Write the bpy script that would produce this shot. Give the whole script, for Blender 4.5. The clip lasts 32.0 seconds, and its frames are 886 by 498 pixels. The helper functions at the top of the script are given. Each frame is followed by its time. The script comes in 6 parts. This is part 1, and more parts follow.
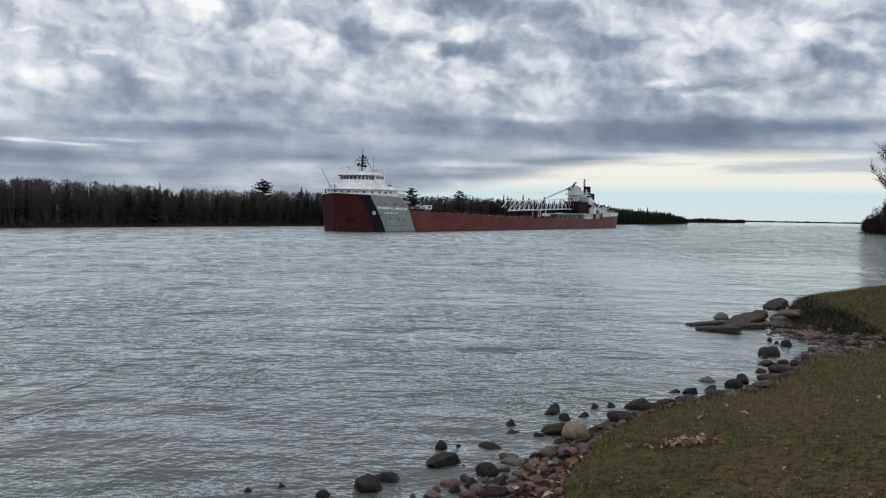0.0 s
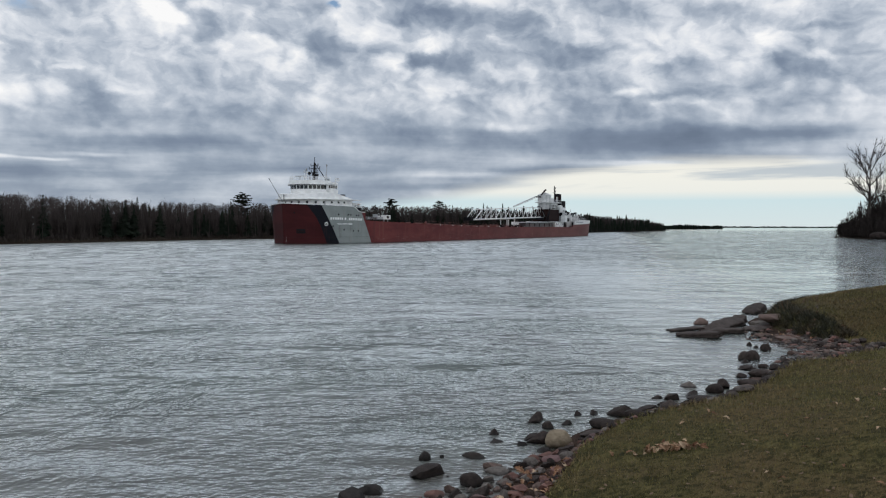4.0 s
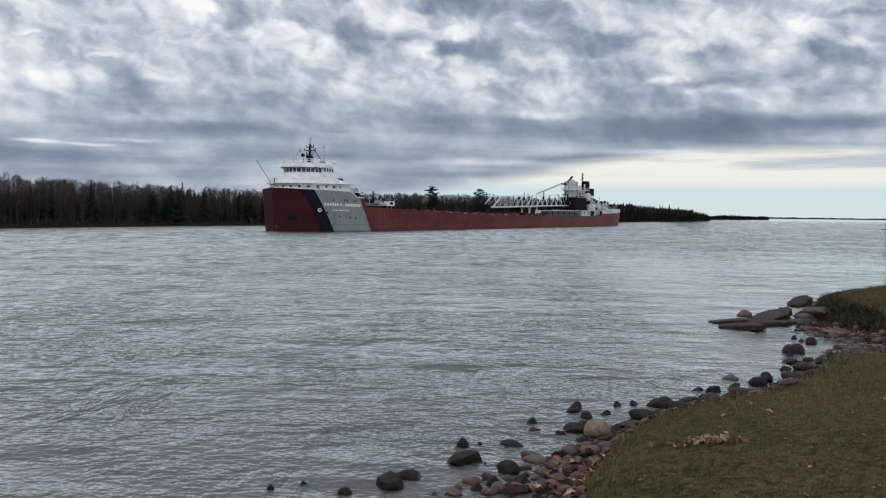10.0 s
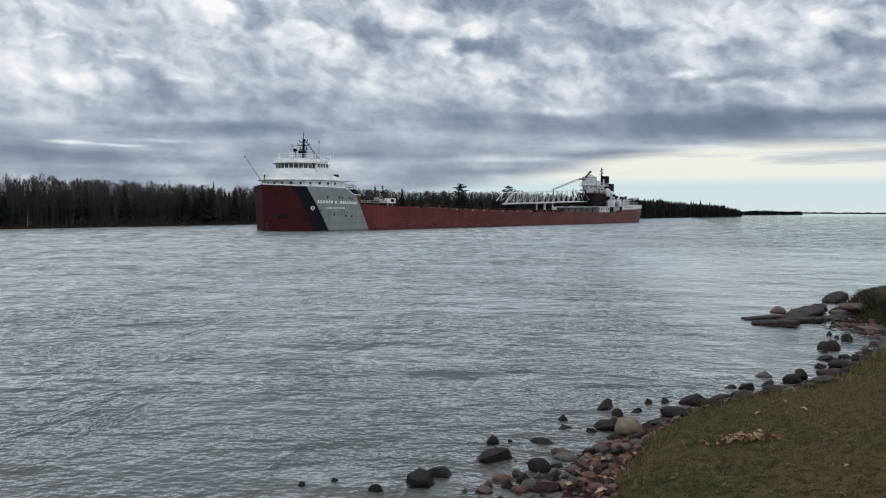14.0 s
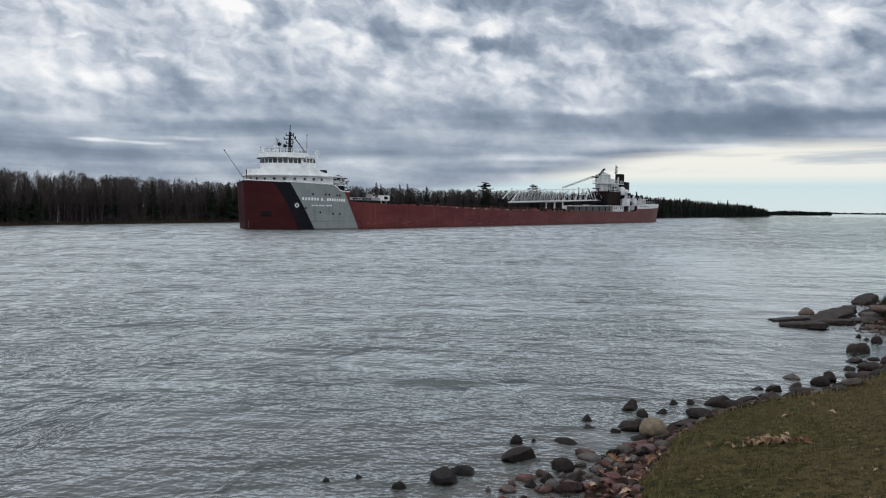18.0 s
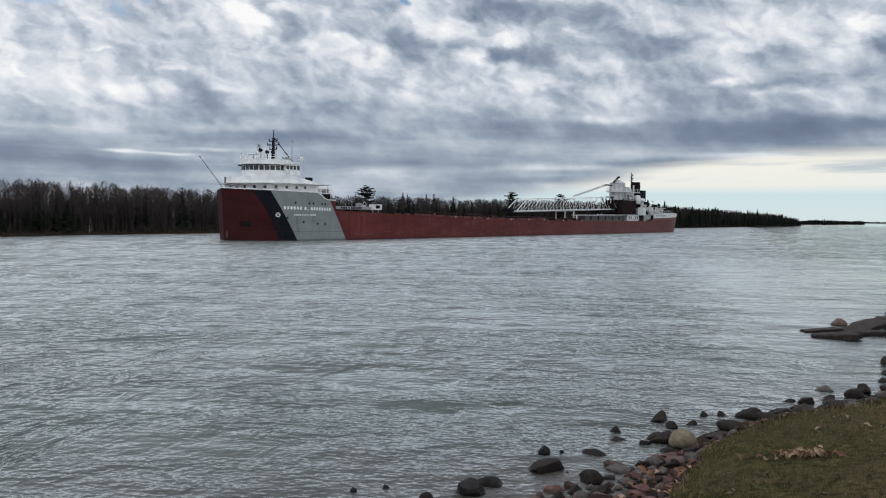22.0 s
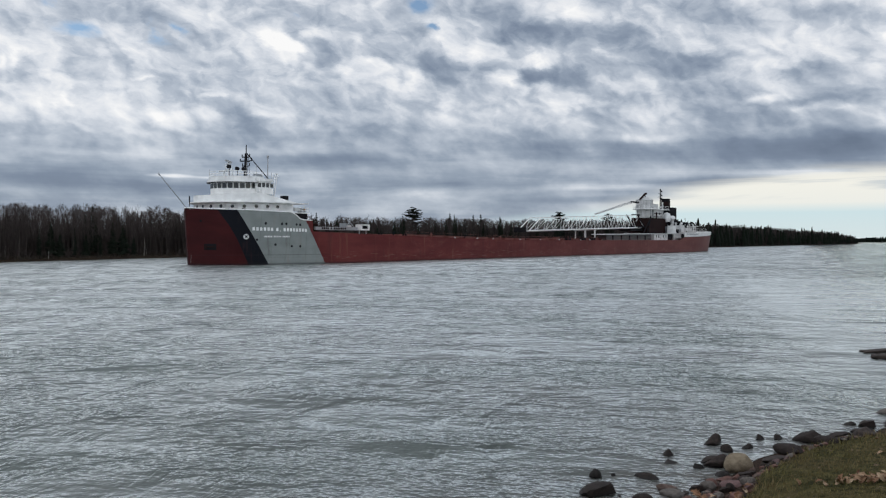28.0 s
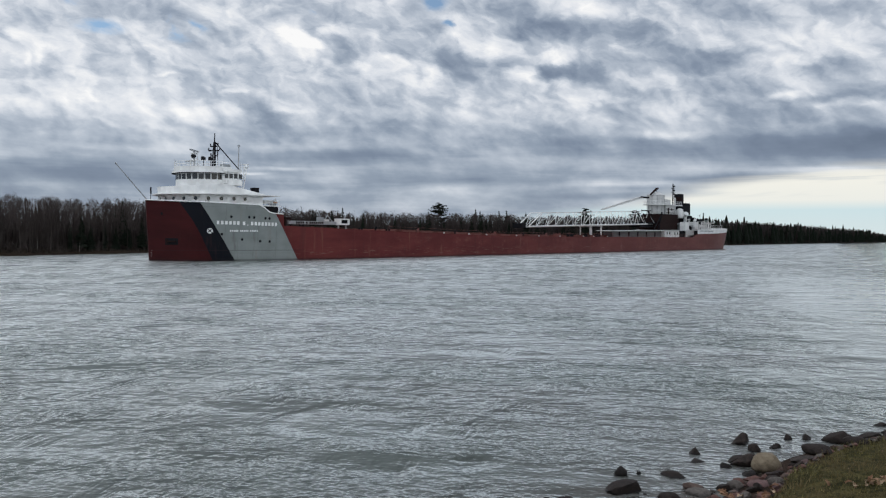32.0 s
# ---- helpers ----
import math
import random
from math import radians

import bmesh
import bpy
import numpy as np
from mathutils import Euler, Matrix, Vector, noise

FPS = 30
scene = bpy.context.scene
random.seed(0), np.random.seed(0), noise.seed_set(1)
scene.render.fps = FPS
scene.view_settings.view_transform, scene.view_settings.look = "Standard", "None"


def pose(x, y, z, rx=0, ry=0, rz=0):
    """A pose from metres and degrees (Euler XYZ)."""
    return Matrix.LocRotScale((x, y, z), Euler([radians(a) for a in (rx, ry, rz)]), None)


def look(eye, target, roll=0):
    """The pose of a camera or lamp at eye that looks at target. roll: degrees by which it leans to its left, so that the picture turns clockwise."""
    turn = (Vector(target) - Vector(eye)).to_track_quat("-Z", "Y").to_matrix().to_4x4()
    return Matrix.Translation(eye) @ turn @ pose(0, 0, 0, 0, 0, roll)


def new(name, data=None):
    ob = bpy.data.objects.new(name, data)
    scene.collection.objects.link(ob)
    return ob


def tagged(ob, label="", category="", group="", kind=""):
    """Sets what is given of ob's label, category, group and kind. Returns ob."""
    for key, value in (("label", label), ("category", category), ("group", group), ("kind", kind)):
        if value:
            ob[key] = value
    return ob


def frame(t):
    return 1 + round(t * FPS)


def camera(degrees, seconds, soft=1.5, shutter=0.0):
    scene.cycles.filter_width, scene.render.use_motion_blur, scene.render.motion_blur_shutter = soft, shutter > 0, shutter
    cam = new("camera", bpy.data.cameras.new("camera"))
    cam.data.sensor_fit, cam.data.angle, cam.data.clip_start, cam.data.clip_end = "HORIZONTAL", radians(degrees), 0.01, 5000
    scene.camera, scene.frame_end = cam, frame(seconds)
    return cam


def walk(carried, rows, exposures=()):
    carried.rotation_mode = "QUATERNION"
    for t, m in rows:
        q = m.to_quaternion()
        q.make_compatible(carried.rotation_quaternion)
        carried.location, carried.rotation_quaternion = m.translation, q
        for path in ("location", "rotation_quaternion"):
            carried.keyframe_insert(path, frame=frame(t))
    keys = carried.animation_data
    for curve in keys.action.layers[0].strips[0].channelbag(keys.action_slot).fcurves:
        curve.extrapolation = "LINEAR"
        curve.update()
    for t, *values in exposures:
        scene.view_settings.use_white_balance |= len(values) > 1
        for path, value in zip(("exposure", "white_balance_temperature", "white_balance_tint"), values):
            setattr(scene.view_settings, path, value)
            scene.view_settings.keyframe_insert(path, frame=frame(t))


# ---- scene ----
cam = camera(56.21, 32.0, soft=1.2)


def shot(x, y, z, turn, tilt, lean):
    """A camera pose: turn to the right and tilt upwards in degrees, lean as look() takes it."""
    a, b = radians(turn), radians(tilt)
    way = Vector((math.sin(a) * math.cos(b), math.cos(a) * math.cos(b), math.sin(b)))
    return look((x, y, z), Vector((x, y, z)) + way * 10, lean)


walk(cam, [
    (0.0, shot(0.017, -0.009, 4.206, -0.409, -2.300, 1.004)),
    (0.5, shot(0.013, -0.002, 4.203, -0.626, -2.196, 0.766)),
    (1.0, shot(0.012, 0.001, 4.206, -0.632, -2.105, 0.706)),
    (1.5, shot(0.011, -0.001, 4.205, -0.170, -1.945, 0.999)),
    (2.0, shot(0.015, 0.006, 4.203, 0.471, -1.754, 1.000)),
    (2.5, shot(0.014, 0.001, 4.206, 0.838, -1.842, 0.864)),
    (3.0, shot(0.019, 0.002, 4.205, 1.112, -1.853, 0.317)),
    (3.5, shot(0.018, -0.002, 4.206, 1.090, -1.554, 0.161)),
    (5.5, shot(0.017, 0.004, 4.203, 0.076, -1.970, 0.632)),
    (6.0, shot(0.017, 0.003, 4.199, -0.068, -2.132, 0.767)),
    (6.5, shot(0.015, 0.008, 4.198, -0.205, -2.253, 0.721)),
    (7.0, shot(0.017, 0.004, 4.201, -0.410, -2.340, 0.453)),
    (7.5, shot(0.013, 0.002, 4.200, -0.597, -2.403, 0.480)),
    (8.0, shot(0.016, 0.005, 4.199, -0.815, -2.314, 0.586)),
    (8.5, shot(0.021, -0.002, 4.202, -1.024, -2.334, 0.527)),
    (9.0, shot(0.016, -0.008, 4.201, -1.262, -2.395, 0.628)),
    (9.5, shot(0.015, 0.003, 4.196, -1.621, -2.439, 0.745)),
    (10.0, shot(0.014, 0.003, 4.197, -1.828, -2.445, 0.730)),
    (10.5, shot(0.010, 0.007, 4.197, -1.940, -2.359, 0.912)),
    (11.0, shot(0.010, 0.005, 4.197, -2.292, -2.261, 0.805)),
    (11.5, shot(0.009, 0.008, 4.197, -2.564, -2.349, 0.485)),
    (12.0, shot(0.014, 0.005, 4.196, -2.990, -2.345, 0.306)),
    (12.5, shot(0.013, 0.012, 4.196, -3.289, -2.466, 0.281)),
    (13.0, shot(0.010, 0.008, 4.197, -3.500, -2.652, 0.398)),
    (13.5, shot(0.012, -0.002, 4.200, -3.693, -2.701, 0.193)),
    (14.0, shot(0.013, 0.008, 4.196, -3.827, -2.641, 0.315)),
    (14.5, shot(0.008, 0.007, 4.196, -4.017, -2.706, 0.728)),
    (16.5, shot(0.000, 0.006, 4.196, -4.988, -2.835, 0.994)),
    (17.0, shot(0.000, 0.014, 4.194, -5.083, -2.759, 0.888)),
    (17.5, shot(0.001, 0.008, 4.197, -5.249, -2.736, 0.727)),
    (18.0, shot(0.003, -0.001, 4.198, -5.505, -2.761, 0.618)),
    (18.5, shot(-0.001, 0.000, 4.196, -5.698, -2.718, 0.824)),
    (19.0, shot(-0.003, 0.008, 4.197, -5.930, -2.672, 0.972)),
    (19.5, shot(-0.007, 0.005, 4.198, -6.101, -2.537, 0.896)),
    (20.0, shot(-0.010, 0.006, 4.200, -6.262, -2.286, 0.965)),
    (20.5, shot(-0.010, 0.004, 4.200, -6.471, -2.148, 1.003)),
    (21.0, shot(-0.013, 0.003, 4.200, -6.729, -2.179, 0.763)),
    (21.5, shot(-0.010, 0.007, 4.198, -7.051, -2.192, 0.546)),
    (22.0, shot(-0.010, 0.006, 4.199, -7.341, -2.103, 0.535)),
    (22.5, shot(-0.012, 0.011, 4.197, -7.578, -2.093, 0.752)),
    (23.0, shot(-0.013, 0.004, 4.199, -7.817, -2.099, 0.568)),
    (23.5, shot(-0.012, -0.001, 4.201, -8.081, -1.845, 0.085)),
    (24.0, shot(-0.014, -0.002, 4.201, -8.340, -1.698, 0.169)),
    (24.5, shot(-0.013, 0.005, 4.199, -8.688, -1.684, 0.283)),
    (25.0, shot(-0.012, 0.002, 4.200, -9.010, -1.650, 0.220)),
    (25.5, shot(-0.016, 0.001, 4.201, -9.263, -1.669, 0.156)),
    (27.5, shot(-0.018, -0.006, 4.202, -10.281, -0.895, -0.163)),
    (28.0, shot(-0.020, -0.011, 4.201, -10.600, -0.677, 0.037)),
    (28.5, shot(-0.015, -0.006, 4.201, -10.860, -0.722, 0.130)),
    (29.0, shot(-0.020, -0.002, 4.200, -11.055, -0.867, 0.316)),
    (29.5, shot(-0.024, -0.009, 4.202, -11.242, -0.955, 0.253)),
    (30.0, shot(-0.022, -0.014, 4.201, -11.499, -0.843, 0.067)),
    (30.5, shot(-0.025, -0.027, 4.204, -11.744, -0.783, 0.114)),
    (31.0, shot(-0.027, -0.026, 4.206, -11.970, -0.922, 0.293)),
    (31.5, shot(-0.026, -0.022, 4.204, -12.080, -0.979, 0.356)),
    (32.0, shot(-0.030, -0.030, 4.204, -12.358, -0.976, 0.369)),
], exposures=[(0.0, 0.0), (32.0, 0.0)])

# ---- world and sun ----
SUN_UP, SUN_TURN = 34.0, 110.0          # height of the sun and its turn to the right of straight ahead
world = bpy.data.worlds.new("sky")
scene.world = world
world.use_nodes = True
wn, wl = world.node_tree.nodes, world.node_tree.links
sky = wn.new("ShaderNodeTexSky")
sky.sky_type, sky.sun_disc = "NISHITA", False
sky.sun_elevation, sky.sun_rotation = radians(SUN_UP), radians(SUN_TURN)
sky.air_density, sky.dust_density, sky.ozone_density = 1.0, 0.4, 1.6
wn["Background"].inputs["Strength"].default_value = 0.115
wl.new(sky.outputs["Color"], wn["Background"].inputs["Color"])

sun_data = bpy.data.lights.new("sun", "SUN")
sun_data.energy, sun_data.angle, sun_data.color = 2.0, radians(25), (1.0, 0.95, 0.88)
sun = new("sun", sun_data)
a, b = radians(SUN_TURN), radians(SUN_UP)
sun.matrix_world = look((900 * math.sin(a) * math.cos(b), 900 * math.cos(a) * math.cos(b), 900 * math.sin(b)), (0, 0, 0))


# ---- materials ----
class Nodes:
    """A small node builder for one material."""

    def __init__(self, name):
        self.mat = bpy.data.materials.new(name)
        self.mat.use_nodes = True
        self.tree = self.mat.node_tree
        self.bsdf = self.tree.nodes["Principled BSDF"]

    def add(self, kind, operation=None):
        node = self.tree.nodes.new("ShaderNode" + kind)
        if operation:
            node.operation = operation
        return node

    def link(self, a, b):
        self.tree.links.new(a, b)

    def put(self, socket, value):
        if isinstance(value, (int, float)):
            socket.default_value = value
        elif isinstance(value, (tuple, list)):
            socket.default_value = (*value, 1.0) if len(value) == 3 and socket.type == "RGBA" else value
        else:
            self.link(value, socket)

    def where(self, kind="Object"):
        return self.add("TexCoord").outputs[kind]

    def scaled(self, vector, x, y=None, z=None, turn=0.0):
        m = self.add("Mapping")
        self.link(vector, m.inputs["Vector"])
        m.inputs["Scale"].default_value = (x, x if y is None else y, x if z is None else z)
        m.inputs["Rotation"].default_value = (0, 0, radians(turn))
        return m.outputs["Vector"]

    def noise(self, vector, scale, detail=4.0, rough=0.55, twist=0.0, colour=False):
        n = self.add("TexNoise")
        self.link(vector, n.inputs["Vector"])
        n.inputs["Scale"].default_value, n.inputs["Detail"].default_value = scale, detail
        n.inputs["Roughness"].default_value, n.inputs["Distortion"].default_value = rough, twist
        return n.outputs["Color" if colour else "Fac"]

    def math(self, op, a, b=0.0, clamp=False):
        n = self.add("Math", op)
        n.use_clamp = clamp
        self.put(n.inputs[0], a)
        self.put(n.inputs[1], b)
        return n.outputs[0]

    def span(self, value, a, b, c=0.0, d=1.0, smooth=True):
        n = self.add("MapRange")
        n.interpolation_type = "SMOOTHSTEP" if smooth else "LINEAR"
        for socket, v in zip(n.inputs, (value, a, b, c, d)):
            self.put(socket, v)
        return n.outputs["Result"]

    def mix(self, fac, a, b, blend="MIX"):
        n = self.add("Mix")
        n.data_type, n.blend_type = "RGBA", blend
        self.put(n.inputs[0], fac)
        self.put(n.inputs[6], a)
        self.put(n.inputs[7], b)
        return n.outputs[2]

    def ramp(self, value, *stops):
        n = self.add("ValToRGB")
        self.link(value, n.inputs["Fac"])
        band = n.color_ramp
        while len(band.elements) < len(stops):
            band.elements.new(0.5)
        for e, (at, c) in zip(band.elements, stops):
            e.position, e.color = at, (*c, 1.0)
        return n.outputs["Color"]

    def bump(self, height, strength, distance, normal=None):
        n = self.add("Bump")
        n.inputs["Strength"].default_value, n.inputs["Distance"].default_value = strength, distance
        self.link(height, n.inputs["Height"])
        if normal is not None:
            self.link(normal, n.inputs["Normal"])
        return n.outputs["Normal"]

    def done(self, colour, rough=0.6, metal=0.0, normal=None, spec=0.5):
        self.put(self.bsdf.inputs["Base Color"], colour)
        self.put(self.bsdf.inputs["Roughness"], rough)
        self.put(self.bsdf.inputs["Metallic"], metal)
        self.put(self.bsdf.inputs["Specular IOR Level"], spec)
        if normal is not None:
            self.link(normal, self.bsdf.inputs["Normal"])
        return self.mat


def painted(name, colour, wear=(0.25, 0.12, 0.07), amount=0.25, rough=0.45, size=1.0):
    """Weathered paint: mottled, with rust streaks that run down."""
    n = Nodes(name)
    p = n.where()
    tone = n.noise(n.scaled(p, 0.6 * size), 1.0, 5)
    c = n.mix(n.span(tone, 0.3, 0.7), tuple(v * 0.85 for v in colour), tuple(min(1, v * 1.08) for v in colour))
    streak = n.noise(n.scaled(p, 2.2 * size, 2.2 * size, 0.25 * size), 1.0, 6, 0.6)
    c = n.mix(n.span(streak, 0.62, 0.8, 0.0, amount), c, wear)
    return n.done(c, rough if colour[0] > 0.1 else 0.7, 0.0, None, 0.35 if colour[0] > 0.1 else 0.08)


def plain(name, colour, rough=0.6, metal=0.0, size=3.0, change=0.3):
    n = Nodes(name)
    tone = n.noise(n.where(), size, 5)
    info = n.add("ObjectInfo").outputs["Random"]
    c = n.mix(n.span(tone, 0.25, 0.75), tuple(v * (1 - change) for v in colour), tuple(min(1, v * (1 + change)) for v in colour))
    c = n.mix(n.math("MULTIPLY", info, 0.35), c, tuple(v * 0.7 for v in colour))
    return n.done(c, rough, metal, n.bump(tone, 0.3, 0.02))


WHITE = painted("white_ship_paint", (0.81, 0.81, 0.79), (0.42, 0.30, 0.2), 0.3)
CREAM = painted("grey_white_paint", (0.60, 0.60, 0.585), (0.3, 0.2, 0.13), 0.45)
# weathered grey of the side house, darkened for the shade under its roof
DIMGREY = painted("weathered_shaded_grey_paint", (0.13, 0.13, 0.132), (0.1, 0.06, 0.045), 0.45)
GREYP = painted("grey_house_paint", (0.30, 0.32, 0.33), (0.2, 0.12, 0.08), 0.4)
MAROON = painted("dark_maroon_paint", (0.022, 0.011, 0.010), (0.012, 0.008, 0.007), 0.5)
DECKRED = painted("deck_red_paint", (0.17, 0.055, 0.045), (0.08, 0.04, 0.03), 0.5)
BLACK = painted("black_paint", (0.012, 0.012, 0.014), (0.04, 0.025, 0.02), 0.3)
STEEL = painted("galvanised_steel", (0.35, 0.36, 0.37), (0.25, 0.15, 0.1), 0.3)
DARKGLASS = Nodes("window_glass").done((0.015, 0.018, 0.02), 0.06, 0.0, None, 0.8)
ORANGE = painted("faded_orange_canvas", (0.35, 0.2, 0.1), (0.2, 0.12, 0.08), 0.3)
DISC = painted("white_marking_paint", (0.82, 0.82, 0.80), (0.6, 0.5, 0.4), 0.15)


def hull_paint():
    """Dark red plating with a black and a grey slanted band near the bow, seams, streaks and scuffs."""
    n = Nodes("hull_paint")
    p = n.where()
    x, y, z = n.add("SeparateXYZ").outputs
    sep = x.node
    n.link(p, sep.inputs[0])
    s = n.math("MULTIPLY", x, -1.0)
    tone = n.noise(n.scaled(p, 0.12, 0.12, 0.35), 1.0, 6, 0.6)
    red = n.mix(n.span(tone, 0.3, 0.7), (0.100, 0.018, 0.018), (0.150, 0.032, 0.029))
    aft = n.math("MULTIPLY", n.span(s, 40.0, 190.0), n.span(tone, 0.2, 0.8, 0.55, 1.0))
    red = n.mix(n.math("MULTIPLY", aft, 0.5), red, (0.20, 0.085, 0.074))
    # the bow's shade is painted in: red darkens towards the stem
    nose = n.span(s, 19.0, 10.0)
    red = n.mix(n.math("MULTIPLY", nose, 0.93), red, n.mix(n.span(tone, 0.35, 0.65), (0.030, 0.004, 0.005), (0.046, 0.006, 0.007)))

    def band(top, low, height):
        """1 aft of a slanted line that runs from s = top at the rail to s = low at the water."""
        at = n.math("ADD", n.math("MULTIPLY", z, (top - low) / height), low)
        return n.math("GREATER_THAN", s, at)

    c = n.mix(band(2.85, 6.9, 8.9), red, (0.005, 0.006, 0.010))
    grey = n.mix(n.span(n.noise(n.scaled(p, 0.5), 1.0, 5), 0.3, 0.7), (0.222, 0.242, 0.232), (0.268, 0.290, 0.277))
    c = n.mix(band(4.85, 10.0, 8.7), c, grey)
    c = n.mix(band(16.2, 20.7, 7.4), c, red)
    seam = n.math("FRACT", n.math("MULTIPLY", s, 1 / 8.2))
    plate = n.math("LESS_THAN", seam, 0.012)
    row = n.math("LESS_THAN", n.math("FRACT", n.math("MULTIPLY", n.math("ADD", z, 20.0), 1 / 2.35)), 0.02)
    c = n.mix(n.math("MULTIPLY", n.math("MAXIMUM", plate, row), 0.16), c, (0.03, 0.015, 0.015))
    streak = n.noise(n.scaled(p, 1.1, 1.1, 0.10), 1.0, 7, 0.65)
    c = n.mix(n.math("MULTIPLY", n.span(streak, 0.56, 0.78, 0.0, 0.5), n.span(s, 3.0, 20.0, 0.06, 1.0)), c, (0.24, 0.12, 0.085))
    belt = n.math("LESS_THAN", n.math("ABSOLUTE", n.math("SUBTRACT", z, 1.62)), 0.05)
    c = n.mix(n.math("MULTIPLY", belt, n.math("MULTIPLY", n.math("LESS_THAN", s, 22.0), 0.4)), c, (0.03, 0.02, 0.02))
    blotch = n.noise(n.scaled(p, 0.28, 0.28, 0.5), 1.0, 7, 0.7)
    c = n.mix(n.math("MULTIPLY", n.span(blotch, 0.52, 0.7, 0.0, 0.4), n.span(s, 22.0, 60.0)), c, (0.23, 0.095, 0.08))
    dark = n.noise(n.scaled(p, 0.7, 0.7, 0.08), 1.3, 5, 0.6)
    c = n.mix(n.span(dark, 0.58, 0.72, 0.0, 0.3), c, (0.05, 0.02, 0.02))
    scuff = n.noise(n.scaled(p, 0.25, 0.25, 3.0), 1.6, 6, 0.7)
    low = n.math("MULTIPLY", n.span(scuff, 0.55, 0.7), n.math("MULTIPLY", n.span(z, 2.4, 1.2), n.span(z, 0.0, 0.7)))
    c = n.mix(n.math("MULTIPLY", n.math("MULTIPLY", low, 0.35), n.span(s, 9.0, 22.0)), c, (0.36, 0.27, 0.22))
    run = n.noise(n.scaled(p, 1.6, 1.6, 0.05), 1.0, 4, 0.7)
    c = n.mix(n.math("MULTIPLY", n.span(run, 0.60, 0.72, 0.0, 0.55), n.span(s, 17.0, 40.0, 0.15, 1.0)), c, (0.035, 0.018, 0.016))
    wet = n.span(n.math("ADD", z, n.math("MULTIPLY", scuff, 0.3)), 0.55, 0.25)
    c = n.mix(n.math("MULTIPLY", wet, 0.55), c, (0.02, 0.016, 0.015))
    bump = n.bump(n.math("ADD", n.noise(p, 0.35, 3), n.math("MULTIPLY", plate, -0.3)), 0.25, 0.15)
    return n.done(c, 0.55, 0.0, bump, 0.14)


HULL = hull_paint()


def bark(name, a, b, size=4.0):
    n = Nodes(name)
    p = n.where()
    tone = n.noise(n.scaled(p, size, size, size * 0.2), 1.0, 5)
    info = n.add("ObjectInfo").outputs["Random"]
    c = n.mix(n.span(tone, 0.3, 0.7), a, b)
    c = n.mix(n.math("MULTIPLY", info, 0.4), c, tuple(v * 0.6 for v in a))
    return n.done(c, 0.9, 0.0, n.bump(tone, 0.5, 0.03), 0.05)


BARK = bark("grey_brown_bark", (0.045, 0.038, 0.034), (0.085, 0.072, 0.064))
CROWN = bark("crown_twigs", (0.052, 0.042, 0.039), (0.088, 0.073, 0.069), 1.5)
TWIG = bark("bare_twigs", (0.038, 0.031, 0.028), (0.068, 0.056, 0.051), 2.0)
BIRCH = bark("white_birch_bark", (0.42, 0.40, 0.36), (0.62, 0.6, 0.56), 3.0)


def needles():
    n = Nodes("conifer_needles")
    tone = n.noise(n.where(), 1.4, 4)
    info = n.add("ObjectInfo").outputs["Random"]
    island = n.add("NewGeometry").outputs["Random Per Island"]
    c = n.mix(n.span(tone, 0.3, 0.7), (0.011, 0.014, 0.010), (0.021, 0.026, 0.018))
    c = n.mix(n.math("MULTIPLY", island, 0.5), c, (0.010, 0.014, 0.008))
    c = n.mix(n.math("MULTIPLY", info, 0.5), c, (0.012, 0.018, 0.013))
    return n.done(c, 0.85, 0.0, None, 0.05)


NEEDLES = needles()


def rock(name, a, b, spots=(0.3, 0.28, 0.26)):
    n = Nodes(name)
    p = n.where()
    tone = n.noise(n.scaled(p, 5.0), 1.0, 7, 0.6)
    fine = n.noise(n.scaled(p, 45.0), 1.0, 4, 0.6)
    info = n.add("ObjectInfo").outputs["Random"]
    c = n.mix(n.span(tone, 0.3, 0.7), a, b)
    c = n.mix(n.span(fine, 0.55, 0.72, 0.0, 0.55), c, spots)
    c = n.mix(n.math("MULTIPLY", info, 0.5), c, tuple(v * 0.5 for v in a))
    place = n.add("NewGeometry").outputs["Position"]
    sep = n.add("SeparateXYZ")
    n.link(place, sep.inputs[0])
    edge = n.math("ADD", sep.outputs[2], n.math("MULTIPLY", tone, 0.06))
    wet = n.span(edge, 0.10, 0.05)
    c = n.mix(n.math("MULTIPLY", wet, 0.6), c, (0.012, 0.011, 0.010))
    rough = n.math("SUBTRACT", 0.75, n.math("MULTIPLY", wet, 0.45))
    return n.done(c, rough, 0.0, n.bump(n.math("ADD", tone, n.math("MULTIPLY", fine, 0.3)), 0.6, 0.02), 0.12)


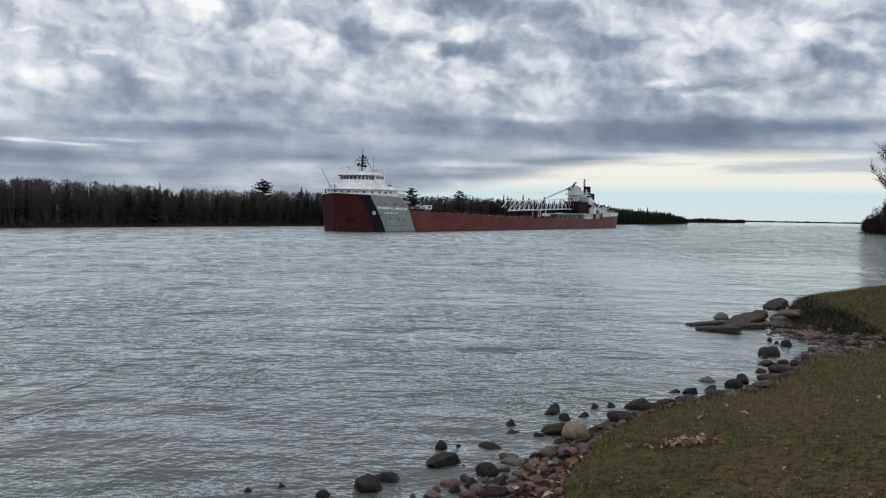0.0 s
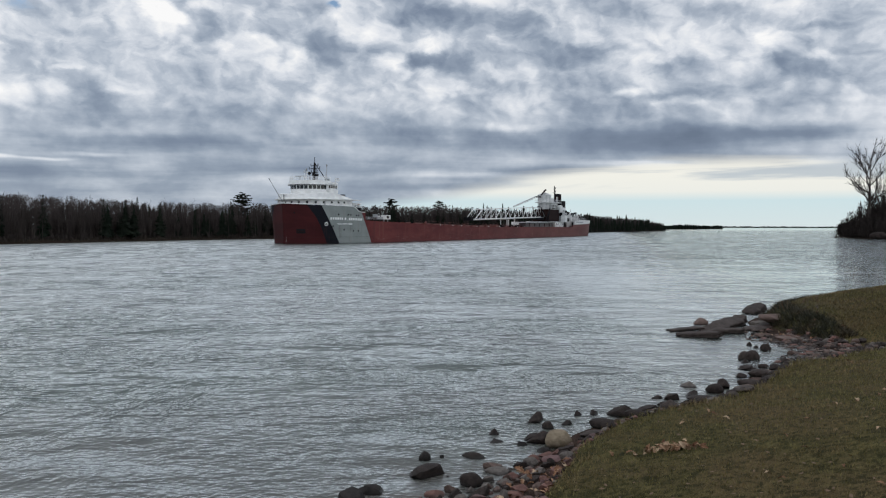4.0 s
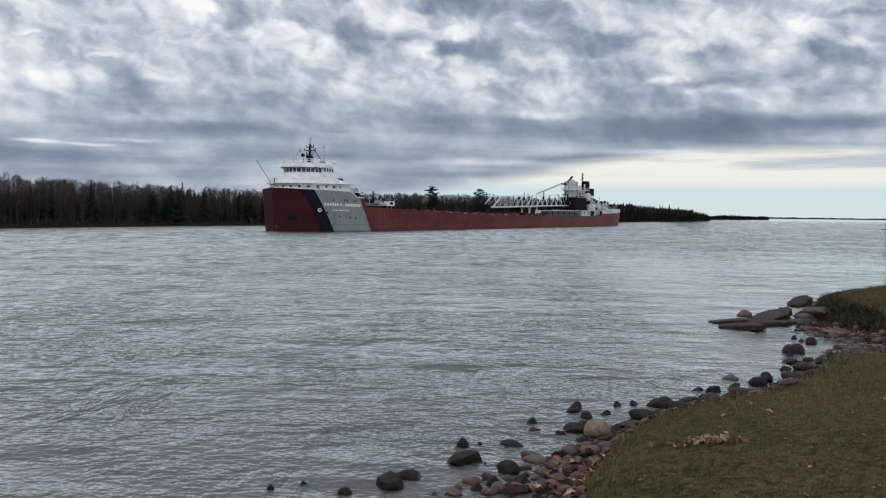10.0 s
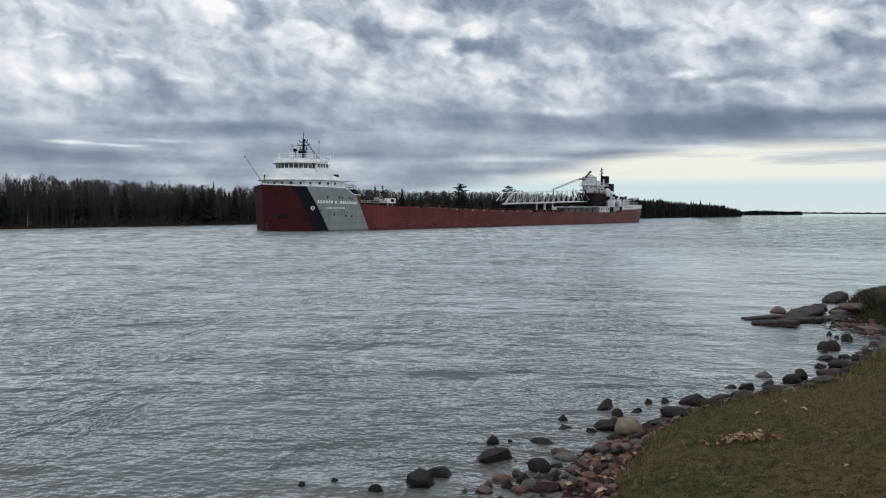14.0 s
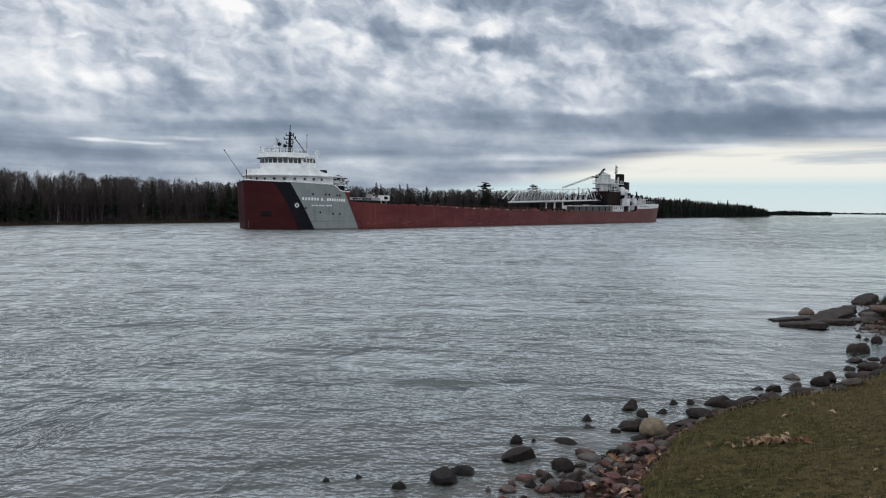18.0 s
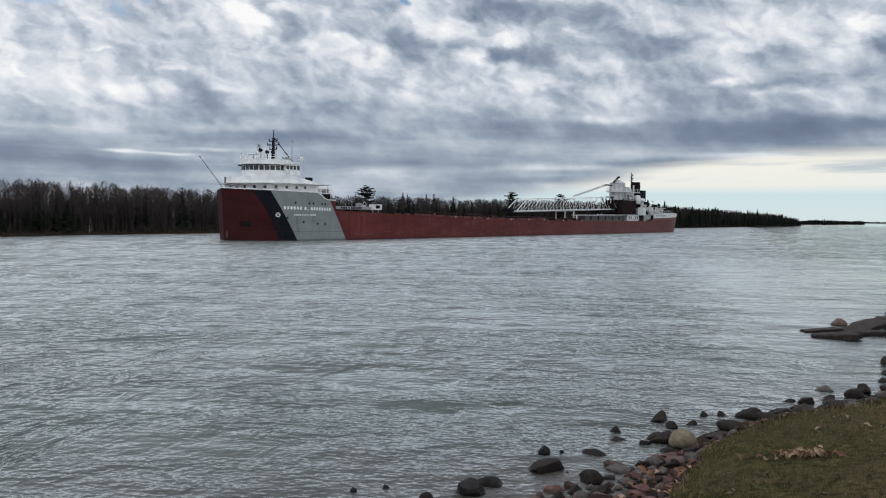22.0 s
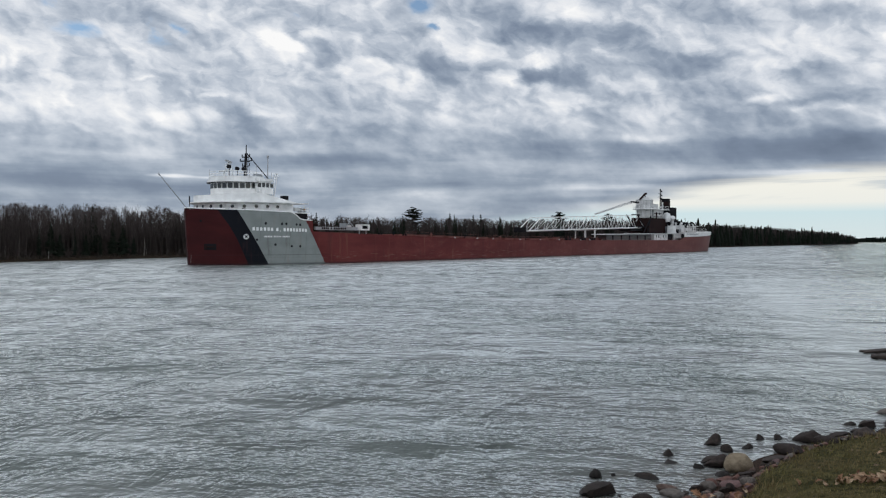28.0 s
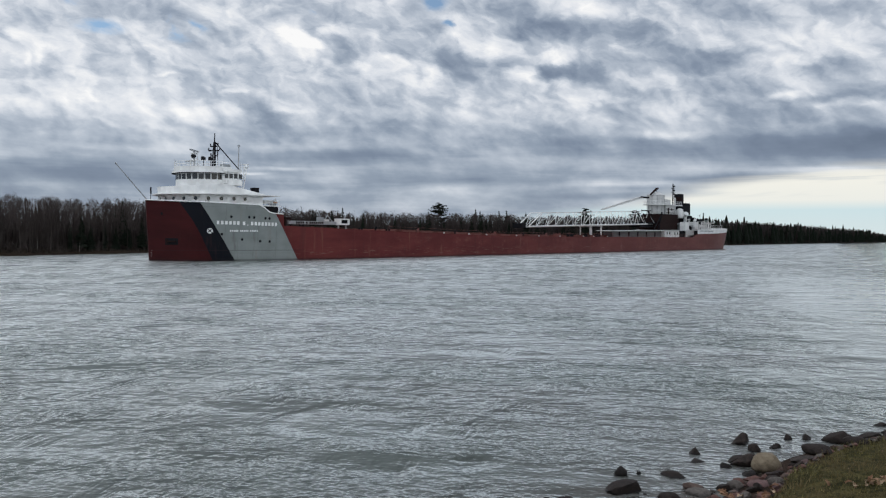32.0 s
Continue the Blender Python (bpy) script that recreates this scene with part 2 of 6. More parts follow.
STONES = {
    "dark": rock("dark_grey_stone", (0.015, 0.011, 0.0095), (0.046, 0.034, 0.029), (0.085, 0.068, 0.06)),
    "slab": rock("brown_grey_slab", (0.024, 0.018, 0.015), (0.068, 0.053, 0.046), (0.11, 0.09, 0.08)),
    "black": rock("black_wet_stone", (0.014, 0.012, 0.011), (0.034, 0.029, 0.027), (0.065, 0.058, 0.055)),
    "tan": rock("tan_boulder_stone", (0.13, 0.100, 0.066), (0.27, 0.215, 0.150), (0.32, 0.27, 0.20)),
    "brown": rock("brown_stone", (0.080, 0.053, 0.043), (0.155, 0.110, 0.092), (0.21, 0.165, 0.145)),
    "red": rock("red_sandstone", (0.105, 0.052, 0.042), (0.19, 0.105, 0.087), (0.25, 0.175, 0.15)),
    "maroon": rock("maroon_stone", (0.080, 0.046, 0.043), (0.145, 0.088, 0.082), (0.20, 0.15, 0.14)),
    "grey": rock("light_grey_stone", (0.075, 0.063, 0.055), (0.150, 0.130, 0.115), (0.21, 0.19, 0.17)),
}


def lawn_material():
    n = Nodes("lawn_and_soil")
    p = n.where()
    sep = n.add("SeparateXYZ")
    n.link(p, sep.inputs[0])
    z = sep.outputs[2]
    big = n.noise(p, 0.35, 6, 0.6)
    mid = n.noise(p, 2.2, 6, 0.65)
    fine = n.noise(p, 28.0, 5, 0.7)
    grass = n.mix(n.span(mid, 0.3, 0.7), (0.040, 0.035, 0.013), (0.100, 0.082, 0.032))
    grass = n.mix(n.span(big, 0.42, 0.64, 0.0, 0.8), grass, (0.105, 0.070, 0.036))
    clump = n.noise(p, 8.0, 5, 0.65)
    grass = n.mix(n.span(clump, 0.46, 0.60, 0.0, 0.75), grass, (0.013, 0.015, 0.005))
    grass = n.mix(n.span(clump, 0.44, 0.34, 0.0, 0.5), grass, (0.11, 0.095, 0.034))
    grass = n.mix(n.span(fine, 0.42, 0.66, 0.0, 0.7), grass, (0.016, 0.017, 0.006))
    soil = n.mix(n.span(fine, 0.3, 0.7), (0.016, 0.011, 0.008), (0.05, 0.032, 0.024))
    high = n.span(n.math("ADD", z, n.math("MULTIPLY", mid, 0.12)), 0.16, 0.27)
    c = n.mix(high, soil, grass)
    away = n.math("SUBTRACT", sep.outputs[1], n.math("MULTIPLY", sep.outputs[0], 0.9))
    c = n.mix(n.span(away, 60.0, 90.0), c, n.mix(n.span(mid, 0.3, 0.7), (0.012, 0.009, 0.006), (0.03, 0.02, 0.013)))
    bed = n.span(z, -0.02, -0.25)
    c = n.mix(bed, c, (0.06, 0.05, 0.035))
    bump = n.bump(n.math("ADD", fine, mid), 0.7, 0.05)
    return n.done(c, 0.95, 0.0, bump, 0.05)


LAWN = lawn_material()


def grass_material(name, a, b, dry):
    n = Nodes(name)
    island = n.add("NewGeometry").outputs["Random Per Island"]
    patch = n.noise(n.where(), 0.9, 4)
    c = n.mix(island, a, b)
    c = n.mix(n.span(patch, 0.42, 0.62, 0.0, 0.7), c, dry)
    return n.done(c, 0.7, 0.0, None, 0.3)


GRASS = grass_material("grass_blades", (0.028, 0.028, 0.009), (0.20, 0.170, 0.058), (0.19, 0.130, 0.062))
REEDS = grass_material("dry_bank_grass", (0.016, 0.012, 0.008), (0.034, 0.024, 0.015), (0.02, 0.015, 0.010))
ROUGH = grass_material("rough_grass_blades", (0.020, 0.019, 0.007), (0.085, 0.072, 0.028), (0.095, 0.064, 0.034))
# grass of the mound's steep face, with that side's shade in its colour
HANGING = grass_material("shaded_bank_grass", (0.010, 0.011, 0.005), (0.036, 0.035, 0.014), (0.040, 0.028, 0.015))


def leaf_material():
    n = Nodes("dry_oak_leaves")
    island = n.add("NewGeometry").outputs["Random Per Island"]
    info = n.add("ObjectInfo").outputs["Random"]
    tone = n.noise(n.where(), 30.0, 3)
    k = n.math("FRACT", n.math("ADD", island, info))
    c = n.ramp(k, (0.0, (0.10, 0.040, 0.020)), (0.5, (0.23, 0.118, 0.062)), (1.0, (0.46, 0.345, 0.225)))
    c = n.mix(n.math("MULTIPLY", tone, 0.4), c, (0.12, 0.06, 0.035))
    return n.done(c, 0.8, 0.0, None, 0.3)


LEAF = leaf_material()


def water_material():
    """River water: small wind ripples over a slow chop, mirror-like, with a murky green body."""
    n = Nodes("river_water")
    p = n.where()
    sep = n.add("SeparateXYZ")
    n.link(n.add("NewGeometry").outputs["Position"], sep.inputs[0])
    off = n.math("SUBTRACT", sep.outputs[1], n.math("MULTIPLY", sep.outputs[0], 0.9))   # grows away from the sheltered near bank
    patch = n.span(n.noise(n.scaled(p, 0.05, 0.11, 1.0, 14), 1.0, 2, 0.5, 0.2), 0.38, 0.62)
    lee = n.math("SUBTRACT", sep.outputs[0], n.math("MULTIPLY", sep.outputs[1], 0.10))
    glint = n.math("SUBTRACT", sep.outputs[0], n.math("MULTIPLY", sep.outputs[1], 0.22))
    ragged = n.math("MULTIPLY", n.math("SUBTRACT", n.noise(n.scaled(p, 0.10, 0.35), 1.0, 4, 0.6), 0.5), 26.0)
    sleek = n.span(n.math("ADD", glint, ragged), 0.0, 14.0, 0.30, 0.07)
    lee = n.math("SUBTRACT", 1.0, n.math("MULTIPLY", n.span(lee, 0.5, 6.5, 0.0, 0.70), n.span(sep.outputs[1], 120.0, 70.0)))      # smoother in the lee of the point
    height = 0.0
    layers = ((7.0, 9.0, 14, 0.108, 14.0, 32.0), (3.6, 5.0, -11, 0.165, 22.0, 56.0), (1.7, 2.5, 9, 0.35, 38.0, 105.0),
              (0.8, 1.2, -8, 0.62, 70.0, 200.0), (0.38, 0.58, 10, 1.0, 130.0, 420.0), (0.18, 0.26, -8, 1.6, 240.0, 900.0))
    paws = n.span(n.noise(n.scaled(p, 0.42, 0.11, 1.0, 6), 1.0, 5, 0.6, 0.5), 0.42, 0.58, 0.3, 1.6)       # gusts roughen the water in patches
    still = n.span(n.noise(n.scaled(p, 0.16, 0.34, 1.0, 20), 1.0, 4, 0.55, 0.6), 0.37, 0.56, 0.48, 1.08)     # and leave glassy slicks between
    for k, (u, v, turn, tall, start, end) in enumerate(layers):        # ever longer waves, each while it can be told apart
        wave = n.noise(n.scaled(p, u, v, 1.0, turn), 1.0, 0.7, 0.5, 0.35)
        share = n.span(off, start, end, 1.0, 0.06)
        if k:
            share = n.math("MULTIPLY", share, n.span(off, layers[k - 1][4] * 0.6, layers[k - 1][5], 0.5, 1.0))
        share = n.math("MULTIPLY", n.math("MULTIPLY", share, lee), n.math("ADD", n.math("MULTIPLY", patch, 0.35), 0.65))
        share = n.math("MULTIPLY", share, paws if k > 3 else still)
        if k < 2:
            share = n.math("MULTIPLY", share, n.span(off, 8.0, 18.0, 0.5, 1.0))       # gentler over the shallows
        height = n.math("ADD", height, n.math("MULTIPLY", n.math("MULTIPLY", n.math("SUBTRACT", wave, 0.5), tall), share))
    # paler offshore: body colour stands in for sky reflection lost at grazing angles
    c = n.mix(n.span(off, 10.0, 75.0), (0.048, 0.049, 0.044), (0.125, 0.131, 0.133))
    c = n.mix(n.math("MULTIPLY", patch, 0.4), c, (0.055, 0.085, 0.070))
    bed = n.span(n.noise(p, 1.1, 5, 0.6), 0.42, 0.62)
    shallow = n.math("MULTIPLY", n.span(off, 17.0, 11.0), n.math("ADD", n.math("MULTIPLY", bed, 0.6), 0.3))
    c = n.mix(shallow, c, (0.060, 0.043, 0.034))
    normal = n.bump(height, 1.0, 1.0)
    body, skin, edge, both = n.add("BsdfDiffuse"), n.add("BsdfGlossy"), n.add("Fresnel"), n.add("MixShader")
    edge.inputs["IOR"].default_value = 1.36
    for node in (body, skin, edge):
        n.link(normal, node.inputs["Normal"])
    n.link(c, body.inputs["Color"])
    skin.inputs["Color"].default_value = (0.91, 0.935, 0.92, 1)
    n.link(sleek, skin.inputs["Roughness"])
    n.link(n.math("MULTIPLY", edge.outputs[0], 1.22, True), both.inputs[0])
    n.link(body.outputs[0], both.inputs[1])
    n.link(skin.outputs[0], both.inputs[2])
    n.link(both.outputs[0], n.tree.nodes["Material Output"].inputs["Surface"])
    n.tree.nodes.remove(n.bsdf)
    return n.mat


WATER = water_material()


def cloud_material():
    """A broken deck of cloud seen from below: it glows with the daylight that comes through it, and lets the sky through its gaps."""
    n = Nodes("cloud_deck")
    n.mat.cycles.emission_sampling = "NONE"
    p = n.where()
    sep = n.add("SeparateXYZ")
    n.link(p, sep.inputs[0])
    turn = n.math("ARCTAN2", sep.outputs[0], sep.outputs[1])
    reach = n.add("VectorMath", "LENGTH")
    n.link(p, reach.inputs[0])
    rise = n.math("DIVIDE", n.math("ADD", sep.outputs[2], 150.0), n.math("MAXIMUM", reach.outputs["Value"], 1.0))   # tangent of the height at which the deck is seen from the bank
    flat = n.add("CombineXYZ")
    n.link(turn, flat.inputs[0])
    n.link(n.math("DIVIDE", n.math("POWER", n.math("MINIMUM", rise, 6.0), 0.72), 0.72), flat.inputs[1])
    g = flat.outputs[0]
    true = n.add("CombineXYZ")
    n.link(turn, true.inputs[0])
    n.link(rise, true.inputs[1])
    warp = n.add("VectorMath", "SUBTRACT")
    n.link(n.noise(g, 12.0, 6, 0.55, 0.0, True), warp.inputs[0])
    warp.inputs[1].default_value = (0.5, 0.5, 0.5)
    moved = n.add("VectorMath", "MULTIPLY_ADD")
    calm = n.add("VectorMath", "SCALE")
    n.link(warp.outputs[0], calm.inputs[0])
    n.link(n.span(rise, 0.05, 0.22, 0.12, 1.0), calm.inputs["Scale"])
    n.link(calm.outputs[0], moved.inputs[0])
    moved.inputs[1].default_value = (0.085, 0.050, 0.0)
    n.link(true.outputs[0], moved.inputs[2])
    q = moved.outputs[0]
    body = n.noise(n.scaled(g, 1.0, 1.2), 4.2, 7, 0.5, 0.1)
    fluff = n.noise(n.scaled(g, 1.0, 0.8), 13.0, 8, 0.55, 0.15)

    def relief(scale, shift):
        """Light and dark flanks of heaped cloud, lit from the upper right."""
        one, two = n.scaled(q, scale, scale * 1.5), n.add("VectorMath", "ADD")
        n.link(one, two.inputs[0])
        two.inputs[1].default_value = (shift, shift, 0)
        return n.math("SUBTRACT", n.noise(one, 1.0, 4, 0.5, 0.1), n.noise(two.outputs[0], 1.0, 4, 0.5, 0.1))

    wisps = n.noise(n.scaled(q, 34.0, 52.0), 1.0, 5, 0.6, 0.3)
    bands = n.noise(n.scaled(true.outputs[0], 2.6, 36.0), 1.0, 5, 0.52, 0.5)
    low = n.span(rise, 0.15, 0.07)
    high = n.span(rise, 0.05, 0.17)
    total = n.math("ADD", n.span(body, 0.28, 0.72, 0.35, 0.75, False), n.span(fluff, 0.25, 0.75, -0.24, 0.24, False))
    total = n.math("ADD", total, n.math("MULTIPLY", n.math("ADD", n.math("MULTIPLY", relief(14.0, 0.30), 0.75), n.math("MULTIPLY", relief(34.0, 0.30), 0.45)), high))
    total = n.math("ADD", total, n.math("MULTIPLY", n.span(wisps, 0.25, 0.75, -0.15, 0.15, False), high))
    total = n.math("ADD", total, n.math("MULTIPLY", n.span(turn, -0.15, -0.55, 0.0, 0.10), high))
    total = n.math("SUBTRACT", total, n.span(rise, 0.15, 0.07, 0.0, 0.21))
    total = n.math("ADD", total, n.math("MULTIPLY", n.span(bands, 0.30, 0.70, -0.20, 0.20, False), low))
    holes, count = 0.0, 0

    def lump(turn, rise, across, high, amount):
        m = n.add("Mapping")
        m.vector_type = "TEXTURE"
        n.link(q, m.inputs["Vector"])
        m.inputs["Location"].default_value = (radians(turn), rise, 0)
        m.inputs["Scale"].default_value = (radians(across) * 1.5, high * 1.5, 1)
        size = n.add("VectorMath", "LENGTH")
        n.link(m.outputs[0], size.inputs[0])
        return n.span(size.outputs["Value"], 1.0, 0.15, 0.0, amount * (0.56 if amount > 0 else 0.50))

    def puff(*numbers):
        nonlocal total, q, count
        total = n.math("ADD", total, lump(*numbers))
        count += 1
        if count % 25 == 0:            # the next batch hangs on this one, which keeps the shader small
            after = n.add("VectorMath", "MULTIPLY_ADD")
            n.link(total, after.inputs[0])
            after.inputs[1].default_value = (1e-7, 1e-7, 0)
            n.link(q, after.inputs[2])
            q = after.outputs[0]

    def gap(*numbers):
        nonlocal holes
        holes = n.math("ADD", holes, lump(*numbers))

    puff(-17.0, 0.241, 1.4, 0.0195, 0.60)
    puff(-14.5, 0.249, 0.9, 0.0053, 0.50)
    puff(-11.6, 0.211, 1.9, 0.0133, 0.50)
    puff(-9.4, 0.198, 2.3, 0.0147, 0.40)
    puff(-5.4, 0.238, 2.3, 0.0188, 0.50)
    puff(-4.0, 0.226, 1.5, 0.0121, 0.50)
    puff(-5.1, 0.200, 0.6, 0.0081, 0.40)
    puff(-2.0, 0.197, 1.0, 0.0101, 0.60)
    puff(-23.8, 0.152, 0.9, 0.0075, 0.50)
    puff(-26.3, 0.143, 1.4, 0.0124, 0.45)
    puff(-20.2, 0.154, 1.0, 0.0058, 0.55)
    puff(-27.2, 0.187, 0.6, 0.0031, 0.40)
    puff(-22.9, 0.172, 1.0, 0.0032, 0.40)
    puff(-26.7, 0.226, 1.3, 0.0135, 0.30)
    puff(-8.4, 0.151, 2.3, 0.0107, 0.30)
    puff(-11.3, 0.183, 3.4, 0.0120, 0.25)
    puff(-27.5, 0.074, 1.3, 0.0025, 0.70)
    puff(-24.5, 0.073, 1.7, 0.0019, 0.60)
    puff(-28.4, 0.103, 1.4, 0.0091, 0.30)
    puff(-22.0, 0.079, 2.4, 0.0026, 0.40)
    puff(0.4, 0.216, 1.7, 0.0081, 0.60)
    puff(5.1, 0.183, 1.5, 0.0080, 0.45)
    puff(1.8, 0.170, 2.7, 0.0148, 0.30)
    puff(7.2, 0.213, 1.1, 0.0080, 0.30)
    puff(19.3, 0.221, 3.0, 0.0138, 0.40)
    puff(22.8, 0.206, 1.6, 0.0146, 0.70)
    puff(21.2, 0.185, 0.9, 0.0124, 0.40)
    puff(26.4, 0.193, 0.6, 0.0059, 0.50)
    puff(14.4, 0.157, 1.4, 0.0052, 0.45)
    puff(17.9, 0.144, 1.4, 0.0057, 0.35)
    puff(5.8, 0.118, 3.4, 0.0054, 0.25)
    puff(15.0, 0.072, 4.2, 0.0052, 0.70)
    puff(1.5, 0.063, 4.2, 0.0047, 0.55)
    puff(9.6, 0.052, 4.0, 0.0040, 0.50)
    puff(24.5, 0.041, 3.0, 0.0048, 0.50)
    puff(25.8, 0.072, 1.8, 0.0054, 0.50)
    puff(-14.1, 0.228, 1.7, 0.0145, -0.75)
    puff(-17.4, 0.215, 0.4, 0.0039, -0.40)
    puff(-6.6, 0.220, 1.9, 0.0201, -0.55)
    puff(-6.0, 0.199, 1.5, 0.0094, -0.50)
    puff(-0.3, 0.198, 1.5, 0.0121, -0.60)
    puff(-21.6, 0.148, 1.7, 0.0166, -0.50)
    puff(-24.7, 0.135, 0.9, 0.0069, -0.50)
    puff(-20.6, 0.127, 3.0, 0.0154, -0.50)
    puff(-25.0, 0.102, 1.5, 0.0062, -0.40)
    puff(-15.6, 0.170, 2.9, 0.0171, -0.25)
    puff(-12.8, 0.134, 3.4, 0.0146, -0.30)
    puff(-2.6, 0.119, 4.5, 0.0162, -0.45)
    puff(-17.9, 0.093, 6.6, 0.0091, -0.50)
    puff(-26.7, 0.059, 6.7, 0.0086, -0.55)
    puff(-0.9, 0.253, 2.3, 0.0101, -0.55)
    puff(-24.8, 0.232, 1.3, 0.0075, -0.30)
    puff(-9.7, 0.237, 1.3, 0.0160, -0.35)
    puff(-11.8, 0.068, 6.1, 0.0080, -0.35)
    puff(4.0, 0.245, 4.4, 0.0147, -0.75)
    puff(10.3, 0.208, 4.2, 0.0164, -0.70)
    puff(2.0, 0.197, 2.7, 0.0081, -0.50)
    puff(4.4, 0.178, 0.5, 0.0080, -0.50)
    puff(17.4, 0.184, 2.1, 0.0095, -0.45)
    puff(15.7, 0.152, 2.1, 0.0064, -0.40)
    puff(20.3, 0.158, 2.6, 0.0112, -0.50)
    puff(23.8, 0.177, 1.3, 0.0133, -0.60)
    puff(25.6, 0.169, 1.5, 0.0143, -0.50)
    puff(25.4, 0.142, 1.8, 0.0108, -0.45)
    puff(26.0, 0.219, 1.8, 0.0047, -0.60)
    puff(12.9, 0.103, 9.7, 0.0144, -0.70)
    puff(19.4, 0.103, 6.2, 0.0138, -0.50)
    puff(9.0, 0.067, 4.4, 0.0060, -0.70)
    puff(1.2, 0.105, 5.0, 0.0122, -0.50)
    puff(22.7, 0.062, 3.0, 0.0043, -0.60)
    puff(23.1, 0.046, 2.4, 0.0025, -0.50)
    puff(1.3, 0.047, 5.0, 0.0041, -0.40)
    puff(25.6, 0.103, 1.8, 0.0090, -0.40)
    puff(-32.5, 0.176, 2.1, 0.015, 0.35)
    puff(-33.6, 0.156, 2.0, 0.011, 0.35)
    puff(-31.5, 0.190, 1.4, 0.008, -0.30)
    puff(-35.2, 0.218, 1.2, 0.019, 0.40)
    puff(-34.7, 0.182, 1.8, 0.011, -0.40)
    puff(-36.0, 0.120, 6.0, 0.016, -0.40)
    puff(-36.0, 0.070, 8.0, 0.012, -0.45)
    gap(-24.9, 0.245, 1.6, 0.011, 0.80)
    gap(-30.5, 0.247, 1.6, 0.008, 0.80)
    gap(-24.4, 0.252, 1.0, 0.010, 0.90)
    gap(-28.5, 0.269, 0.5, 0.005, 0.90)
    gap(-30.5, 0.274, 0.9, 0.005, 0.90)
    gap(-32.9, 0.256, 0.5, 0.008, 0.90)
    gap(-15.8, 0.275, 0.5, 0.003, 0.80)
    gap(-6.4, 0.290, 1.2, 0.010, 0.80)
    gap(-6.0, 0.259, 0.5, 0.005, 0.80)
    gap(-22.7, 0.243, 0.4, 0.004, 0.70)

    colour = n.ramp(n.span(total, -0.4, 1.1, 0.0, 1.0, False), (0.0, (0.125, 0.160, 0.225)), (0.27, (0.175, 0.218, 0.295)), (0.44, (0.262, 0.312, 0.390)), (0.60, (0.415, 0.463, 0.535)),
                    (0.76, (0.635, 0.665, 0.715)), (0.95, (0.87, 0.865, 0.86)))
    glow = n.add("Emission")
    haze = n.ramp(n.math("MULTIPLY", rise, 10.0), (0.0, (0.60, 0.685, 0.70)), (0.30, (0.545, 0.675, 0.71)), (0.41, (0.76, 0.765, 0.72)), (0.9, (0.85, 0.82, 0.73)))
    sheet = n.math("MULTIPLY", n.span(bands, 0.44, 0.54, 0.0, 0.8), n.span(rise, 0.042, 0.054))
    haze = n.mix(sheet, haze, (0.40, 0.46, 0.52))
    rim = n.math("SUBTRACT", n.math("ADD", rise, n.math("MULTIPLY", n.math("SUBTRACT", bands, 0.5), 0.035)), n.span(turn, -0.25, 0.30, -0.03, 0.036))
    colour = n.mix(n.span(rim, 0.026, 0.048), haze, colour)
    n.link(colour, glow.inputs["Color"])
    n.link(n.span(rise, 0.35, 1.9, 1.12, 3.0, False), glow.inputs["Strength"])    # an overcast sky is brightest overhead
    clear = n.add("BsdfTransparent")
    thick = n.math("SUBTRACT", 0.97, n.math("MULTIPLY", holes, n.span(fluff, 0.42, 0.54, 0.0, 2.4)), True)
    both = n.add("MixShader")
    n.link(thick, both.inputs[0])
    n.link(clear.outputs[0], both.inputs[1])
    n.link(glow.outputs[0], both.inputs[2])
    n.link(both.outputs[0], n.tree.nodes["Material Output"].inputs["Surface"])
    return n.mat


CLOUD = cloud_material()


# ---- mesh tools ----
class Geo:
    """Plain lists of points and faces."""

    def __init__(self):
        self.v, self.f = [], []

    def raw(self, points, faces):
        k = len(self.v)
        self.v += [tuple(q) for q in points]
        self.f += [tuple(i + k for i in face) for face in faces]
        return self

    def box(self, x, y, z, sx, sy, sz, turn=0.0):
        """A box on its centre in x and y, from z up."""
        c, s = math.cos(turn), math.sin(turn)
        pts = []
        for dz in (0, sz):
            for dx, dy in ((-1, -1), (1, -1), (1, 1), (-1, 1)):
                u, w = dx * sx / 2, dy * sy / 2
                pts.append((x + u * c - w * s, y + u * s + w * c, z + dz))
        return self.raw(pts, ((0, 3, 2, 1), (4, 5, 6, 7), (0, 1, 5, 4), (1, 2, 6, 5), (2, 3, 7, 6), (3, 0, 4, 7)))

    def tube(self, a, b, r, r2=None, n=6, caps=True):
        a, b = Vector(a), Vector(b)
        r2 = r if r2 is None else r2
        way = (b - a).normalized()
        side = way.cross((0, 0, 1) if abs(way.z) < 0.9 else (1, 0, 0)).normalized()
        up = side.cross(way)
        pts = []
        for at, rad in ((a, r), (b, r2)):
            for i in range(n):
                t = 2 * math.pi * i / n
                pts.append(at + side * (math.cos(t) * rad) + up * (math.sin(t) * rad))
        faces = [(i, (i + 1) % n, n + (i + 1) % n, n + i) for i in range(n)]
        if caps:
            faces += [tuple(range(n))[::-1], tuple(range(n, 2 * n))]
        return self.raw(pts, faces)

    def prism(self, outline, z0, z1, caps=True, scale=1.0, centre=(0, 0)):
        """An upright prism over an outline; z0 and z1 may be functions of x; scale widens the top."""
        n = len(outline)
        lo = z0 if callable(z0) else (lambda x: z0)
        hi = z1 if callable(z1) else (lambda x: z1)
        cx, cy = centre
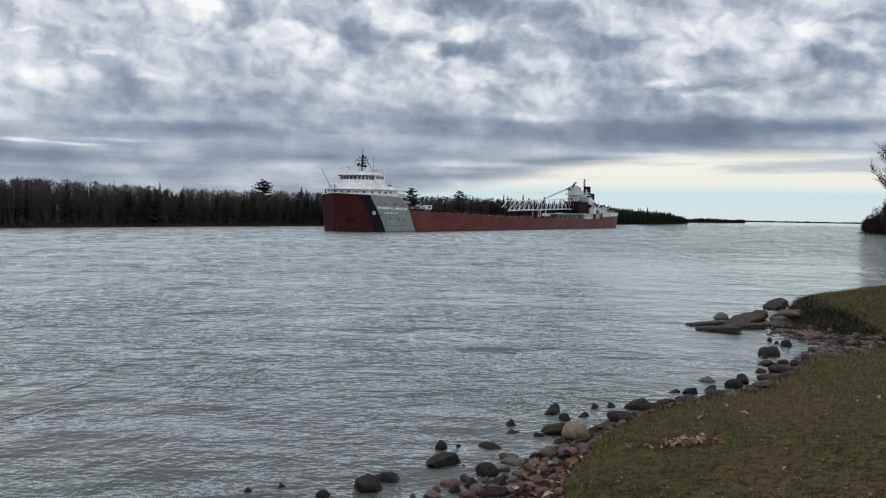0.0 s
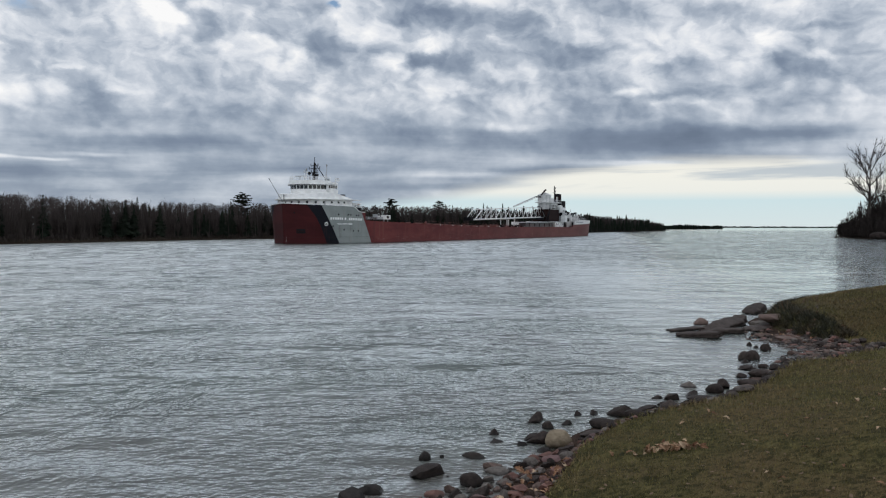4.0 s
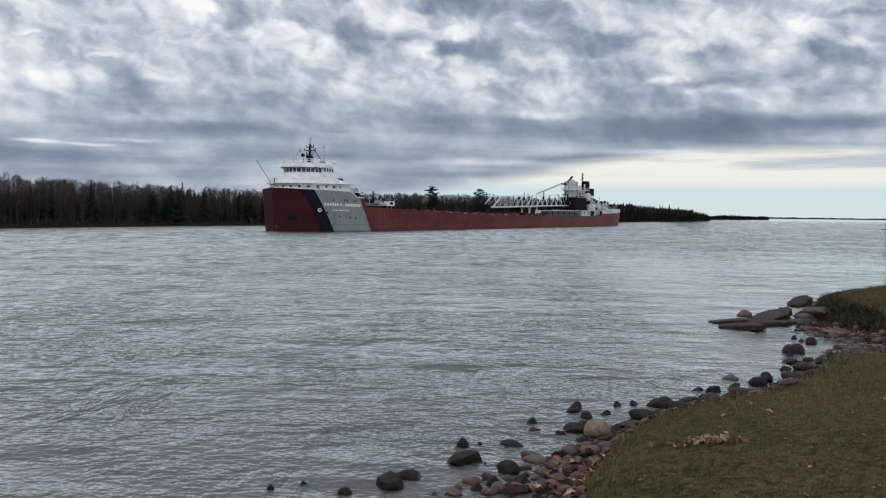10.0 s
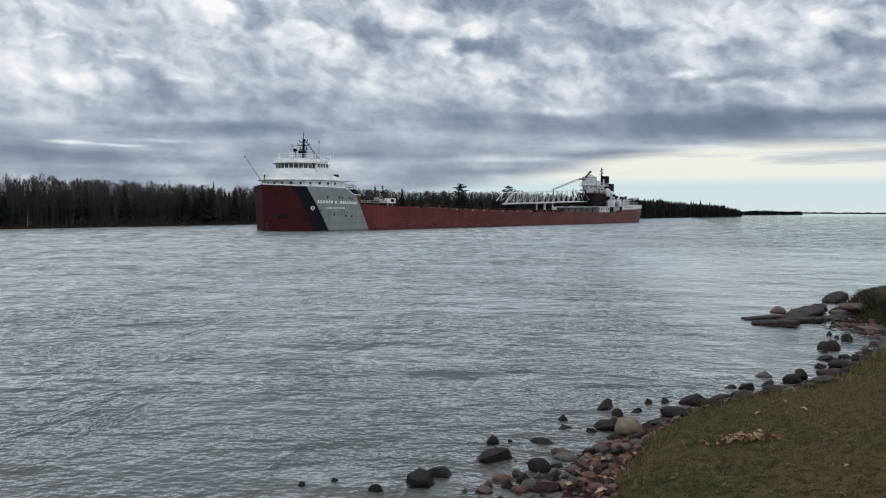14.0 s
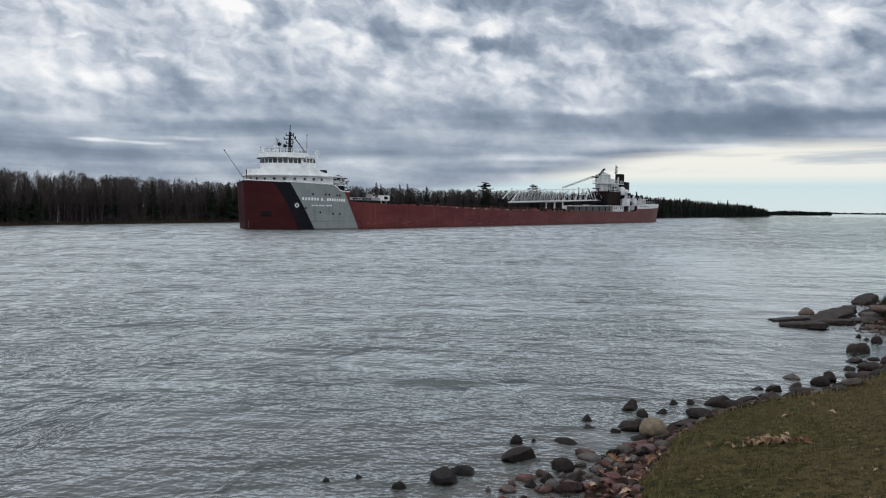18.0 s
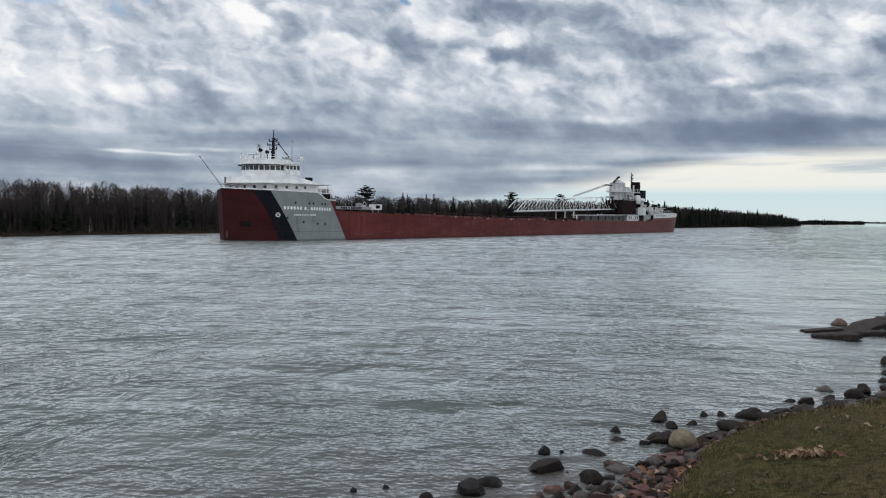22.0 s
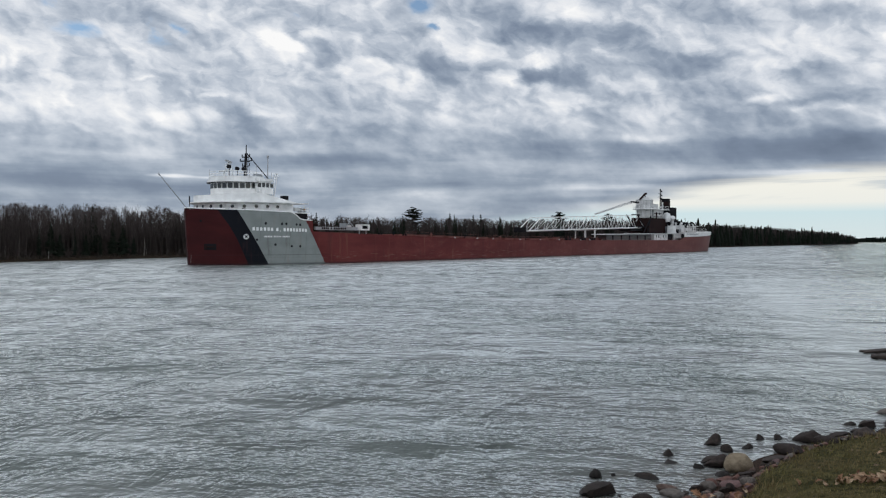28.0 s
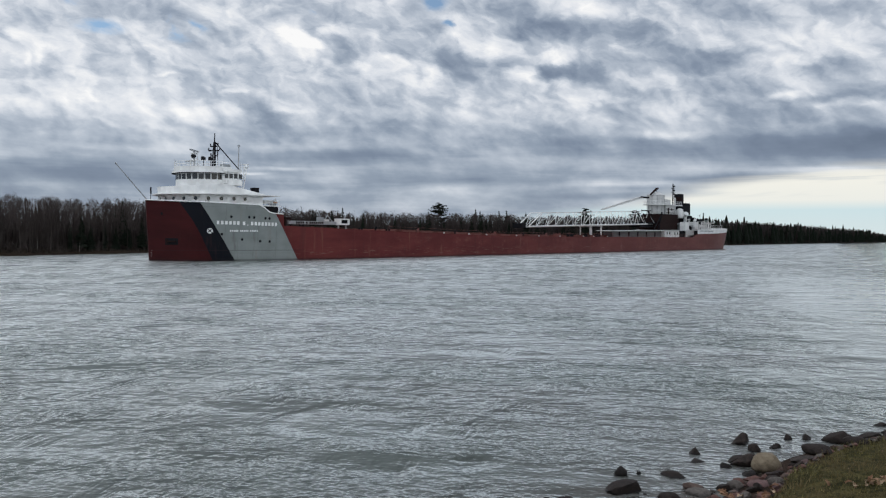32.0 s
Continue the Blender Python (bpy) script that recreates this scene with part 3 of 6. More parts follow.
        pts = [(x, y, lo(x)) for x, y in outline] + [(cx + (x - cx) * scale, cy + (y - cy) * scale, hi(x)) for x, y in outline]
        faces = [(i, (i + 1) % n, n + (i + 1) % n, n + i) for i in range(n)]
        if caps:
            faces += [tuple(range(n))[::-1], tuple(range(n, 2 * n))]
        return self.raw(pts, faces)

    def lathe(self, rings, n=16, x=0.0, y=0.0):
        """Rings of (radius, z), closed above and below."""
        pts = [(x + r * math.cos(2 * math.pi * i / n), y + r * math.sin(2 * math.pi * i / n), z) for r, z in rings for i in range(n)]
        faces = [(k * n + i, k * n + (i + 1) % n, (k + 1) * n + (i + 1) % n, (k + 1) * n + i) for k in range(len(rings) - 1) for i in range(n)]
        faces += [tuple(range(n))[::-1], tuple(range((len(rings) - 1) * n, len(rings) * n))]
        return self.raw(pts, faces)

    def mesh(self, name, material, smooth=False):
        me = bpy.data.meshes.new(name)
        me.from_pydata(self.v, [], self.f)
        me.materials.append(material)
        if smooth:
            me.polygons.foreach_set("use_smooth", [True] * len(me.polygons))
        me.update()
        return me


def part(name, geo, material, parent, label="", smooth=False):
    """One mesh object under a thing or a part."""
    data = geo if isinstance(geo, bpy.types.Mesh) else geo.mesh(name, material, smooth)
    ob = new(name, data)
    ob.parent = parent
    return tagged(ob, label)


def thing(name, label, category, group="", kind="", geo=None, material=None, smooth=False, at=None):
    ob = new(name, geo.mesh(name, material, smooth) if geo else None)
    if at is not None:
        ob.matrix_basis = at
    return tagged(ob, label, category, group, kind)


# ---- plan ----
LAWN_EDGE = [(-400, -330), (-60, -34), (-20, -7), (-7, 2.5), (-1.2, 7.4), (0.9, 9.6), (1.57, 11.1), (1.87, 12.1), (2.37, 13.6),
             (2.8, 14.6), (3.6, 15.8), (4.5, 17.0), (5.4, 17.6), (6.8, 18.5), (8.3, 20.2), (9.5, 22.0), (10.5, 23.5), (12.0, 24.0),
             (13.6, 25.6), (14.6, 27.6), (14.4, 29.6), (14.1, 31.4), (14.2, 33.4), (14.7, 35.6), (15.8, 37.4), (18.5, 40.2), (24, 45), (33, 53), (60, 92),
             (160, 240), (157.5, 300), (170, 345), (260, 470), (620, 1000), (3200, 4600)]
FAR_EDGE = [(-900, -900), (-200, -60), (-118, 90), (-106, 128), (-98, 165), (-78, 214), (-50, 266), (-6, 334), (34, 398), (94, 530), (168, 690),
            (250, 868), (330, 1250), (570, 1600), (760, 2150), (820, 3200), (500, 4900)]


def distance_to(line, x, y):
    """Distance from points to a polyline, positive on its right-hand side."""
    best = np.full(x.shape, 1e9)
    sign = np.ones(x.shape)
    for (ax, ay), (bx, by) in zip(line[:-1], line[1:]):
        dx, dy = bx - ax, by - ay
        t = np.clip(((x - ax) * dx + (y - ay) * dy) / (dx * dx + dy * dy), 0, 1)
        d = np.hypot(x - ax - t * dx, y - ay - t * dy)
        side = np.where((x - ax) * dy - (y - ay) * dx >= 0, 1.0, -1.0)
        near = d < best - 1e-6
        best, sign = np.where(near, d, best), np.where(near, side, sign)
    return best * sign


def wobble(x, y):
    return 0.5 * np.sin(x * 1.7 + 1.3 * np.sin(y * 0.9)) + 0.3 * np.sin(y * 2.3 + x * 0.6) + 0.2 * np.sin(x * 4.1 - y * 3.3)


def ground_height(x, y):
    d = distance_to(LAWN_EDGE, x, y) + 0.10 * wobble(x * 1.3, y * 1.3)
    inland = 0.36 + 0.15 * np.minimum(d, 9) + 0.010 * np.minimum(np.maximum(d, 0), 9) ** 2 + 0.012 * wobble(x * 3, y * 3)
    inland = inland + 0.46 * (1 - np.exp(-np.maximum(d, 0) / 0.4)) * np.clip((y - 28.5) / 2.5, 0, 1) * (x < 60)
    beach = np.where(d > -0.35, 0.05 + (d + 0.35) / 0.35 * 0.31, 0.05 + (d + 0.35) * 0.09)
    near = np.where(d > 0, inland, np.maximum(beach, -2.6))
    cove = np.exp(-(((x - 14.2) / 2.6) ** 2 + ((y - 27.6) / 2.4) ** 2))
    near = near * (1 - 0.75 * cove * (near > 0)) + 0.10 * cove * (near > 0)
    e = -distance_to(FAR_EDGE, x, y)
    far = np.where(e > 0, 0.5 + np.minimum(e, 60) * 0.02, np.where(e > -1.5, 0.5 + e * 0.5, np.maximum(-0.25 + (e + 1.5) * 0.06, -2.6)))
    return np.maximum(near, far)


def graded(low, high, mid, step, grow):
    """Lines that stand close together about mid and ever wider apart outside."""
    out = [mid]
    for end, sign in ((low, -1), (high, 1)):
        at, width, side = mid, step, []
        while (end - at) * sign > 0:
            width = step if abs(at - mid) < 13 else width * grow
            at += sign * width
            side.append(at)
        out = side[::-1] + out if sign < 0 else out + side
    return np.array(out)


def build_ground():
    xs, ys = graded(-4990, 4990, 8, 0.25, 1.055), graded(-4990, 4990, 21, 0.25, 1.055)
    gx, gy = np.meshgrid(xs, ys)
    gz = ground_height(gx, gy)
    pts = np.stack([gx, gy, gz], -1).reshape(-1, 3)
    w, h = len(xs), len(ys)
    i = np.arange(w * h).reshape(h, w)
    quads = np.stack([i[:-1, :-1], i[:-1, 1:], i[1:, 1:], i[1:, :-1]], -1).reshape(-1, 4)
    me = bpy.data.meshes.new("ground")
    me.from_pydata(pts.tolist(), [], quads.tolist())
    me.materials.append(LAWN)
    me.polygons.foreach_set("use_smooth", [True] * len(me.polygons))
    ob = new("ground", me)
    return tagged(ob, "mown lawn bank with bare soil edge, river bed and far low bank", "ground", kind="structure")


build_ground()

def build_water():
    """The river: a wide flat sheet with a raised net of wind waves where the camera looks, finest by the near bank."""
    def lines(low, high, mid):
        out = [mid]
        for end, sign in ((low, -1), (high, 1)):
            at, side = mid, []
            while (end - at) * sign > 0:
                at += sign * (0.16 + 0.0055 * max(0.0, abs(at - mid) - 10))
                side.append(at)
            out = side[::-1] + out if sign < 0 else out + side
        return np.array(out)

    xs, ys = lines(-190, 150, 2), lines(2, 340, 20)
    gx, gy = np.meshgrid(xs, ys)
    cell = 0.16 + 0.0055 * np.maximum(0.0, np.maximum(abs(gx - 2), abs(gy - 20)) - 10)
    r = np.random.RandomState(12)
    gz = np.zeros_like(gx)
    gust = 0.75 + 0.35 * np.sin(gx * 0.045 + 1.5 * np.sin(gy * 0.021)) * np.sin(gy * 0.03 + 0.7)
    off = np.maximum(0.0, -distance_to(LAWN_EDGE, gx, gy))
    for k in range(56):
        fine = k < 38
        length = 0.42 * 7.0 ** ((k + r.uniform(0, 1)) / 38) if fine else 3.0 * 3.2 ** ((k - 38 + r.uniform(0, 1)) / 18)
        way = r.normal(1.66, 0.42 if fine else 0.35)
        tall = (0.034 if fine else 0.024) * length / (2 * math.pi) * r.uniform(0.6, 1.3)
        reach = np.clip(0.25 + off / 7, 0, 1) if fine else np.clip((off - 14) / 40, 0, 1)
        phase = (gx * math.cos(way) + gy * math.sin(way)) * 2 * math.pi / length + r.uniform(0, 6.28)
        phase = phase + 0.8 * np.sin(gx * 0.31 / length ** 0.5 + k) + 0.8 * np.sin(gy * 0.23 / length ** 0.5 + 2 * k)
        gz += tall * reach * np.clip((length / cell - 8.0) / 4.0, 0, 1) * (np.sin(phase) + 0.25 * np.sin(2 * phase + 1.2))
    rim = np.minimum(np.minimum(gx - xs[0], xs[-1] - gx), np.minimum(gy - ys[0], ys[-1] - gy))
    calm = 1 - 0.88 * np.clip((gx - 0.10 * gy - 0.3) / 4.5, 0, 1) * np.clip((120 - gy) / 50, 0, 1)     # the cove lies in the lee of the point
    gz *= np.clip(np.hypot(gx, gy) / 95, 0.15, 1)
    gz *= gust * calm * np.clip(rim / 25, 0, 1)
    w, h = len(xs), len(ys)
    i = np.arange(w * h).reshape(h, w)
    quads = np.stack([i[:-1, :-1], i[:-1, 1:], i[1:, 1:], i[1:, :-1]], -1).reshape(-1, 4)
    pts = np.stack([gx, gy, gz], -1).reshape(-1, 3)
    k, far = len(pts), 4800.0
    x0, x1, y0, y1 = xs[0], xs[-1], ys[0], ys[-1]
    outer = np.array([(-far, -far, 0), (far, -far, 0), (far, far, 0), (-far, far, 0), (x0, y0, 0), (x1, y0, 0), (x1, y1, 0), (x0, y1, 0)])
    ring = np.array([(k, k + 1, k + 5, k + 4), (k + 1, k + 2, k + 6, k + 5), (k + 2, k + 3, k + 7, k + 6), (k + 3, k, k + 4, k + 7)])
    pts, faces = np.concatenate([pts, outer]), np.concatenate([quads, ring]).astype(np.int32)
    me = bpy.data.meshes.new("water")
    me.vertices.add(len(pts))
    me.vertices.foreach_set("co", pts.ravel())
    me.loops.add(faces.size)
    me.loops.foreach_set("vertex_index", faces.ravel())
    me.polygons.add(len(faces))
    me.polygons.foreach_set("loop_start", np.arange(0, faces.size, 4, dtype=np.int32))
    me.update(calc_edges=True)
    me.polygons.foreach_set("use_smooth", [True] * len(faces))
    me.materials.append(WATER)
    return tagged(new("water", me), "grey-green rippled river water under a cloudy sky", "water", kind="structure")


water = build_water()


def build_clouds():
    """A wide shallow deck; its rim lies low over the horizon."""
    geo, n, rings = Geo(), 64, 14
    pts, faces = [(0, 0, 0)], []
    for k in range(1, rings + 1):
        r = 4640 * (k / rings)
        for i in range(n):
            t = 2 * math.pi * i / n
            pts.append((r * math.cos(t), r * math.sin(t), 0 if k < rings - 3 else (-40, -100, -156)[k - rings + 2] if k > rings - 3 else -10))
    faces += [(0, 1 + i, 1 + (i + 1) % n) for i in range(n)]
    for k in range(rings - 1):
        a = 1 + k * n
        faces += [(a + i, a + n + i, a + n + (i + 1) % n, a + (i + 1) % n) for i in range(n)]
    geo.raw(pts, faces)
    return thing("backdrop", "broken deck of grey and white clouds drifting over the river", "clouds", kind="structure", geo=geo, material=CLOUD, smooth=True,
                 at=pose(0, 0, 154.2))


clouds = build_clouds()


# ---- the lake freighter; x runs forward from the stem, y to port, z up from the waterline ----
LENGTH, HALF = 222.5, 10.65


def steps(x, *pairs):
    """A line through pairs of (x, value)."""
    return float(np.interp(x, [q[0] for q in pairs], [q[1] for q in pairs]))


def rail(s):
    """Height of the hull's upper edge, s metres abaft the stem."""
    return steps(s, (0, 9.2), (4, 8.95), (10, 8.75), (13.2, 8.66), (14.2, 8.25), (15.0, 7.62), (15.8, 7.42), (17.6, 7.36), (17.75, 5.5), (30, 5.15),
                 (44, 4.78), (60, 4.42), (79, 4.06), (100, 3.98), (177, 3.98), (181, 4.95), (200, 5.25), (223, 6.05))


def breadth(s, z):
    """Half the hull's width."""
    stem = steps(z, (-2, 0.75), (0, 0.63), (9.2, 0.0))
    entry = steps(z, (-2, 27), (0, 25), (4, 22), (9.2, 19.5))
    end = steps(z, (-2, LENGTH - 7.8), (0, LENGTH - 4.5), (3, LENGTH - 2.2), (7.1, LENGTH))
    t = max(0.0, min(1.0, (s - stem) / entry))
    fore = (1 - (1 - t) ** 2.15) ** 0.52
    u = max(0.0, min(1.0, (s - 184) / (end - 184)))
    return min(HALF * fore * max(0.0, 1 - u ** 2.7) ** 0.5, 0.2 + 1.5 * max(0.0, s - stem) if s > stem else 0.0)


def hull_side(lo, hi, s_values, rows):
    """Both sides of a strip of shell plating between two heights given as functions of s."""
    geo = Geo()
    n, m = len(s_values), rows + 1
    for side in (1, -1):
        pts, faces = [], []
        for k, s0 in enumerate(s_values):
            for j in range(m):
                z = lo(s0) + (hi(s0) - lo(s0)) * j / rows
                stem = steps(z, (-2, 0.75), (0, 0.63), (9.2, 0.0))
                end = steps(z, (-2, LENGTH - 7.8), (0, LENGTH - 4.5), (3, LENGTH - 2.2), (7.1, LENGTH))
                s = s0
                if s0 < 30:
                    s = s0 + stem * (1 - s0 / 30)
                elif s0 > 184:
                    s = 184 + (s0 - 184) / (LENGTH - 184) * (end - 184)
                pts.append((-s, side * breadth(s, z), z))
        for k in range(n - 1):
            for j in range(rows):
                q = (k * m + j, (k + 1) * m + j, (k + 1) * m + j + 1, k * m + j + 1)
                faces.append(q if side > 0 else q[::-1])
        geo.raw(pts, faces)
    return geo


HULL_S = [0, 0.06, 0.2, 0.45, 0.8, 1.2, 1.7, 2.3, 3, 3.8, 4.7, 5.7, 6.8, 8, 9.3, 10.7, 12, 13.2, 13.7, 14.2, 14.6, 15, 15.4, 15.8, 16.6, 17.6, 17.75,
          19, 21, 23, 25, 28, 32, 38, 44, 52, 60, 70, 79, 90, 100, 115, 130, 145, 160, 170, 177, 181, 184, 189, 194, 199, 204, 208, 211.5,
          214.5, 217, 219.2, 220.8, 221.8, 222.3, 222.5]


def rounded(s0, s1, w, round_fore, n=15, round_aft=0.0):
    """Outline of a deckhouse with a half-elliptic front from s0, straight sides and an aft end at s1."""
    out = []
    for i in range(n + 1):
        t = math.pi * i / n
        out.append((-(s0 + round_fore * (1 - math.sin(t))), w * math.cos(t)))
    if round_aft:
        for i in range(n + 1):
            t = math.pi * i / n
            out.append((-(s1 - round_aft * (1 - math.sin(t))), -w * math.cos(t)))
    else:
        out += [(-s1, -w), (-s1, w)]
    return out


def ring_points(outline, y_min, spacing):
    """Points along an outline, with the way it faces, where y is at least y_min."""
    got, carry = [], spacing / 2
    for (ax, ay), (bx, by) in zip(outline[:-1], outline[1:]):
        length = math.hypot(bx - ax, by - ay)
        while length > 1e-6 and carry <= length:
            t = carry / length
            x, y = ax + (bx - ax) * t, ay + (by - ay) * t
            if y >= y_min:
                got.append((x, y, math.atan2(by - ay, bx - ax)))
            carry += spacing
        carry -= length
    return got


def railing(parent, points, height, name="railing", r=0.035, material=None, bars=2):
    """A rail of posts and bars along points."""
    geo = Geo()
    for a, b in zip(points[:-1], points[1:]):
        for k in range(bars):
            up = Vector((0, 0, height * (k + 1) / bars))
            geo.tube(Vector(a) + up, Vector(b) + up, r, n=4, caps=False)
    for q in points:
        geo.tube(q, Vector(q) + Vector((0, 0, height)), r, n=4, caps=False)
    return part(name, geo, material or WHITE, parent, "white pipe railing" if material is None else "dark red pipe railing")


def build_ship():
    ship = thing("lake_freighter", "long dark red lake freighter with a white bow pilothouse", "ship")
    hull = part("hull", hull_side(lambda s: -2.0, rail, HULL_S, 10), HULL, ship, "rust-streaked dark red hull with black and grey slanted bow bands", True)
    rim = Geo()
    for side in (1, -1):
        pts = [Vector((-s, side * breadth(s, rail(s)), rail(s))) for s in HULL_S if s <= 17.7]
        for a, b in zip(pts[:-1], pts[1:]):
            rim.tube(a, b, 0.09, n=5, caps=False)
    part("bow_rim", rim, WHITE, hull, "white moulding along the bow's upper edge")
    part("bulwark", hull_side(lambda s: rail(s) + 0.0, lambda s: steps(s, (181, 6.35), (200, 6.6), (223, 7.15)), [s for s in HULL_S if s >= 181], 2), WHITE, hull,
         "white stern bulwark", True)

    # decks
    deck = Geo()
    ss = [s for s in HULL_S if 17.75 <= s <= 177]
    pts, faces = [], []
    for s in ss:
        b = breadth(s, rail(s)) - 0.05
        pts += [(-s, b, rail(s) - 0.12), (-s, -b, rail(s) - 0.12)]
    faces = [(2 * k, 2 * k + 2, 2 * k + 3, 2 * k + 1) for k in range(len(ss) - 1)]
    part("spar_deck", deck.raw(pts, faces), DECKRED, ship, "dark red main deck")
    for name, lo, hi, z in (("forecastle_deck", 0.4, 17.7, 7.3), ("poop_deck", 177.0, 221.5, 4.6)):
        pts, ss = [], [s for s in HULL_S if lo <= s <= hi]
        for s in ss:
            b = max(0.02, breadth(s, z) - 0.1)
            pts += [(-s, b, z), (-s, -b, z)]
        part(name, Geo().raw(pts, [(2 * k, 2 * k + 2, 2 * k + 3, 2 * k + 1) for k in range(len(ss) - 1)]), DECKRED, ship)
    part("break_wall", Geo().box(-17.72, 0, 5.2, 0.12, 20.4, 2.1), DECKRED, ship, "dark red wall at the forecastle's aft end")

    # bow markings: emblem, anchor pockets, draught and name bars, scuttles
    def on_hull(s, z, out=0.02):
        """A place on the port bow's plating, its tangent along the hull and its normal."""
        a, b = Vector((-s + 0.1, breadth(s - 0.1, z), z)), Vector((-s - 0.1, breadth(s + 0.1, z), z))
        along = (b - a).normalized()
        normal = Vector((along.y, -along.x, 0)).normalized()
        if normal.y < 0:
            normal = -normal
        return (a + b) / 2 + normal * out, along, normal

    def patch(name, s, z, wide, high, material, parent, label="", out=0.03, disc=0):
        c, along, normal = on_hull(s, z, out)
        up = Vector((0, 0, 1))
        geo = Geo()
        if disc:
            ring = [c + along * (math.cos(2 * math.pi * i / disc) * wide / 2) + up * (math.sin(2 * math.pi * i / disc) * high / 2) for i in range(disc)]
        else:
            ring = [c - along * wide / 2 - up * high / 2, c + along * wide / 2 - up * high / 2, c + along * wide / 2 + up * high / 2, c - along * wide / 2 + up * high / 2]
        k = len(ring)
        geo.raw(ring + [q - normal * (out + 0.05) for q in ring], [tuple(range(k))] + [(i, k + i, k + (i + 1) % k, (i + 1) % k) for i in range(k)])
        return part(name, geo, material, parent, label)

    emblem = patch("emblem", 6.2, 4.6, 0.86, 0.86, DISC, hull, "round white emblem with a dark cross", 0.03, 20)
    for turn in (45, 135):
        c, along, normal = on_hull(6.2, 4.6, 0.045)
        d = along * math.cos(radians(turn)) + Vector((0, 0, 1)) * math.sin(radians(turn))
        w = along * -math.sin(radians(turn)) + Vector((0, 0, 1)) * math.cos(radians(turn))
        q = [c + d * 0.36 - w * 0.075, c + d * 0.36 + w * 0.075, c - d * 0.36 + w * 0.075, c - d * 0.36 - w * 0.075]
        part("emblem_bar", Geo().raw(q + [v - normal * 0.02 for v in q], [(0, 1, 2, 3), (0, 4, 5, 1), (1, 5, 6, 2), (2, 6, 7, 3), (3, 7, 4, 0)]), BLACK, emblem)
    s = 7.2
    for word in (6, 2, 8):
        for k in range(word):
            wide = 0.18 if (word == 2 and k == 1) else 0.38
            patch("name_bar", s, 5.86 - 0.020 * (s - 7.2) - (0.25 if (word == 2 and k == 1) else 0), wide, 0.14 if (word == 2 and k == 1) else 0.54, DISC, hull)
            s += 0.575 if word != 2 or k == 0 else 0.40
        s += 0.30
    s = 9.0
    for word in (5, 5, 5):
        for k in range(word):
            patch("fleet_bar", s, 4.62, 0.17, 0.26, DISC, hull)
            s += 0.265
        s += 0.2
    for s, z in ((9.0, 6.75), (12.5, 6.7), (15.1, 6.6), (11.7, 6.72), (14.4, 6.62), (7.8, 4.1), (10.8, 3.3), (13.7, 3.05), (15.3, 3.0), (1.4, 7.1)):
        patch("scuttle", s, z, 0.38, 0.42, BLACK, hull, "round dark scuttle", 0.03, 10)
    # the pocket is not cut in: a flat black patch gives its shade
    pocket = patch("anchor_pocket_shade", 2.4, 2.95, 2.0, 1.0, BLACK, hull, "flat black patch for the shade of the anchor pocket", 0.03)
    c, along, normal = on_hull(2.4, 2.95, 0.10)
    part("anchor", Geo().tube(c - along * 0.8, c + along * 0.7, 0.13).tube(c - along * 0.7 + Vector((0, 0, -0.35)), c - along * 0.7 + Vector((0, 0, 0.35)), 0.12), MAROON, pocket,
         "dark stowed anchor")
    for k in range(4):
        patch("draught_mark", 0.72, 0.6 + 0.3 * k, 0.07, 0.10, CREAM, hull)

    # forecastle house
    fore = part("forecastle_house", Geo().prism(rounded(3.4, 15.2, 8.5, 9.0, 24), 7.3, 10.14), WHITE, ship, "white curved forecastle house with round scuttles", False)
    wall = rounded(3.4, 15.0, 8.52, 9.0, 24)
    for x, y, t in ring_points([q for q in wall[::-1]], -3.0, 1.9):
        geo = Geo()
        nrm = Vector((math.sin(t), -math.cos(t), 0))
        nrm = nrm if nrm.dot(Vector((x + 11, y, 0))) > 0 else -nrm
        geo.tube(Vector((x, y, 9.52)) - nrm * 0.05, Vector((x, y, 9.52)) + nrm * 0.04, 0.28, n=12)
        part("scuttle", geo, DARKGLASS, fore, "round dark scuttle")
    part("boat_deck", Geo().prism(rounded(2.5, 18.0, 9.2, 10.0, 24), 10.12, 10.28), WHITE, ship, "white overhanging deck edge")
    part("bridge_wall", Geo().prism(rounded(3.2, 16.6, 8.1, 9.0, 24), 10.28, lambda x: steps(-x, (3, 11.35), (9, 11.75), (10.5, 11.5), (12.5, 10.75), (16.6, 10.3)), True), WHITE, ship,
         "white curved bridge front wall")
    house = part("pilothouse", Geo().prism(rounded(5.9, 11.6, 4.5, 4.6, 24), 11.2, 13.65), WHITE, ship, "white round-fronted pilothouse with a band of windows")
    for x, y, t in ring_points(rounded(5.9, 11.6, 4.52, 4.6, 24)[::-1], -4.2, 0.98):
        part("window", Geo().box(x, y, 12.62, 0.78, 0.06, 0.84, t), DARKGLASS, house, "dark pilothouse window")
    part("pilothouse_roof", Geo().prism(rounded(5.3, 12.2, 5.0, 5.0, 24), 13.62, 13.95, True, 1.0).prism(rounded(5.6, 12.0, 4.75, 4.8, 24), 13.95, 14.62), WHITE, house,
         "white overhanging roof")
    part("roof_edge", Geo().prism(rounded(5.27, 12.22, 5.03, 5.02, 24), 13.54, 13.63), BLACK, house, "dark green-black roof soffit")
    wing = part("chart_house", Geo().prism(rounded(10.0, 14.0, 5.2, 0.6, 8, 0.8), 12.15, 13.85), WHITE, ship, "white chart house with square windows")
    for k in range(4):
        part("window", Geo().box(-10.7 - 0.88 * k, 5.22, 12.86, 0.62, 0.06, 0.72), DARKGLASS, wing, "dark square window")
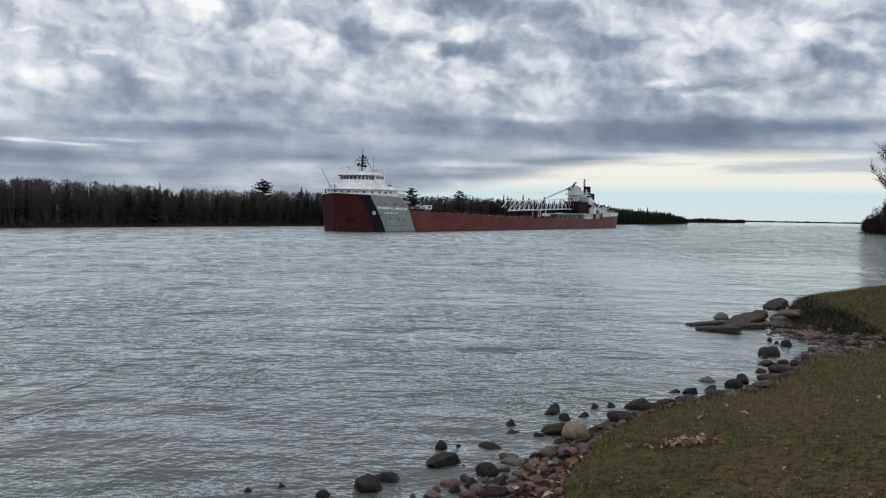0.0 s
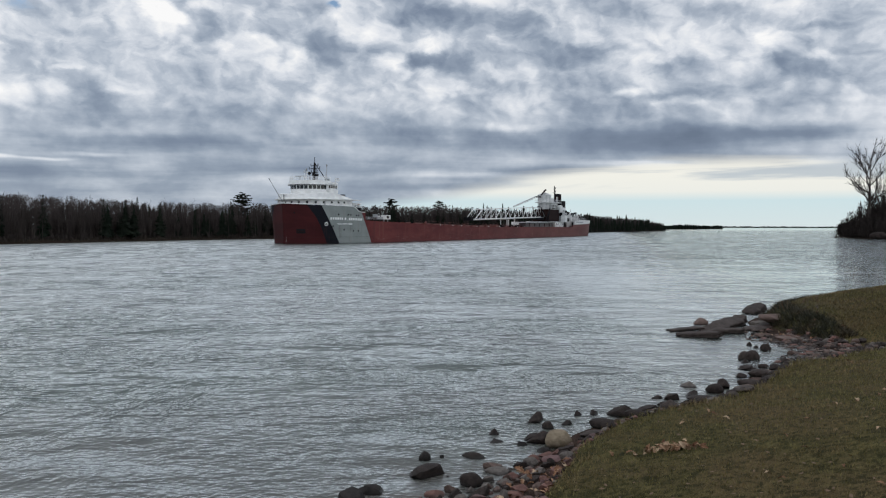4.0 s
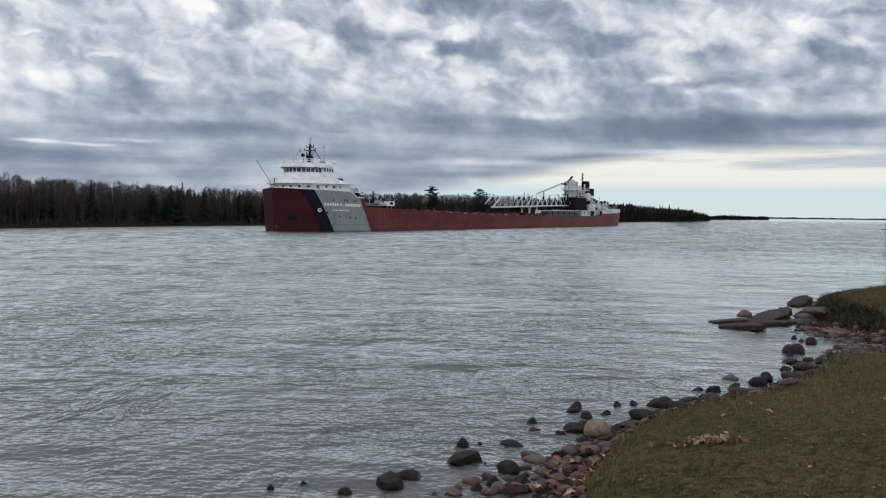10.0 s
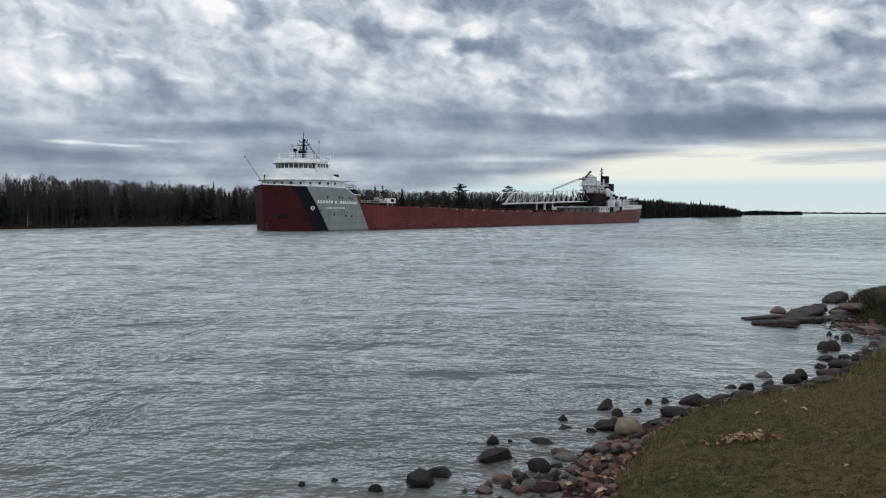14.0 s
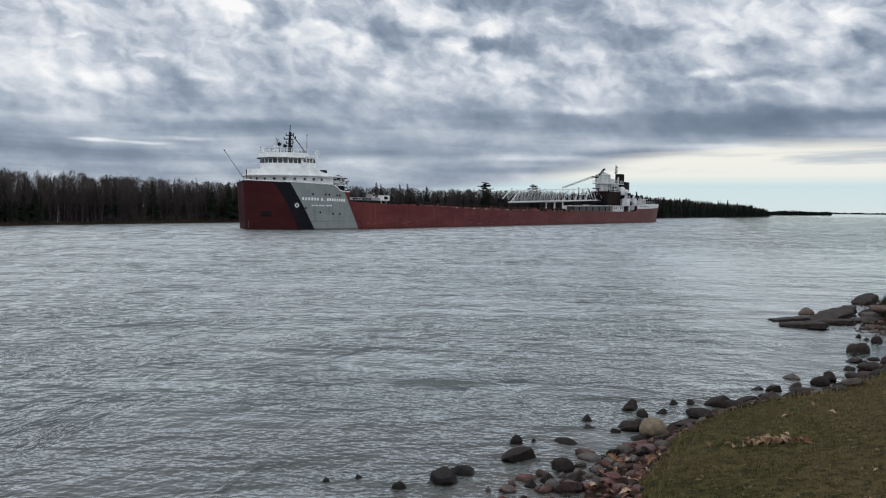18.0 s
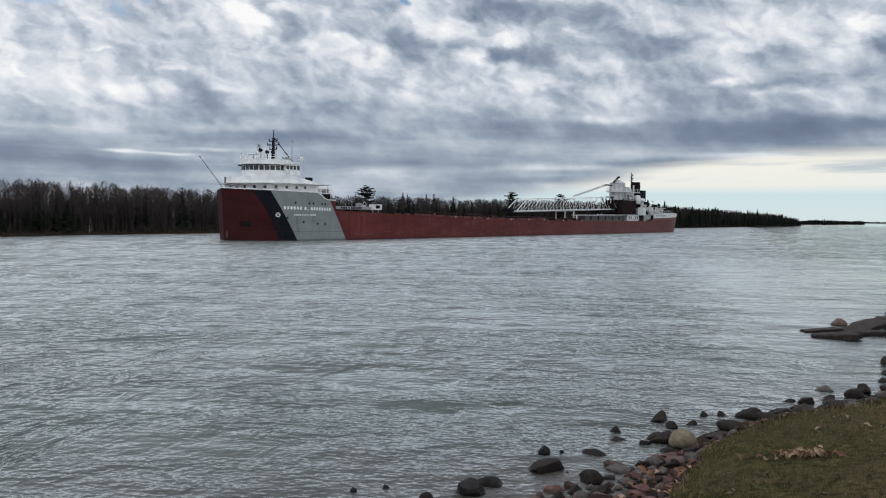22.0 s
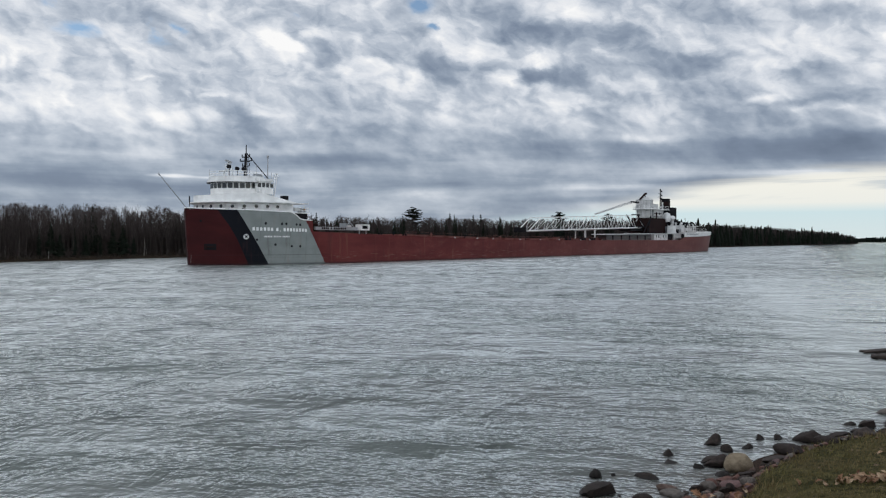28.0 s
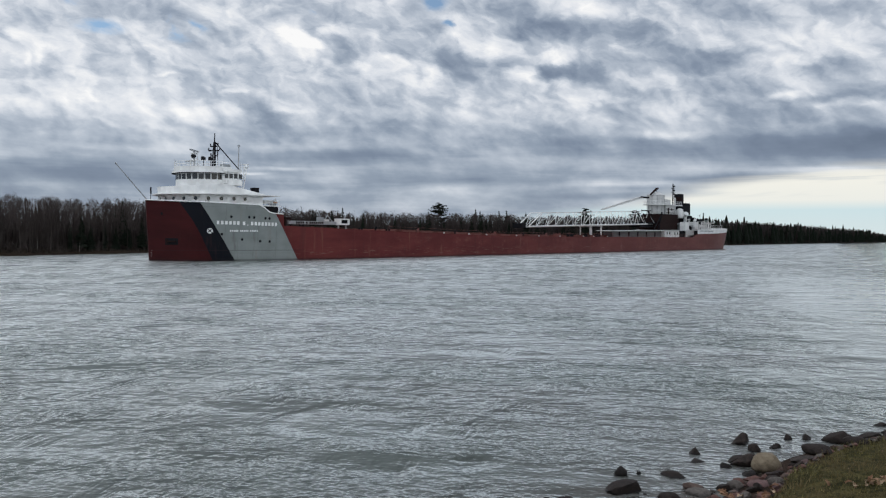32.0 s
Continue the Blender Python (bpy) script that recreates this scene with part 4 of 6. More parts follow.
    for k in range(4):
        part("window", Geo().box(-14.0, 3.0 - 2.0 * k, 13.12, 0.06, 0.8, 0.72), DARKGLASS, wing, "dark square window")
    part("chart_house_roof", Geo().prism(rounded(9.9, 14.3, 5.45, 0.6, 8, 0.8), 13.85, 14.3), WHITE, wing, "white flat roof")
    part("wing_bulwark", Geo().prism(rounded(10.4, 13.9, 6.0, 0.9, 8, 0.9), 11.75, 12.62), WHITE, wing, "white bulged bridge wing bulwark")
    ladder = Geo()
    for y in (4.1, 4.7):
        ladder.tube((-14.3, y, 11.2), (-15.1, y, 15.4), 0.07, n=5)
    for k in range(11):
        ladder.tube((-14.37 - 0.07 * k, 4.1, 11.6 + 0.36 * k), (-14.37 - 0.07 * k, 4.7, 11.6 + 0.36 * k), 0.045, n=4)
    part("aft_ladder", ladder, WHITE, ship, "white sloping ladder abaft the chart house")
    railing(ship, [(-14.2 - 0.9 * (k % 2), 5.0 - 0.7 * (k // 2), 14.4) for k in (0, 1, 3, 2, 0)], 0.9, "screen_railing")
    part("roof_board", Geo().box(-11.2, 4.2, 14.7, 1.9, 0.1, 0.42), GREYP, ship, "small grey board on the roof rail")
    # no hollow here: a black prism gives the shade below the chart house
    part("wing_stand", Geo().prism(rounded(10.3, 13.7, 4.6, 0.6, 8, 0.8), 10.6, 12.15), BLACK, ship, "black block for the shaded recess below the chart house")
    railing(ship, [(x, y, 14.6) for x, y in rounded(5.7, 11.9, 4.65, 4.7, 16)], 0.85, "roof_railing")

    # masts, radars and aerials over the pilothouse
    mast = part("foremast", Geo().tube((-12.0, 0, 14.6), (-12.15, 0, 18.9), 0.34, 0.22, 8).tube((-12.15, 0, 18.9), (-12.2, 0, 20.35), 0.10, 0.07), BLACK, ship, "black steel foremast")
    for z, w in ((17.55, 1.5), (18.25, 1.0), (16.7, 0.9)):
        part("yard", Geo().tube((-12.1, -w, z), (-12.1, w, z), 0.07).tube((-12.1, w, z), (-12.1, w, z + 0.5), 0.09).tube((-12.1, -w, z), (-12.1, -w, z + 0.5), 0.09)
             .tube((-12.1 + w * 0.8, 0, z), (-12.1 - w * 0.6, 0, z), 0.06), BLACK, mast, "black yard with lamps")
    part("stay", Geo().tube((-12.3, 0, 18.9), (-17.0, 0.6, 14.3), 0.085), BLACK, mast, "dark sloping stay")
    part("ladder", Geo().tube((-12.6, 0.3, 14.6), (-12.5, 0.25, 18.2), 0.04).tube((-12.6, -0.3, 14.6), (-12.5, -0.25, 18.2), 0.04), BLACK, mast)
    part("signal_pole", Geo().tube((-16.5, 0.4, 14.28), (-16.6, 0.4, 18.5), 0.11, 0.08).lathe([(0.05, 18.4), (0.2, 18.5), (0.2, 18.8), (0.05, 18.9)], 8, -16.6, 0.4), STEEL, ship,
         "grey signal pole with a lamp")
    for s, y, z in ((7.0, 3.0, 15.9), (6.2, -2.0, 15.9), (11.4, 3.6, 16.6), (13.6, -3.2, 17.0), (13.6, 4.9, 15.5), (14.0, -4.2, 15.9), (10.6, 2.0, 17.4)):
        part("aerial", Geo().tube((-s, y, 14.28), (-s, y, z), 0.045, 0.03, 5), STEEL, ship, "thin grey whip aerial")
    for s, y, z in ((8.6, 2.2, 15.7), (9.8, 2.4, 15.7), (6.6, 2.6, 15.9)):
        lamp = part("searchlight", Geo().tube((-s, y, 14.6), (-s, y, z), 0.06).tube((-s + 0.28, y, z + 0.22), (-s - 0.22, y, z + 0.22), 0.36, 0.26, 10), BLACK, ship, "dark searchlight on a post")
    tower = Geo()
    for dx in (-0.45, 0.45):
        for dy in (-0.45, 0.45):
            tower.tube((-8.0 + dx, 0.6 + dy, 14.6), (-8.0 + dx * 0.6, 0.6 + dy * 0.6, 16.75), 0.05)
    for z in (15.2, 15.8, 16.4, 16.75):
        tower.box(-8.0, 0.6, z, 0.9, 0.9, 0.06)
    part("radar_tower", tower, WHITE, ship, "white lattice radar stand")
    radar = part("radar_scanner", Geo().box(0, 0, 0.12, 0.28, 3.7, 0.22).tube((0, 0, -0.1), (0, 0, 0.15), 0.16), STEEL, ship, "long grey radar scanner")
    radar.matrix_basis = pose(-8.0, 0.6, 16.95)
    part("radar_scanner", Geo().box(-8.9, -1.8, 15.6, 0.25, 2.6, 0.2).tube((-8.9, -1.8, 14.6), (-8.9, -1.8, 15.6), 0.12), STEEL, ship, "lower grey radar scanner")

    # bow fittings
    part("steering_pole", Geo().tube((-0.1, 0, 9.3), (4.75, 0, 14.3), 0.085, 0.055).tube((4.6, 0, 14.15), (4.85, 0, 14.45), 0.12), STEEL, ship, "long grey steering pole raked forward")
    part("bow_light", Geo().tube((-1.2, -0.6, 7.3), (-1.2, -0.6, 10.2), 0.05).tube((-1.2, -0.6, 10.2), (-1.2, -0.6, 11.15), 0.11), BLACK, ship, "dark post lamp at the stem")
    for s in (4.0, 6.0):
        part("fairlead", Geo().box(-s, breadth(s, 9) - 0.7, 8.6, 0.5, 0.4, 0.5), BLACK, ship)
    part("vent_box", Geo().box(-16.3, 5.0, 10.75, 0.9, 1.1, 0.85), BLACK, ship, "black ventilator box")
    part("vent_stand", Geo().box(-16.3, 5.0, 10.0, 0.6, 0.7, 0.76), WHITE, ship)
    part("rescue_boat", Geo().prism([(-17.6, 7.1), (-17.6, 8.3), (-15.6, 8.4), (-15.2, 7.7), (-15.6, 7.0)], 8.95, 9.5, True, 1.0), CREAM, ship, "grey-white open rescue boat")
    part("locker", Geo().box(-17.0, 8.6, 8.66, 1.2, 0.7, 0.35), GREYP, ship, "grey deck locker")
    part("deck_gear", Geo().box(-17.4, 8.8, 9.01, 0.6, 0.4, 0.3), ORANGE, ship, "faded orange canvas-covered gear")
    for s, y in ((17.8, 9.0), (17.8, 3.0), (17.8, -3.0), (17.8, -9.0)):
        part("deck_post", Geo().tube((-s, y, 5.3), (-s, y, 8.6), 0.09), WHITE, ship, "white deck support post")
    railing(ship, [(-s, 9.2, 8.66) for s in np.arange(15.2, 18.1, 0.7)], 0.8, "gear_deck_railing")
    railing(ship, [(-18.0, y, 8.66) for y in np.arange(-9.0, 9.1, 1.8)], 0.8, "gear_deck_railing")
    part("deck_bracket", Geo().tube((-17.6, 8.6, 8.6), (-17.6, 8.6, 9.85), 0.08), WHITE, ship)

    # solid black block in place of the deep shade under the gear deck
    part("shelter_shade", Geo().box(-15.5, 0, 7.3, 4.2, 18.6, 1.22), BLACK, ship, "black block for the shade below the after forecastle deck")
    part("gear_deck", Geo().box(-15.8, 0, 8.52, 4.6, 18.9, 0.14), WHITE, ship, "white deck edge above the dark passage")

    # hatch crane abaft the forecastle
    crane = Geo().box(-27.6, 6.2, 5.85, 10.6, 0.45, 0.56)
    gantry = part("hatch_crane", crane, STEEL, ship, "grey-white travelling hatch crane")
    for s in (21.6, 22.8):
        part("crane_leg", Geo().tube((-s, 6.2, 5.1), (-s, 6.2, 6.9), 0.16).tube((-s, -5.2, 5.1), (-s, -5.2, 6.9), 0.16).tube((-s, 6.2, 6.8), (-s, -5.2, 6.8), 0.2), MAROON, gantry, "dark crane leg")
    cab = part("crane_cab", Geo().box(-34.3, 6.4, 5.85, 2.3, 1.5, 0.25).box(-34.3, 6.4, 6.75, 2.3, 1.5, 0.2).box(-33.3, 6.4, 6.1, 0.3, 1.5, 0.65).box(-35.3, 6.4, 6.1, 0.3, 1.5, 0.65), WHITE, gantry,
               "white crane cab with a dark opening")
    # black box fills the cab's frame as the shade of its inside
    part("cab_opening_shade", Geo().box(-34.3, 6.3, 6.1, 1.7, 1.1, 0.65), BLACK, cab, "black block for the shade inside the cab opening")
    for s in (33.4, 35.2):
        part("crane_leg", Geo().tube((-s, 6.4, 4.9), (-s, 6.4, 5.86), 0.14), STEEL, gantry)
    part("crane_winch", Geo().box(-29.2, 6.3, 6.41, 1.0, 0.8, 0.7).tube((-30.0, 6.3, 6.4), (-30.9, 6.3, 7.5), 0.07).tube((-32.0, 6.3, 6.4), (-30.9, 6.3, 7.5), 0.07), GREYP, gantry, "grey winch with a small frame")
    part("crane_motor", Geo().box(-30.6, 6.3, 6.41, 1.0, 0.6, 0.35), CREAM, gantry)
    s = 23.9
    for word in (4, 1, 7):
        for k in range(word):
            part("sign_bar", Geo().box(-s, 6.44, 5.95, 0.32, 0.06, 0.36), MAROON, gantry)
            s += 0.47
        s += 0.3

    # hatches and deck rail
    hatch = Geo().box(0, 0, 0, 3.6, 13.5, 0.45).box(0, 0, 0.45, 3.9, 13.8, 0.14).mesh("hatch_cover", DECKRED)
    for k in range(17):
        s = 46.0 + 5.4 * k
        ob = part("hatch_cover", hatch, None, ship, "dark red steel hatch cover" if k == 0 else "")
        ob.location = (-s, 0, rail(s) - 0.13)
    lamp_mesh = Geo().box(0, 0, 0, 0.22, 0.18, 0.2).mesh("rail_fitting", WHITE)
    for side in (1, -1):
        railing(ship, [(-s, side * (HALF - 0.15), rail(s) - 0.05) for s in np.arange(42, 177, 3.0)], 0.9, "deck_railing", 0.016, DECKRED)
    for s in (58, 66, 72, 83, 92, 101, 112, 117, 124):
        ob = part("rail_fitting", lamp_mesh, None, ship)
        ob.location = (-s, HALF - 0.4, rail(s) + 0.02)

    # standing clutter along the spar deck
    for k, s in enumerate((40.5, 52.0, 63.5, 77.0, 88.0, 97.5)):
        part("deck_vent", Geo().tube((-s, 8.6, rail(s) - 0.12), (-s, 8.6, rail(s) + 0.55), 0.16, 0.16, 8).tube((-s, 8.6, rail(s) + 0.5), (-s - 0.25, 8.6, rail(s) + 0.62), 0.2, 0.24, 8), DECKRED if k % 2 else BLACK, ship,
             "small deck ventilator")
    for s in (104.0, 110.0, 118.0, 123.5):
        part("deck_box", Geo().box(-s, 7.6, 3.86, 1.6, 1.1, 0.75).box(-s, 7.6, 4.61, 1.7, 1.2, 0.08), BLACK if s > 109 else DECKRED, ship, "dark deck box")
    for s in (22.5, 36.0, 43.0):
        part("bollard", Geo().box(-s, 9.3, rail(s) - 0.12, 1.2, 0.5, 0.1).tube((-s - 0.35, 9.3, rail(s) - 0.1), (-s - 0.35, 9.3, rail(s) + 0.4), 0.16, 0.18, 8).tube((-s + 0.35, 9.3, rail(s) - 0.1), (-s + 0.35, 9.3, rail(s) + 0.4), 0.16, 0.18, 8), BLACK, ship,
             "black mooring bollard")

    # self-unloading boom
    b0, b1 = Vector((-100.5, 0, 6.35)), Vector((-168.0, 0, 7.95))
    lower, upper = Geo(), Geo()
    lace = Geo()
    count = 14
    for side in (-1.7, 1.7):
        off = Vector((0, side, 0))
        lower.tube(b0 + off, b1 + off, 0.18, n=6)
        u0, u1 = Vector((-106.5, side, 9.85)), Vector((-165.0, side, 11.85))
        upper.tube(u0, u1, 0.11, n=6)
        upper.tube(b0 + off, u0, 0.12, n=6)
        upper.tube(u1, b1 + off + Vector((-1.5, 0, 0.2)), 0.15, n=6)
        for k in range(count):
            t0, t1 = k / count, (k + 1) / count
            a = (b0 + off).lerp(b1 + off, 0.055 + t0 * 0.94)
            c, d = u0.lerp(u1, t0), u0.lerp(u1, t1)
            lace.tube(a, c, 0.06, n=4, caps=False).tube(a, d, 0.075 if k % 2 else 0.05, n=4, caps=False)
    for k in range(count + 1):
        t = k / count
        lace.tube(Vector((-106.5, -1.7, 9.85)).lerp(Vector((-165.0, -1.7, 11.85)), t), Vector((-106.5, 1.7, 9.85)).lerp(Vector((-165.0, 1.7, 11.85)), t), 0.08, n=4, caps=False)
    boom = part("unloading_boom", lower, WHITE, ship, "long white lattice unloading boom")
    part("upper_chord", upper, WHITE, boom)
    part("lattice", lace, WHITE, boom)
    way = (b1 - b0).normalized()
    belt = Geo()
    belt.raw([b0 + Vector((0, -1.5, 0.15)), b0 + Vector((0, 1.5, 0.15)), b1 + Vector((0, 1.5, 0.15)), b1 + Vector((0, -1.5, 0.15)),
              b0 + Vector((0, -1.5, -0.25)), b0 + Vector((0, 1.5, -0.25)), b1 + Vector((0, 1.5, -0.25)), b1 + Vector((0, -1.5, -0.25))],
             [(0, 1, 2, 3), (7, 6, 5, 4), (0, 4, 5, 1), (1, 5, 6, 2), (2, 6, 7, 3), (3, 7, 4, 0)])
    part("conveyor", belt, CREAM, boom, "pale conveyor trough")
    part("boom_head", Geo().box(-99.0, 0, 6.0, 1.8, 2.6, 1.2).tube((-101.5, 0, 6.4), (-97.6, 0, 6.1), 0.12).tube((-98.4, 0, 7.2), (-98.2, 0, 7.9), 0.06), BLACK, boom, "dark boom head pulley")
    for s, z in ((136.6, 7.1), (130.6, 6.9)):
        part("boom_rest", Geo().tube((-s, 1.5, 3.9), (-s, 1.5, z), 0.22).tube((-s, -1.5, 3.9), (-s, -1.5, z), 0.22).box(-s, 0, z - 0.3, 0.5, 3.6, 0.3), WHITE, ship, "white boom rest post")
    part("hoist_arm", Geo().tube((-139.5, 0, 11.6), (-163.5, 0, 16.05), 0.22, 0.22, 6).tube((-139.5, 0.8, 11.6), (-163.5, 0.8, 15.8), 0.1, 0.1, 5), CREAM, ship, "pale boom hoist cable stay")
    part("hoist_head", Geo().box(-165.5, 0.3, 15.75, 4.6, 1.0, 0.45), BLACK, ship, "dark hoist sheave frame")

    # after deckhouse, elevator and engine casing
    part("tunnel_house", Geo().prism([(-130.6, 5.6), (-160.4, 5.6), (-160.4, 8.2), (-130.6, 8.2)], 3.9, lambda x: 5.5 if x > -140 else 5.95), DIMGREY, ship, "long grey side house below the boom, darkened for the shade under its roof")
    for k in range(5):
        part("house_door", Geo().box(-134.5 - 5.4 * k, 8.22, 4.1, 0.8, 0.06, 1.25), MAROON if k % 2 else BLACK, ship, "dark steel door")
    side = part("side_house", Geo().box(-165.6, 0, 3.9, 10.2, 18.4, 2.05), WHITE, ship, "white after deckhouse")
    for s in (162.2, 163.8, 167.6, 169.4):
        part("window", Geo().box(-s, 9.22, 4.75, 0.6, 0.06, 0.7), DARKGLASS, side)
    part("shelter_roof", Geo().prism([(-127.4, 5.2), (-183.0, 5.2), (-183.0, 9.7), (-127.4, 9.7)], lambda x: 5.46 if x > -130 else 6.0, lambda x: 5.68 if x > -130 else 6.22), CREAM, ship, "long pale roof edge over the after deck")
    # the passages are solid: black blocks stand for the shade inside them
    part("passage", Geo().box(-173.2, 0, 3.9, 4.9, 17.6, 2.0), BLACK, ship, "black block for the shade of an open passage")
    part("side_house", Geo().box(-178.7, 0, 3.9, 6.0, 18.4, 2.05), CREAM, ship, "grey-white after deckhouse")
    part("passage", Geo().box(-184.0, 0, 4.6, 4.4, 17.0, 1.6), BLACK, ship, "black block for the shade of an open passage")
    part("boom_pivot", Geo().box(-176.0, 0, 6.24, 12.5, 7.0, 2.2).box(-177.4, 0, 8.4, 13.6, 6.0, 2.7), MAROON, ship, "dark maroon boom pivot housing")
    part("boom_end_frame", Geo().tube((-164.4, 1.8, 11.95), (-169.8, 1.9, 8.2), 0.2).tube((-164.4, -1.8, 11.95), (-169.8, -1.9, 8.2), 0.2).tube((-160.5, 1.8, 11.9), (-166.5, 1.8, 11.95), 0.16)
         .tube((-162.5, 1.8, 8.0), (-166.0, 1.8, 11.9), 0.12).box(-164.0, 0, 6.9, 9.0, 3.6, 0.9), BLACK, ship, "black boom heel frame")
    part("pivot_frame", Geo().tube((-169.0, 3.2, 6.2), (-172.0, 3.0, 11.6), 0.25).tube((-166.0, 3.2, 6.2), (-172.0, 3.0, 11.2), 0.2).tube((-166.5, -3.2, 6.2), (-172.0, -3.0, 11.2), 0.2)
         .box(-167.0, 0, 7.9, 5.0, 4.4, 0.5), BLACK, ship, "black boom hinge frame")
    silo = part("elevator_tower", Geo().lathe([(2.3, 10.9), (2.45, 11.3), (2.45, 14.0), (2.62, 14.1), (2.62, 16.8), (2.75, 16.85), (2.75, 17.0), (0.9, 17.95), (0.6, 18.0)], 20, -173.8, 0), CREAM, ship, "grey-white cylindrical elevator tower")
    for k in range(10):
        t = 2 * math.pi * k / 10
        part("rib", Geo().box(-173.8 + 2.62 * math.cos(t), 2.62 * math.sin(t), 11.3, 0.14, 0.10, 5.5, t), GREYP, silo)
    part("walkway", Geo().lathe([(2.9, 13.85), (3.7, 13.9), (3.7, 14.15), (2.9, 14.2)], 20, -173.6, 0).box(-181.5, 0, 13.95, 13.0, 5.4, 0.26), WHITE, silo, "white ring walkway")
    railing(silo, [(-173.6 + 3.6 * math.cos(2 * math.pi * k / 14), 3.6 * math.sin(2 * math.pi * k / 14), 14.15) for k in range(15)], 1.0, "walkway_railing")
    part("head_frame", Geo().tube((-169.6, 0.3, 17.0), (-173.4, 0.3, 18.9), 0.28).tube((-173.4, 0.3, 18.9), (-174.6, 0.3, 19.1), 0.35).tube((-175.6, 0, 16.8), (-173.6, 0, 18.9), 0.16)
         .tube((-176.6, 0, 16.2), (-173.8, 0, 18.7), 0.1), MAROON, silo, "dark sheave frame on the tower")
    part("tower_annex", Geo().box(-179.8, 0, 11.0, 7.2, 4.4, 3.0).box(-178.8, 0, 14.2, 4.2, 3.4, 1.6), CREAM, ship, "grey-white tower annex")
    for z in (11.6, 12.7):
        part("tower_pipe", Geo().tube((-176.4, 2.3, z), (-183.2, 2.3, z), 0.09, n=5), MAROON, silo)
    part("tower_door", Geo().box(-178.2, 2.24, 11.2, 0.9, 0.06, 1.9), MAROON, ship, "dark tower door")
    part("tower_window", Geo().box(-180.6, 2.24, 12.3, 0.8, 0.06, 0.7), DARKGLASS, ship)
    railing(ship, [(-176.0 - 1.4 * k, 2.6, 14.2) for k in range(9)], 1.0, "tower_railing")
    stair = Geo()
    for y in (3.3, 4.0):
        stair.tube((-184.2, y, 6.3), (-188.6, y, 9.6), 0.07, n=5)
    for k in range(9):
        stair.tube((-184.6 - 0.46 * k, 3.3, 6.6 + 0.345 * k), (-184.6 - 0.46 * k, 4.0, 6.6 + 0.345 * k), 0.05, n=4)
    part("after_stair", stair, WHITE, ship, "white sloping after stair")
    part("lifeboat", Geo().prism([(-196.0 + 2.6 * math.cos(t), 5.6 + 0.85 * math.sin(t)) for t in np.linspace(0, 6.283, 15)[:-1]], 7.2, 8.0, True, 1.12, (-196.0, 5.6)), WHITE, ship, "white lifeboat in its davits")
    for s in (194.2, 197.8):
        part("davit", Geo().tube((-s, 4.6, 6.6), (-s, 4.8, 8.9), 0.1).tube((-s, 4.8, 8.9), (-s, 5.8, 9.2), 0.08), CREAM, ship, "curved boat davit")
    part("ladder_cage", Geo().tube((-182.6, 2.4, 8.0), (-182.6, 2.4, 16.5), 0.28, 0.28, 6), CREAM, ship, "pale ladder cage")
    part("lower_house", Geo().box(-187.5, 0, 6.2, 8.0, 8.0, 2.3), GREYP, ship, "white engine casing deckhouse")
    for s in (185.2, 187.6, 189.8):
        part("window", Geo().box(-s, 4.02, 7.3, 0.55, 0.06, 0.7), DARKGLASS, ship)
    amast = part("main_mast", Geo().tube((-186.3, 0, 6.3), (-186.4, 0, 21.2), 0.26, 0.18, 8).box(-186.4, 0, 19.6, 0.4, 1.2, 0.12).box(-186.4, 0, 18.4, 0.4, 1.5, 0.12), BLACK, ship, "black main mast")
    for z in (17.6, 18.8, 20.1):
        part("mast_lamp", Geo().box(-186.8, 0.3, z, 0.4, 0.35, 0.5), BLACK, amast)
    funnel = part("funnel", Geo().prism(rounded(189.2, 192.6, 1.25, 1.0, 10, 1.0), 12.0, 18.0), BLACK, ship, "black funnel with a dark red band")
    part("funnel_band", Geo().prism(rounded(189.16, 192.64, 1.29, 1.02, 10, 1.02), 15.6, 17.0), MAROON, funnel, "dark red band")
    part("uptake", Geo().box(-194.4, 0, 11.4, 3.6, 3.4, 3.7).box(-191.5, 0, 11.0, 4.0, 3.8, 3.4), BLACK, ship, "black uptake casing")
    part("cowl", Geo().lathe([(1.1, 10.0), (1.25, 10.8), (1.25, 12.2), (0.9, 12.9), (0.3, 13.15)], 14, -184.9, 3.0), WHITE, ship, "white rounded ventilator casing", True)
    part("cowl", Geo().tube((-188.2, 3.4, 8.8), (-188.0, 3.6, 11.0), 0.5, 0.5, 10).tube((-188.0, 3.6, 10.8), (-187.3, 4.1, 11.6), 0.55, 0.8, 10), WHITE, ship, "white ventilator cowl")
    part("ball_cowl", Geo().lathe([(0.4, 8.6), (0.95, 9.1), (1.05, 9.6), (0.7, 10.2), (0.2, 10.4)], 10, -193.4, 4.0), BLACK, ship, "black rounded ventilator", True)
    for s, w, z0, z1, m in ((183.2, 3.0, 6.2, 8.75, WHITE), (186.4, 1.0, 6.2, 7.6, BLACK), (190.6, 2.4, 6.6, 8.9, WHITE), (192.9, 1.1, 6.6, 8.2, CREAM), (188.3, 1.4, 6.6, 7.7, STEEL)):
        part("deck_locker", Geo().box(-s, 5.4, z0, w, 1.8, z1 - z0), m, ship, "deck casing box")
    part("casing_block", Geo().box(-192.0, 0.6, 6.6, 7.0, 4.2, 4.4), BLACK, ship, "dark engine casing")
